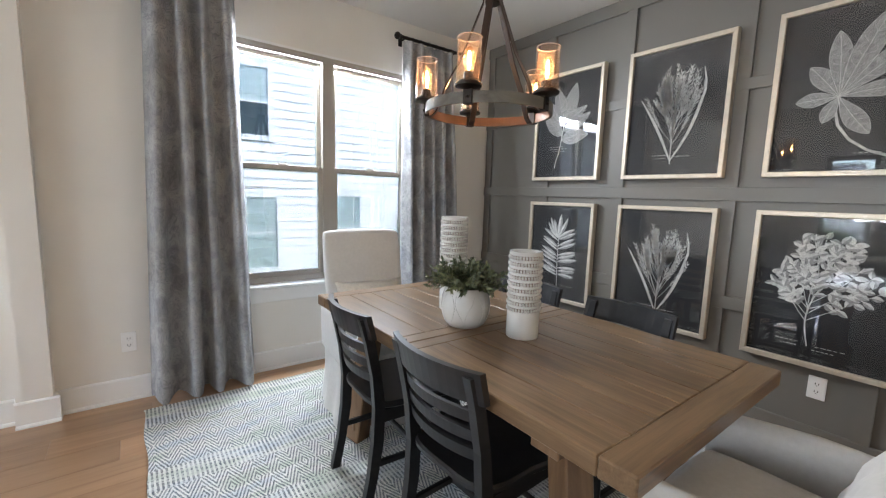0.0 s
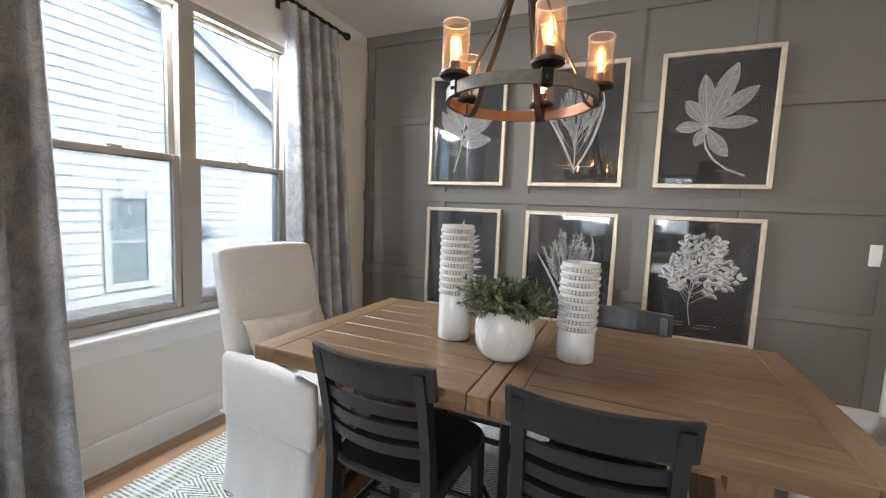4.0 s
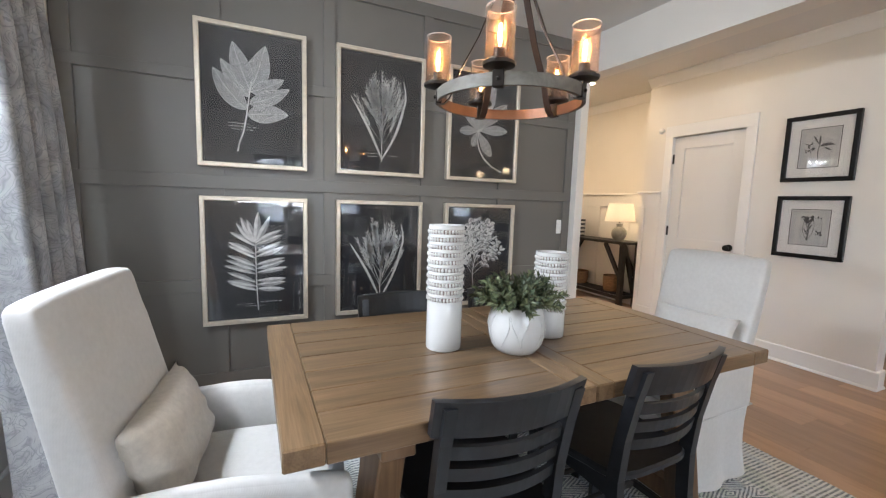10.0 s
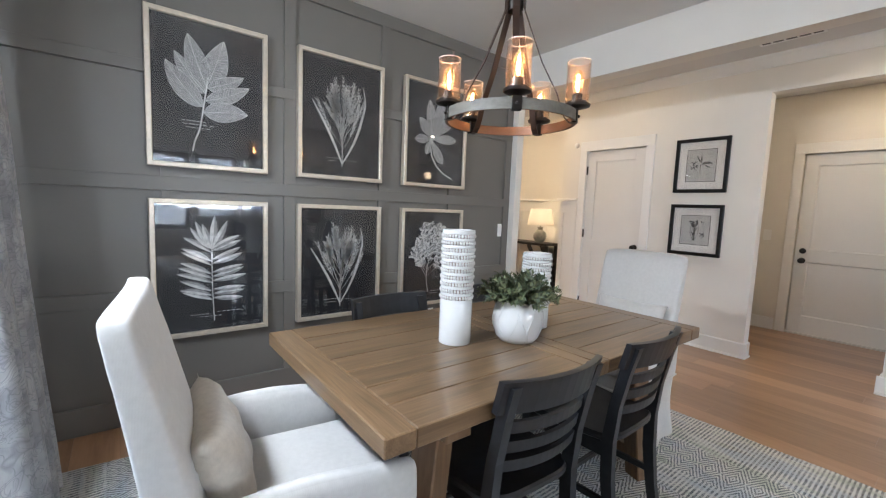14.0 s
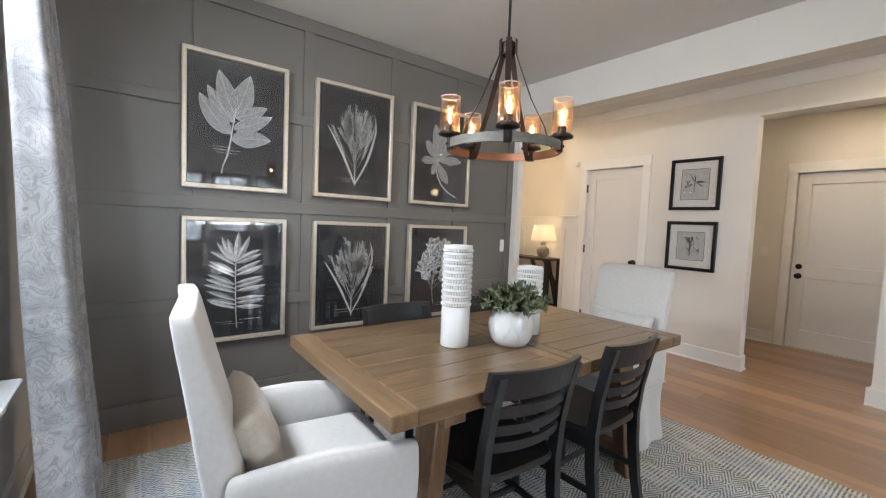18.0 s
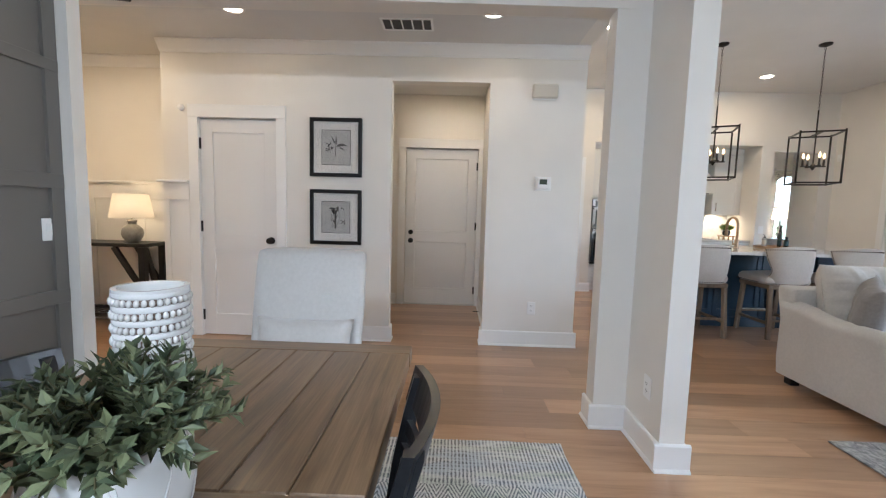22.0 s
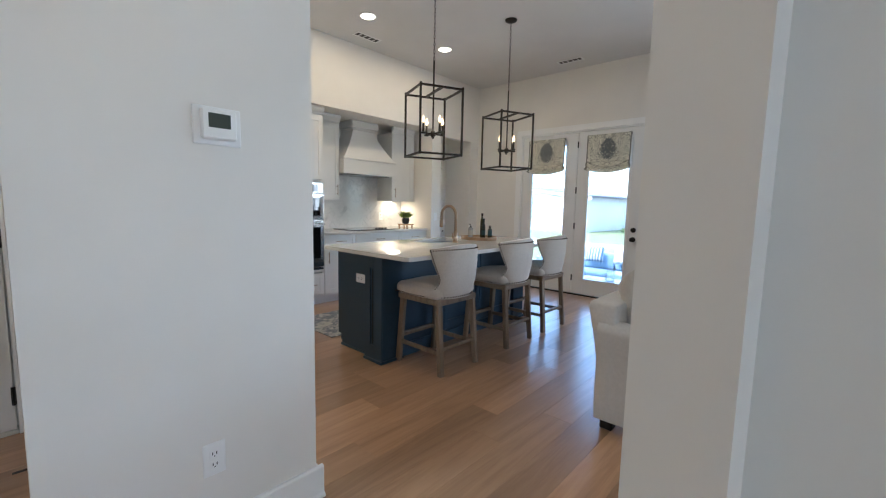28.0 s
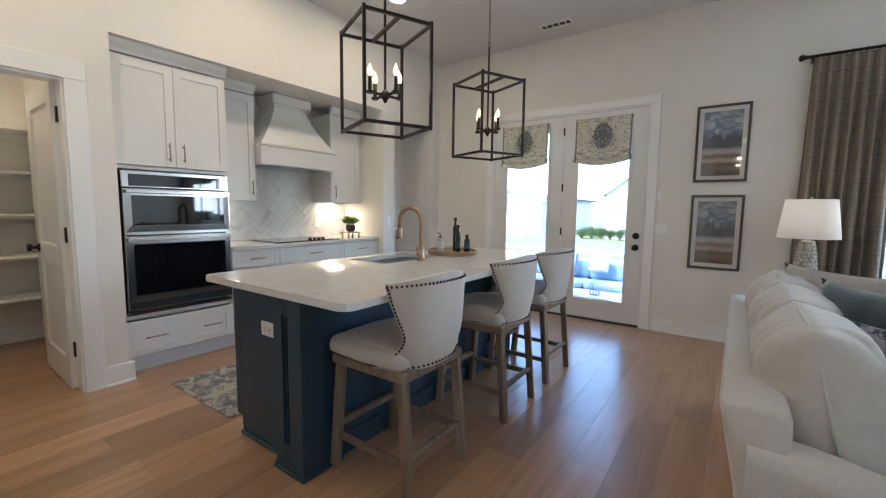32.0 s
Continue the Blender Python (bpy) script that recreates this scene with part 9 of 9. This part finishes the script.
def shrub(at, r, h, mat, label, seed, n=520, size=.06, group="garden shrubs"):
    s_ = thing("shrub", label, "shrub", at, 0, group)
    rg_ = random.Random(seed)
    tw, lv = Mesh(), Mesh()
    for i in range(26):
        az, rr = rg_.uniform(0, 6.283), r * math.sqrt(rg_.random()) * .9
        tip = Vector((rr * math.cos(az), rr * math.sin(az), h * rg_.uniform(.55, 1.0) * (1 - .4 * (rr / r) ** 2)))
        tw.tube([Vector((0, 0, 0)), tip * .5 + Vector((0, 0, .04)), tip], [.012, .007, .003], 5)
        for k_ in range(n // 26):
            p = tip * rg_.uniform(.45, 1.0) + Vector((rg_.gauss(0, 1), rg_.gauss(0, 1), rg_.gauss(0, .8))) * r * .16
            if p.z > .03:
                d_ = Vector((rg_.gauss(0, 1), rg_.gauss(0, 1), rg_.gauss(.3, .7)))
                leafblade(lv, p, d_, Vector((0, 0, 1)), size * rg_.uniform(.7, 1.3), size * .45)
    part("twigs", tw, BARK, s_)
    part("leaves", lv, mat, s_)
    return s_


shrub((5.15, 7.05, GZ), .34, .72, LEAFS, "young green shrub in the mulch bed", 1, 700, .07)
shrub((6.0, 7.0, GZ), .34, .48, LEAFY, "low yellow-green shrub in the mulch bed", 2, 700, .06)
shrub((7.0, 6.95, GZ), .48, .62, LEAFY, "rounded yellow-green shrub by the meter boxes", 3, 1000, .07)
shrub((8.0, 6.9, GZ), .55, .80, LEAFS, "rounded green shrub at the house corner", 4, 1000, .07)
shrub((9.2, 7.1, GZ), .6, .75, LEAFY, "rounded yellow-green shrub past the corner", 5, 1000, .08)


def tree(at, h, r, label, seed, mat=None):
    t = thing("tree", label, "tree", at, 0, "garden trees")
    rg_ = random.Random(seed)
    tr, lv = Mesh(), Mesh()
    tr.tube([(0, 0, 0), (.03, .02, h * .3), (0, 0, h * .62), (.02, 0, h * .9)], [.10, .08, .05, .015], 8)
    for i in range(22):
        z = h * rg_.uniform(.35, .9)
        az = rg_.uniform(0, 6.283)
        ln = r * rg_.uniform(.5, 1.1) * (1.15 - z / h * .7)
        a = Vector((0, 0, z))
        b = a + Vector((math.cos(az) * ln, math.sin(az) * ln, ln * rg_.uniform(.2, .8)))
        tr.tube([a, a.lerp(b, .5) + Vector((0, 0, .05)), b], [.03, .018, .006], 5)
        for k_ in range(120):
            p = a.lerp(b, rg_.uniform(.35, 1.05)) + Vector((rg_.gauss(0, 1), rg_.gauss(0, 1), rg_.gauss(0, 1))) * r * .17
            leafblade(lv, p, Vector((rg_.gauss(0, 1), rg_.gauss(0, 1), rg_.gauss(0, 1))), Vector((0, 0, 1)), .13 * rg_.uniform(.7, 1.3), .07)
    part("trunk", tr, BARK, t)
    part("crown", lv, mat or LEAFS, t)
    return t


tree((11.5, 9.0, GZ), 3.4, 1.2, "small leafy tree past the neighbour house", 7)
tree((15, 13.5, GZ), 4.0, 1.6, "leafy yellow-green tree along the street", 8, LEAFY)
tree((13, 6.6, GZ), 2.4, 1.3, "bushy green tree by the street", 9)
tree((16, 5.2, GZ), 3.0, 1.6, "bushy green street tree", 12)


FARGLASS = material("far house window glass", None, (.30, .33, .36), .25)


def far_house(at, turn, w_, d_, h, ridge, wall_mat, label, wins, group="far houses"):
    """A gabled house; its gable wall faces local -y and stands at y = 0."""
    f = thing("house", label, "house", at, turn, group)
    TO = Matrix(((1, 0, 0, 0), (0, 0, 1, 0), (0, 1, 0, 0), (0, 0, 0, 1)))
    part("wall", Mesh().prism([(-w_ / 2, 0), (w_ / 2, 0), (w_ / 2, h), (0, ridge), (-w_ / 2, h)], 0, d_, TO), wall_mat, f)
    sl = (ridge - h) / (w_ / 2)
    for s in (-1, 1):
        part("roof", roof_slab(s * (w_ / 2 + .4), h - .4 * sl, 0, ridge, -.35, d_ + .35, .16), SHING, f)
        part("rake_board", roof_slab(s * (w_ / 2 + .4), h - .4 * sl - .16, 0, ridge - .16, -.37, -.33, .16), TRIMX, f)
    for x0, x1, z0, z1 in wins:
        wd = part("window", Mesh().box(x0 - .1, x1 + .1, -.03, -.001, z0 - .1, z1 + .1, .01), TRIMX, f)
        part("pane", B(x0, x1, -.04, -.031, z0, z1), FARGLASS, wd)
    return f


# the gable wall of the western house faces east
far_house((-27, -1.55, GZ), 90, 12.8, 12, 2.9, 7.56, SIDING, "white gabled house across the lawn", ((-5.6, -4.6, .9, 2.0),))
far_house((-42, 7, GZ), 0, 8, 18, 3.0, 5.35, SIDING, "white house with a grey roof behind the gabled one", ())
far_house((-28, -18.5, GZ), 90, 12, 12, 2.5, 3.3, SIDING, "white house at the back of the lawn", ((-4.3, -1.65, .28, 2.08), (1.2, 2.4, .9, 2.1)))
far_house((24, 19, GZ), -60, 9, 10, 5.4, 8.6, painted("grey brown siding", (.22, .20, .19), .7), "grey-brown two-storey house down the street", ((-2.6, -1.6, 1, 2.4), (1.2, 2.2, 1, 2.4), (-.6, .6, 5.2, 6.3)))
far_house((34, 8, GZ), -80, 12, 10, 5.8, 8.6, painted("brown brick wall", (.20, .14, .12), .8), "brown brick two-storey house across the street", ((-3.6, -2.6, 1, 2.4), (-.6, .6, 1, 2.4), (2.4, 3.4, 1, 2.4), (-3.6, -2.6, 3.9, 5.2), (-.6, .6, 3.9, 5.2), (2.4, 3.4, 3.9, 5.2)))
for i, y in enumerate((1.5, 2.53, 3.56, 4.53, 5.45)):
    shrub((-26.3, y, GZ), .42, .70, LEAFS, "small clipped green shrub by the far house", 20 + i, 500, .11, "far house shrubs")
for i in range(5):
    shrub((-26.2, -9.1 + i * .56, GZ), .45, .85, LEAFS, "dense green hedge shrub beyond the patio", 30 + i, 700, .12, "patio hedge")
PAVE = painted("pale concrete", (.42, .41, .39), .85, .2, .1)
tagged(part("road", B(-19.5, -17.6, -40, 40, GZ - .05, GZ + .02), PAVE), "pale concrete path across the back lawn", "path", kind="structure")
PZ = -.45
tagged(part("pavement", B(-10.2, -5.51, -6.4, -.9, GZ, PZ, .01), PAVE), "pale concrete patio slab outside the french doors", "patio", kind="structure")
ps_ = thing("patio_sofa", "white-framed outdoor sofa with blue cushions on the patio", "sofa", (-8.60, -4.02, PZ), 90)
BLUEC = cloth("blue outdoor fabric", (.25, .36, .47), 300, .9, .15)
part("frame", Mesh().box(-1.27, 1.27, -.35, .35, .10, .22, .01).box(-1.27, -1.20, -.35, .35, 0, .54, .01).box(1.20, 1.27, -.35, .35, 0, .54, .01).box(-1.20, 1.20, .29, .35, .22, .58, .01), TRIMX, ps_)
for s in (-1, 0, 1):
    part("seat_cushion", soft(s * .79 - .385, s * .79 + .385, -.36, .26, .222, .36, .015, .04, 8), BLUEC, ps_, smooth=True)
    part("back_cushion", soft(s * .79 - .375, s * .79 + .375, .08, .28, .36, .72, .03, .06, 8, s), BLUEC, ps_, smooth=True)
cushion("outdoor_pillow", material("striped outdoor cloth", lambda nt, bs: nt.links.new(ramp(nt, calc(nt, "FRACT", calc(nt, "MULTIPLY", (lambda s_: (nt.links.new(coords(nt), s_.inputs[0]), s_)[1])(nt.nodes.new("ShaderNodeSeparateXYZ")).outputs[0], 16.0)), [(.45, (.5, .5, .48)), (.55, (.10, .17, .26))]), bs.inputs["Base Color"]), (.4, .4, .4), .9), .42, .36, .13, Matrix.Translation((-8.52, -4.02, .08)) @ Matrix.Rotation(radians(90), 4, "Z") @ Matrix.Rotation(radians(-18), 4, "X"), "blue and white striped outdoor pillow", 3)
cushion("outdoor_pillow", SLIP, .40, .36, .13, Matrix.Translation((-8.50, -3.42, .08)) @ Matrix.Rotation(radians(80), 4, "Z") @ Matrix.Rotation(radians(-18), 4, "X"), "plain white outdoor pillow on the patio sofa", 4)
pt = thing("patio_table", "low white outdoor coffee table", "table", (-6.75, -3.10, PZ))
part("top", B(-.28, .28, -.45, .45, .42, .46, .006), TRIMX, pt)
for a in (-1, 1):
    for b in (-1, 1):
        part("leg", B(a * .25 - .025, a * .25 + .025, b * .42 - .025, b * .42 + .025, 0, .42), TRIMX, pt)
ln_ = thing("lantern", "pale wire lantern on the patio table", "lantern", (-6.70, -2.98, .0105))
part("base", Mesh().lathe([(.07, 0), (.075, .01), (.07, .02), (0, .02)], 20), METER, ln_)
for k_ in range(10):
    a = k_ / 10 * 2 * math.pi
    part("wire", Mesh().tube([(.07 * math.cos(a), .07 * math.sin(a), .02), (.08 * math.cos(a), .08 * math.sin(a), .12), (.035 * math.cos(a), .035 * math.sin(a), .24)], .004, 5), METER, ln_)
part("top_ring", Mesh().tube([(.035 * math.cos(a), .035 * math.sin(a), .24) for a in [k_ * math.pi / 8 for k_ in range(16)]], .005, 6, True), METER, ln_)

# ---- planks of the floor ----
OAK = woodgrain("brown oak plank", (0.300, 0.168, 0.088), (0.405, 0.238, 0.131), (0.480, 0.292, 0.168), 0, .30, 1.0, .50, .5)
rng = random.Random(5)
PW = .19
meshes = {}
rows = int((Y_N + 6.7) / PW)
rest = Mesh()
count = 0
for r in range(rows + 1):
    y0 = -6.7 + r * PW
    if y0 > Y_N - .01:
        break
    xe = 8.0 if y0 < -.43 and y0 > -3.6 else 3.0
    xw = -5.39 if y0 > YK else -6.79
    x = xw - rng.random() * 1.6
    while x < xe:
        ln = rng.choice((.9, 1.2, 1.5, 1.8, 2.1))
        if x + ln > xw:
            near = (-3.9 < x + ln / 2 < 3.2 and -4.6 < y0 < 3.0)
            if near and count < 300:
                key = ln
                if key not in meshes:
                    meshes[key] = B(0, ln - .0007, 0, PW - .0007, -.014, 0, .0005).data("plank", OAK)
                part("plank", meshes[key], OAK, floor, m=pose(x, y0, 0))
                count += 1
            else:
                rest.box(x, x + ln - .0007, y0, y0 + PW - .0007, -.014, 0)
        x += ln
tagged(part("far_planks", rest, OAK, floor), kind="stuff")
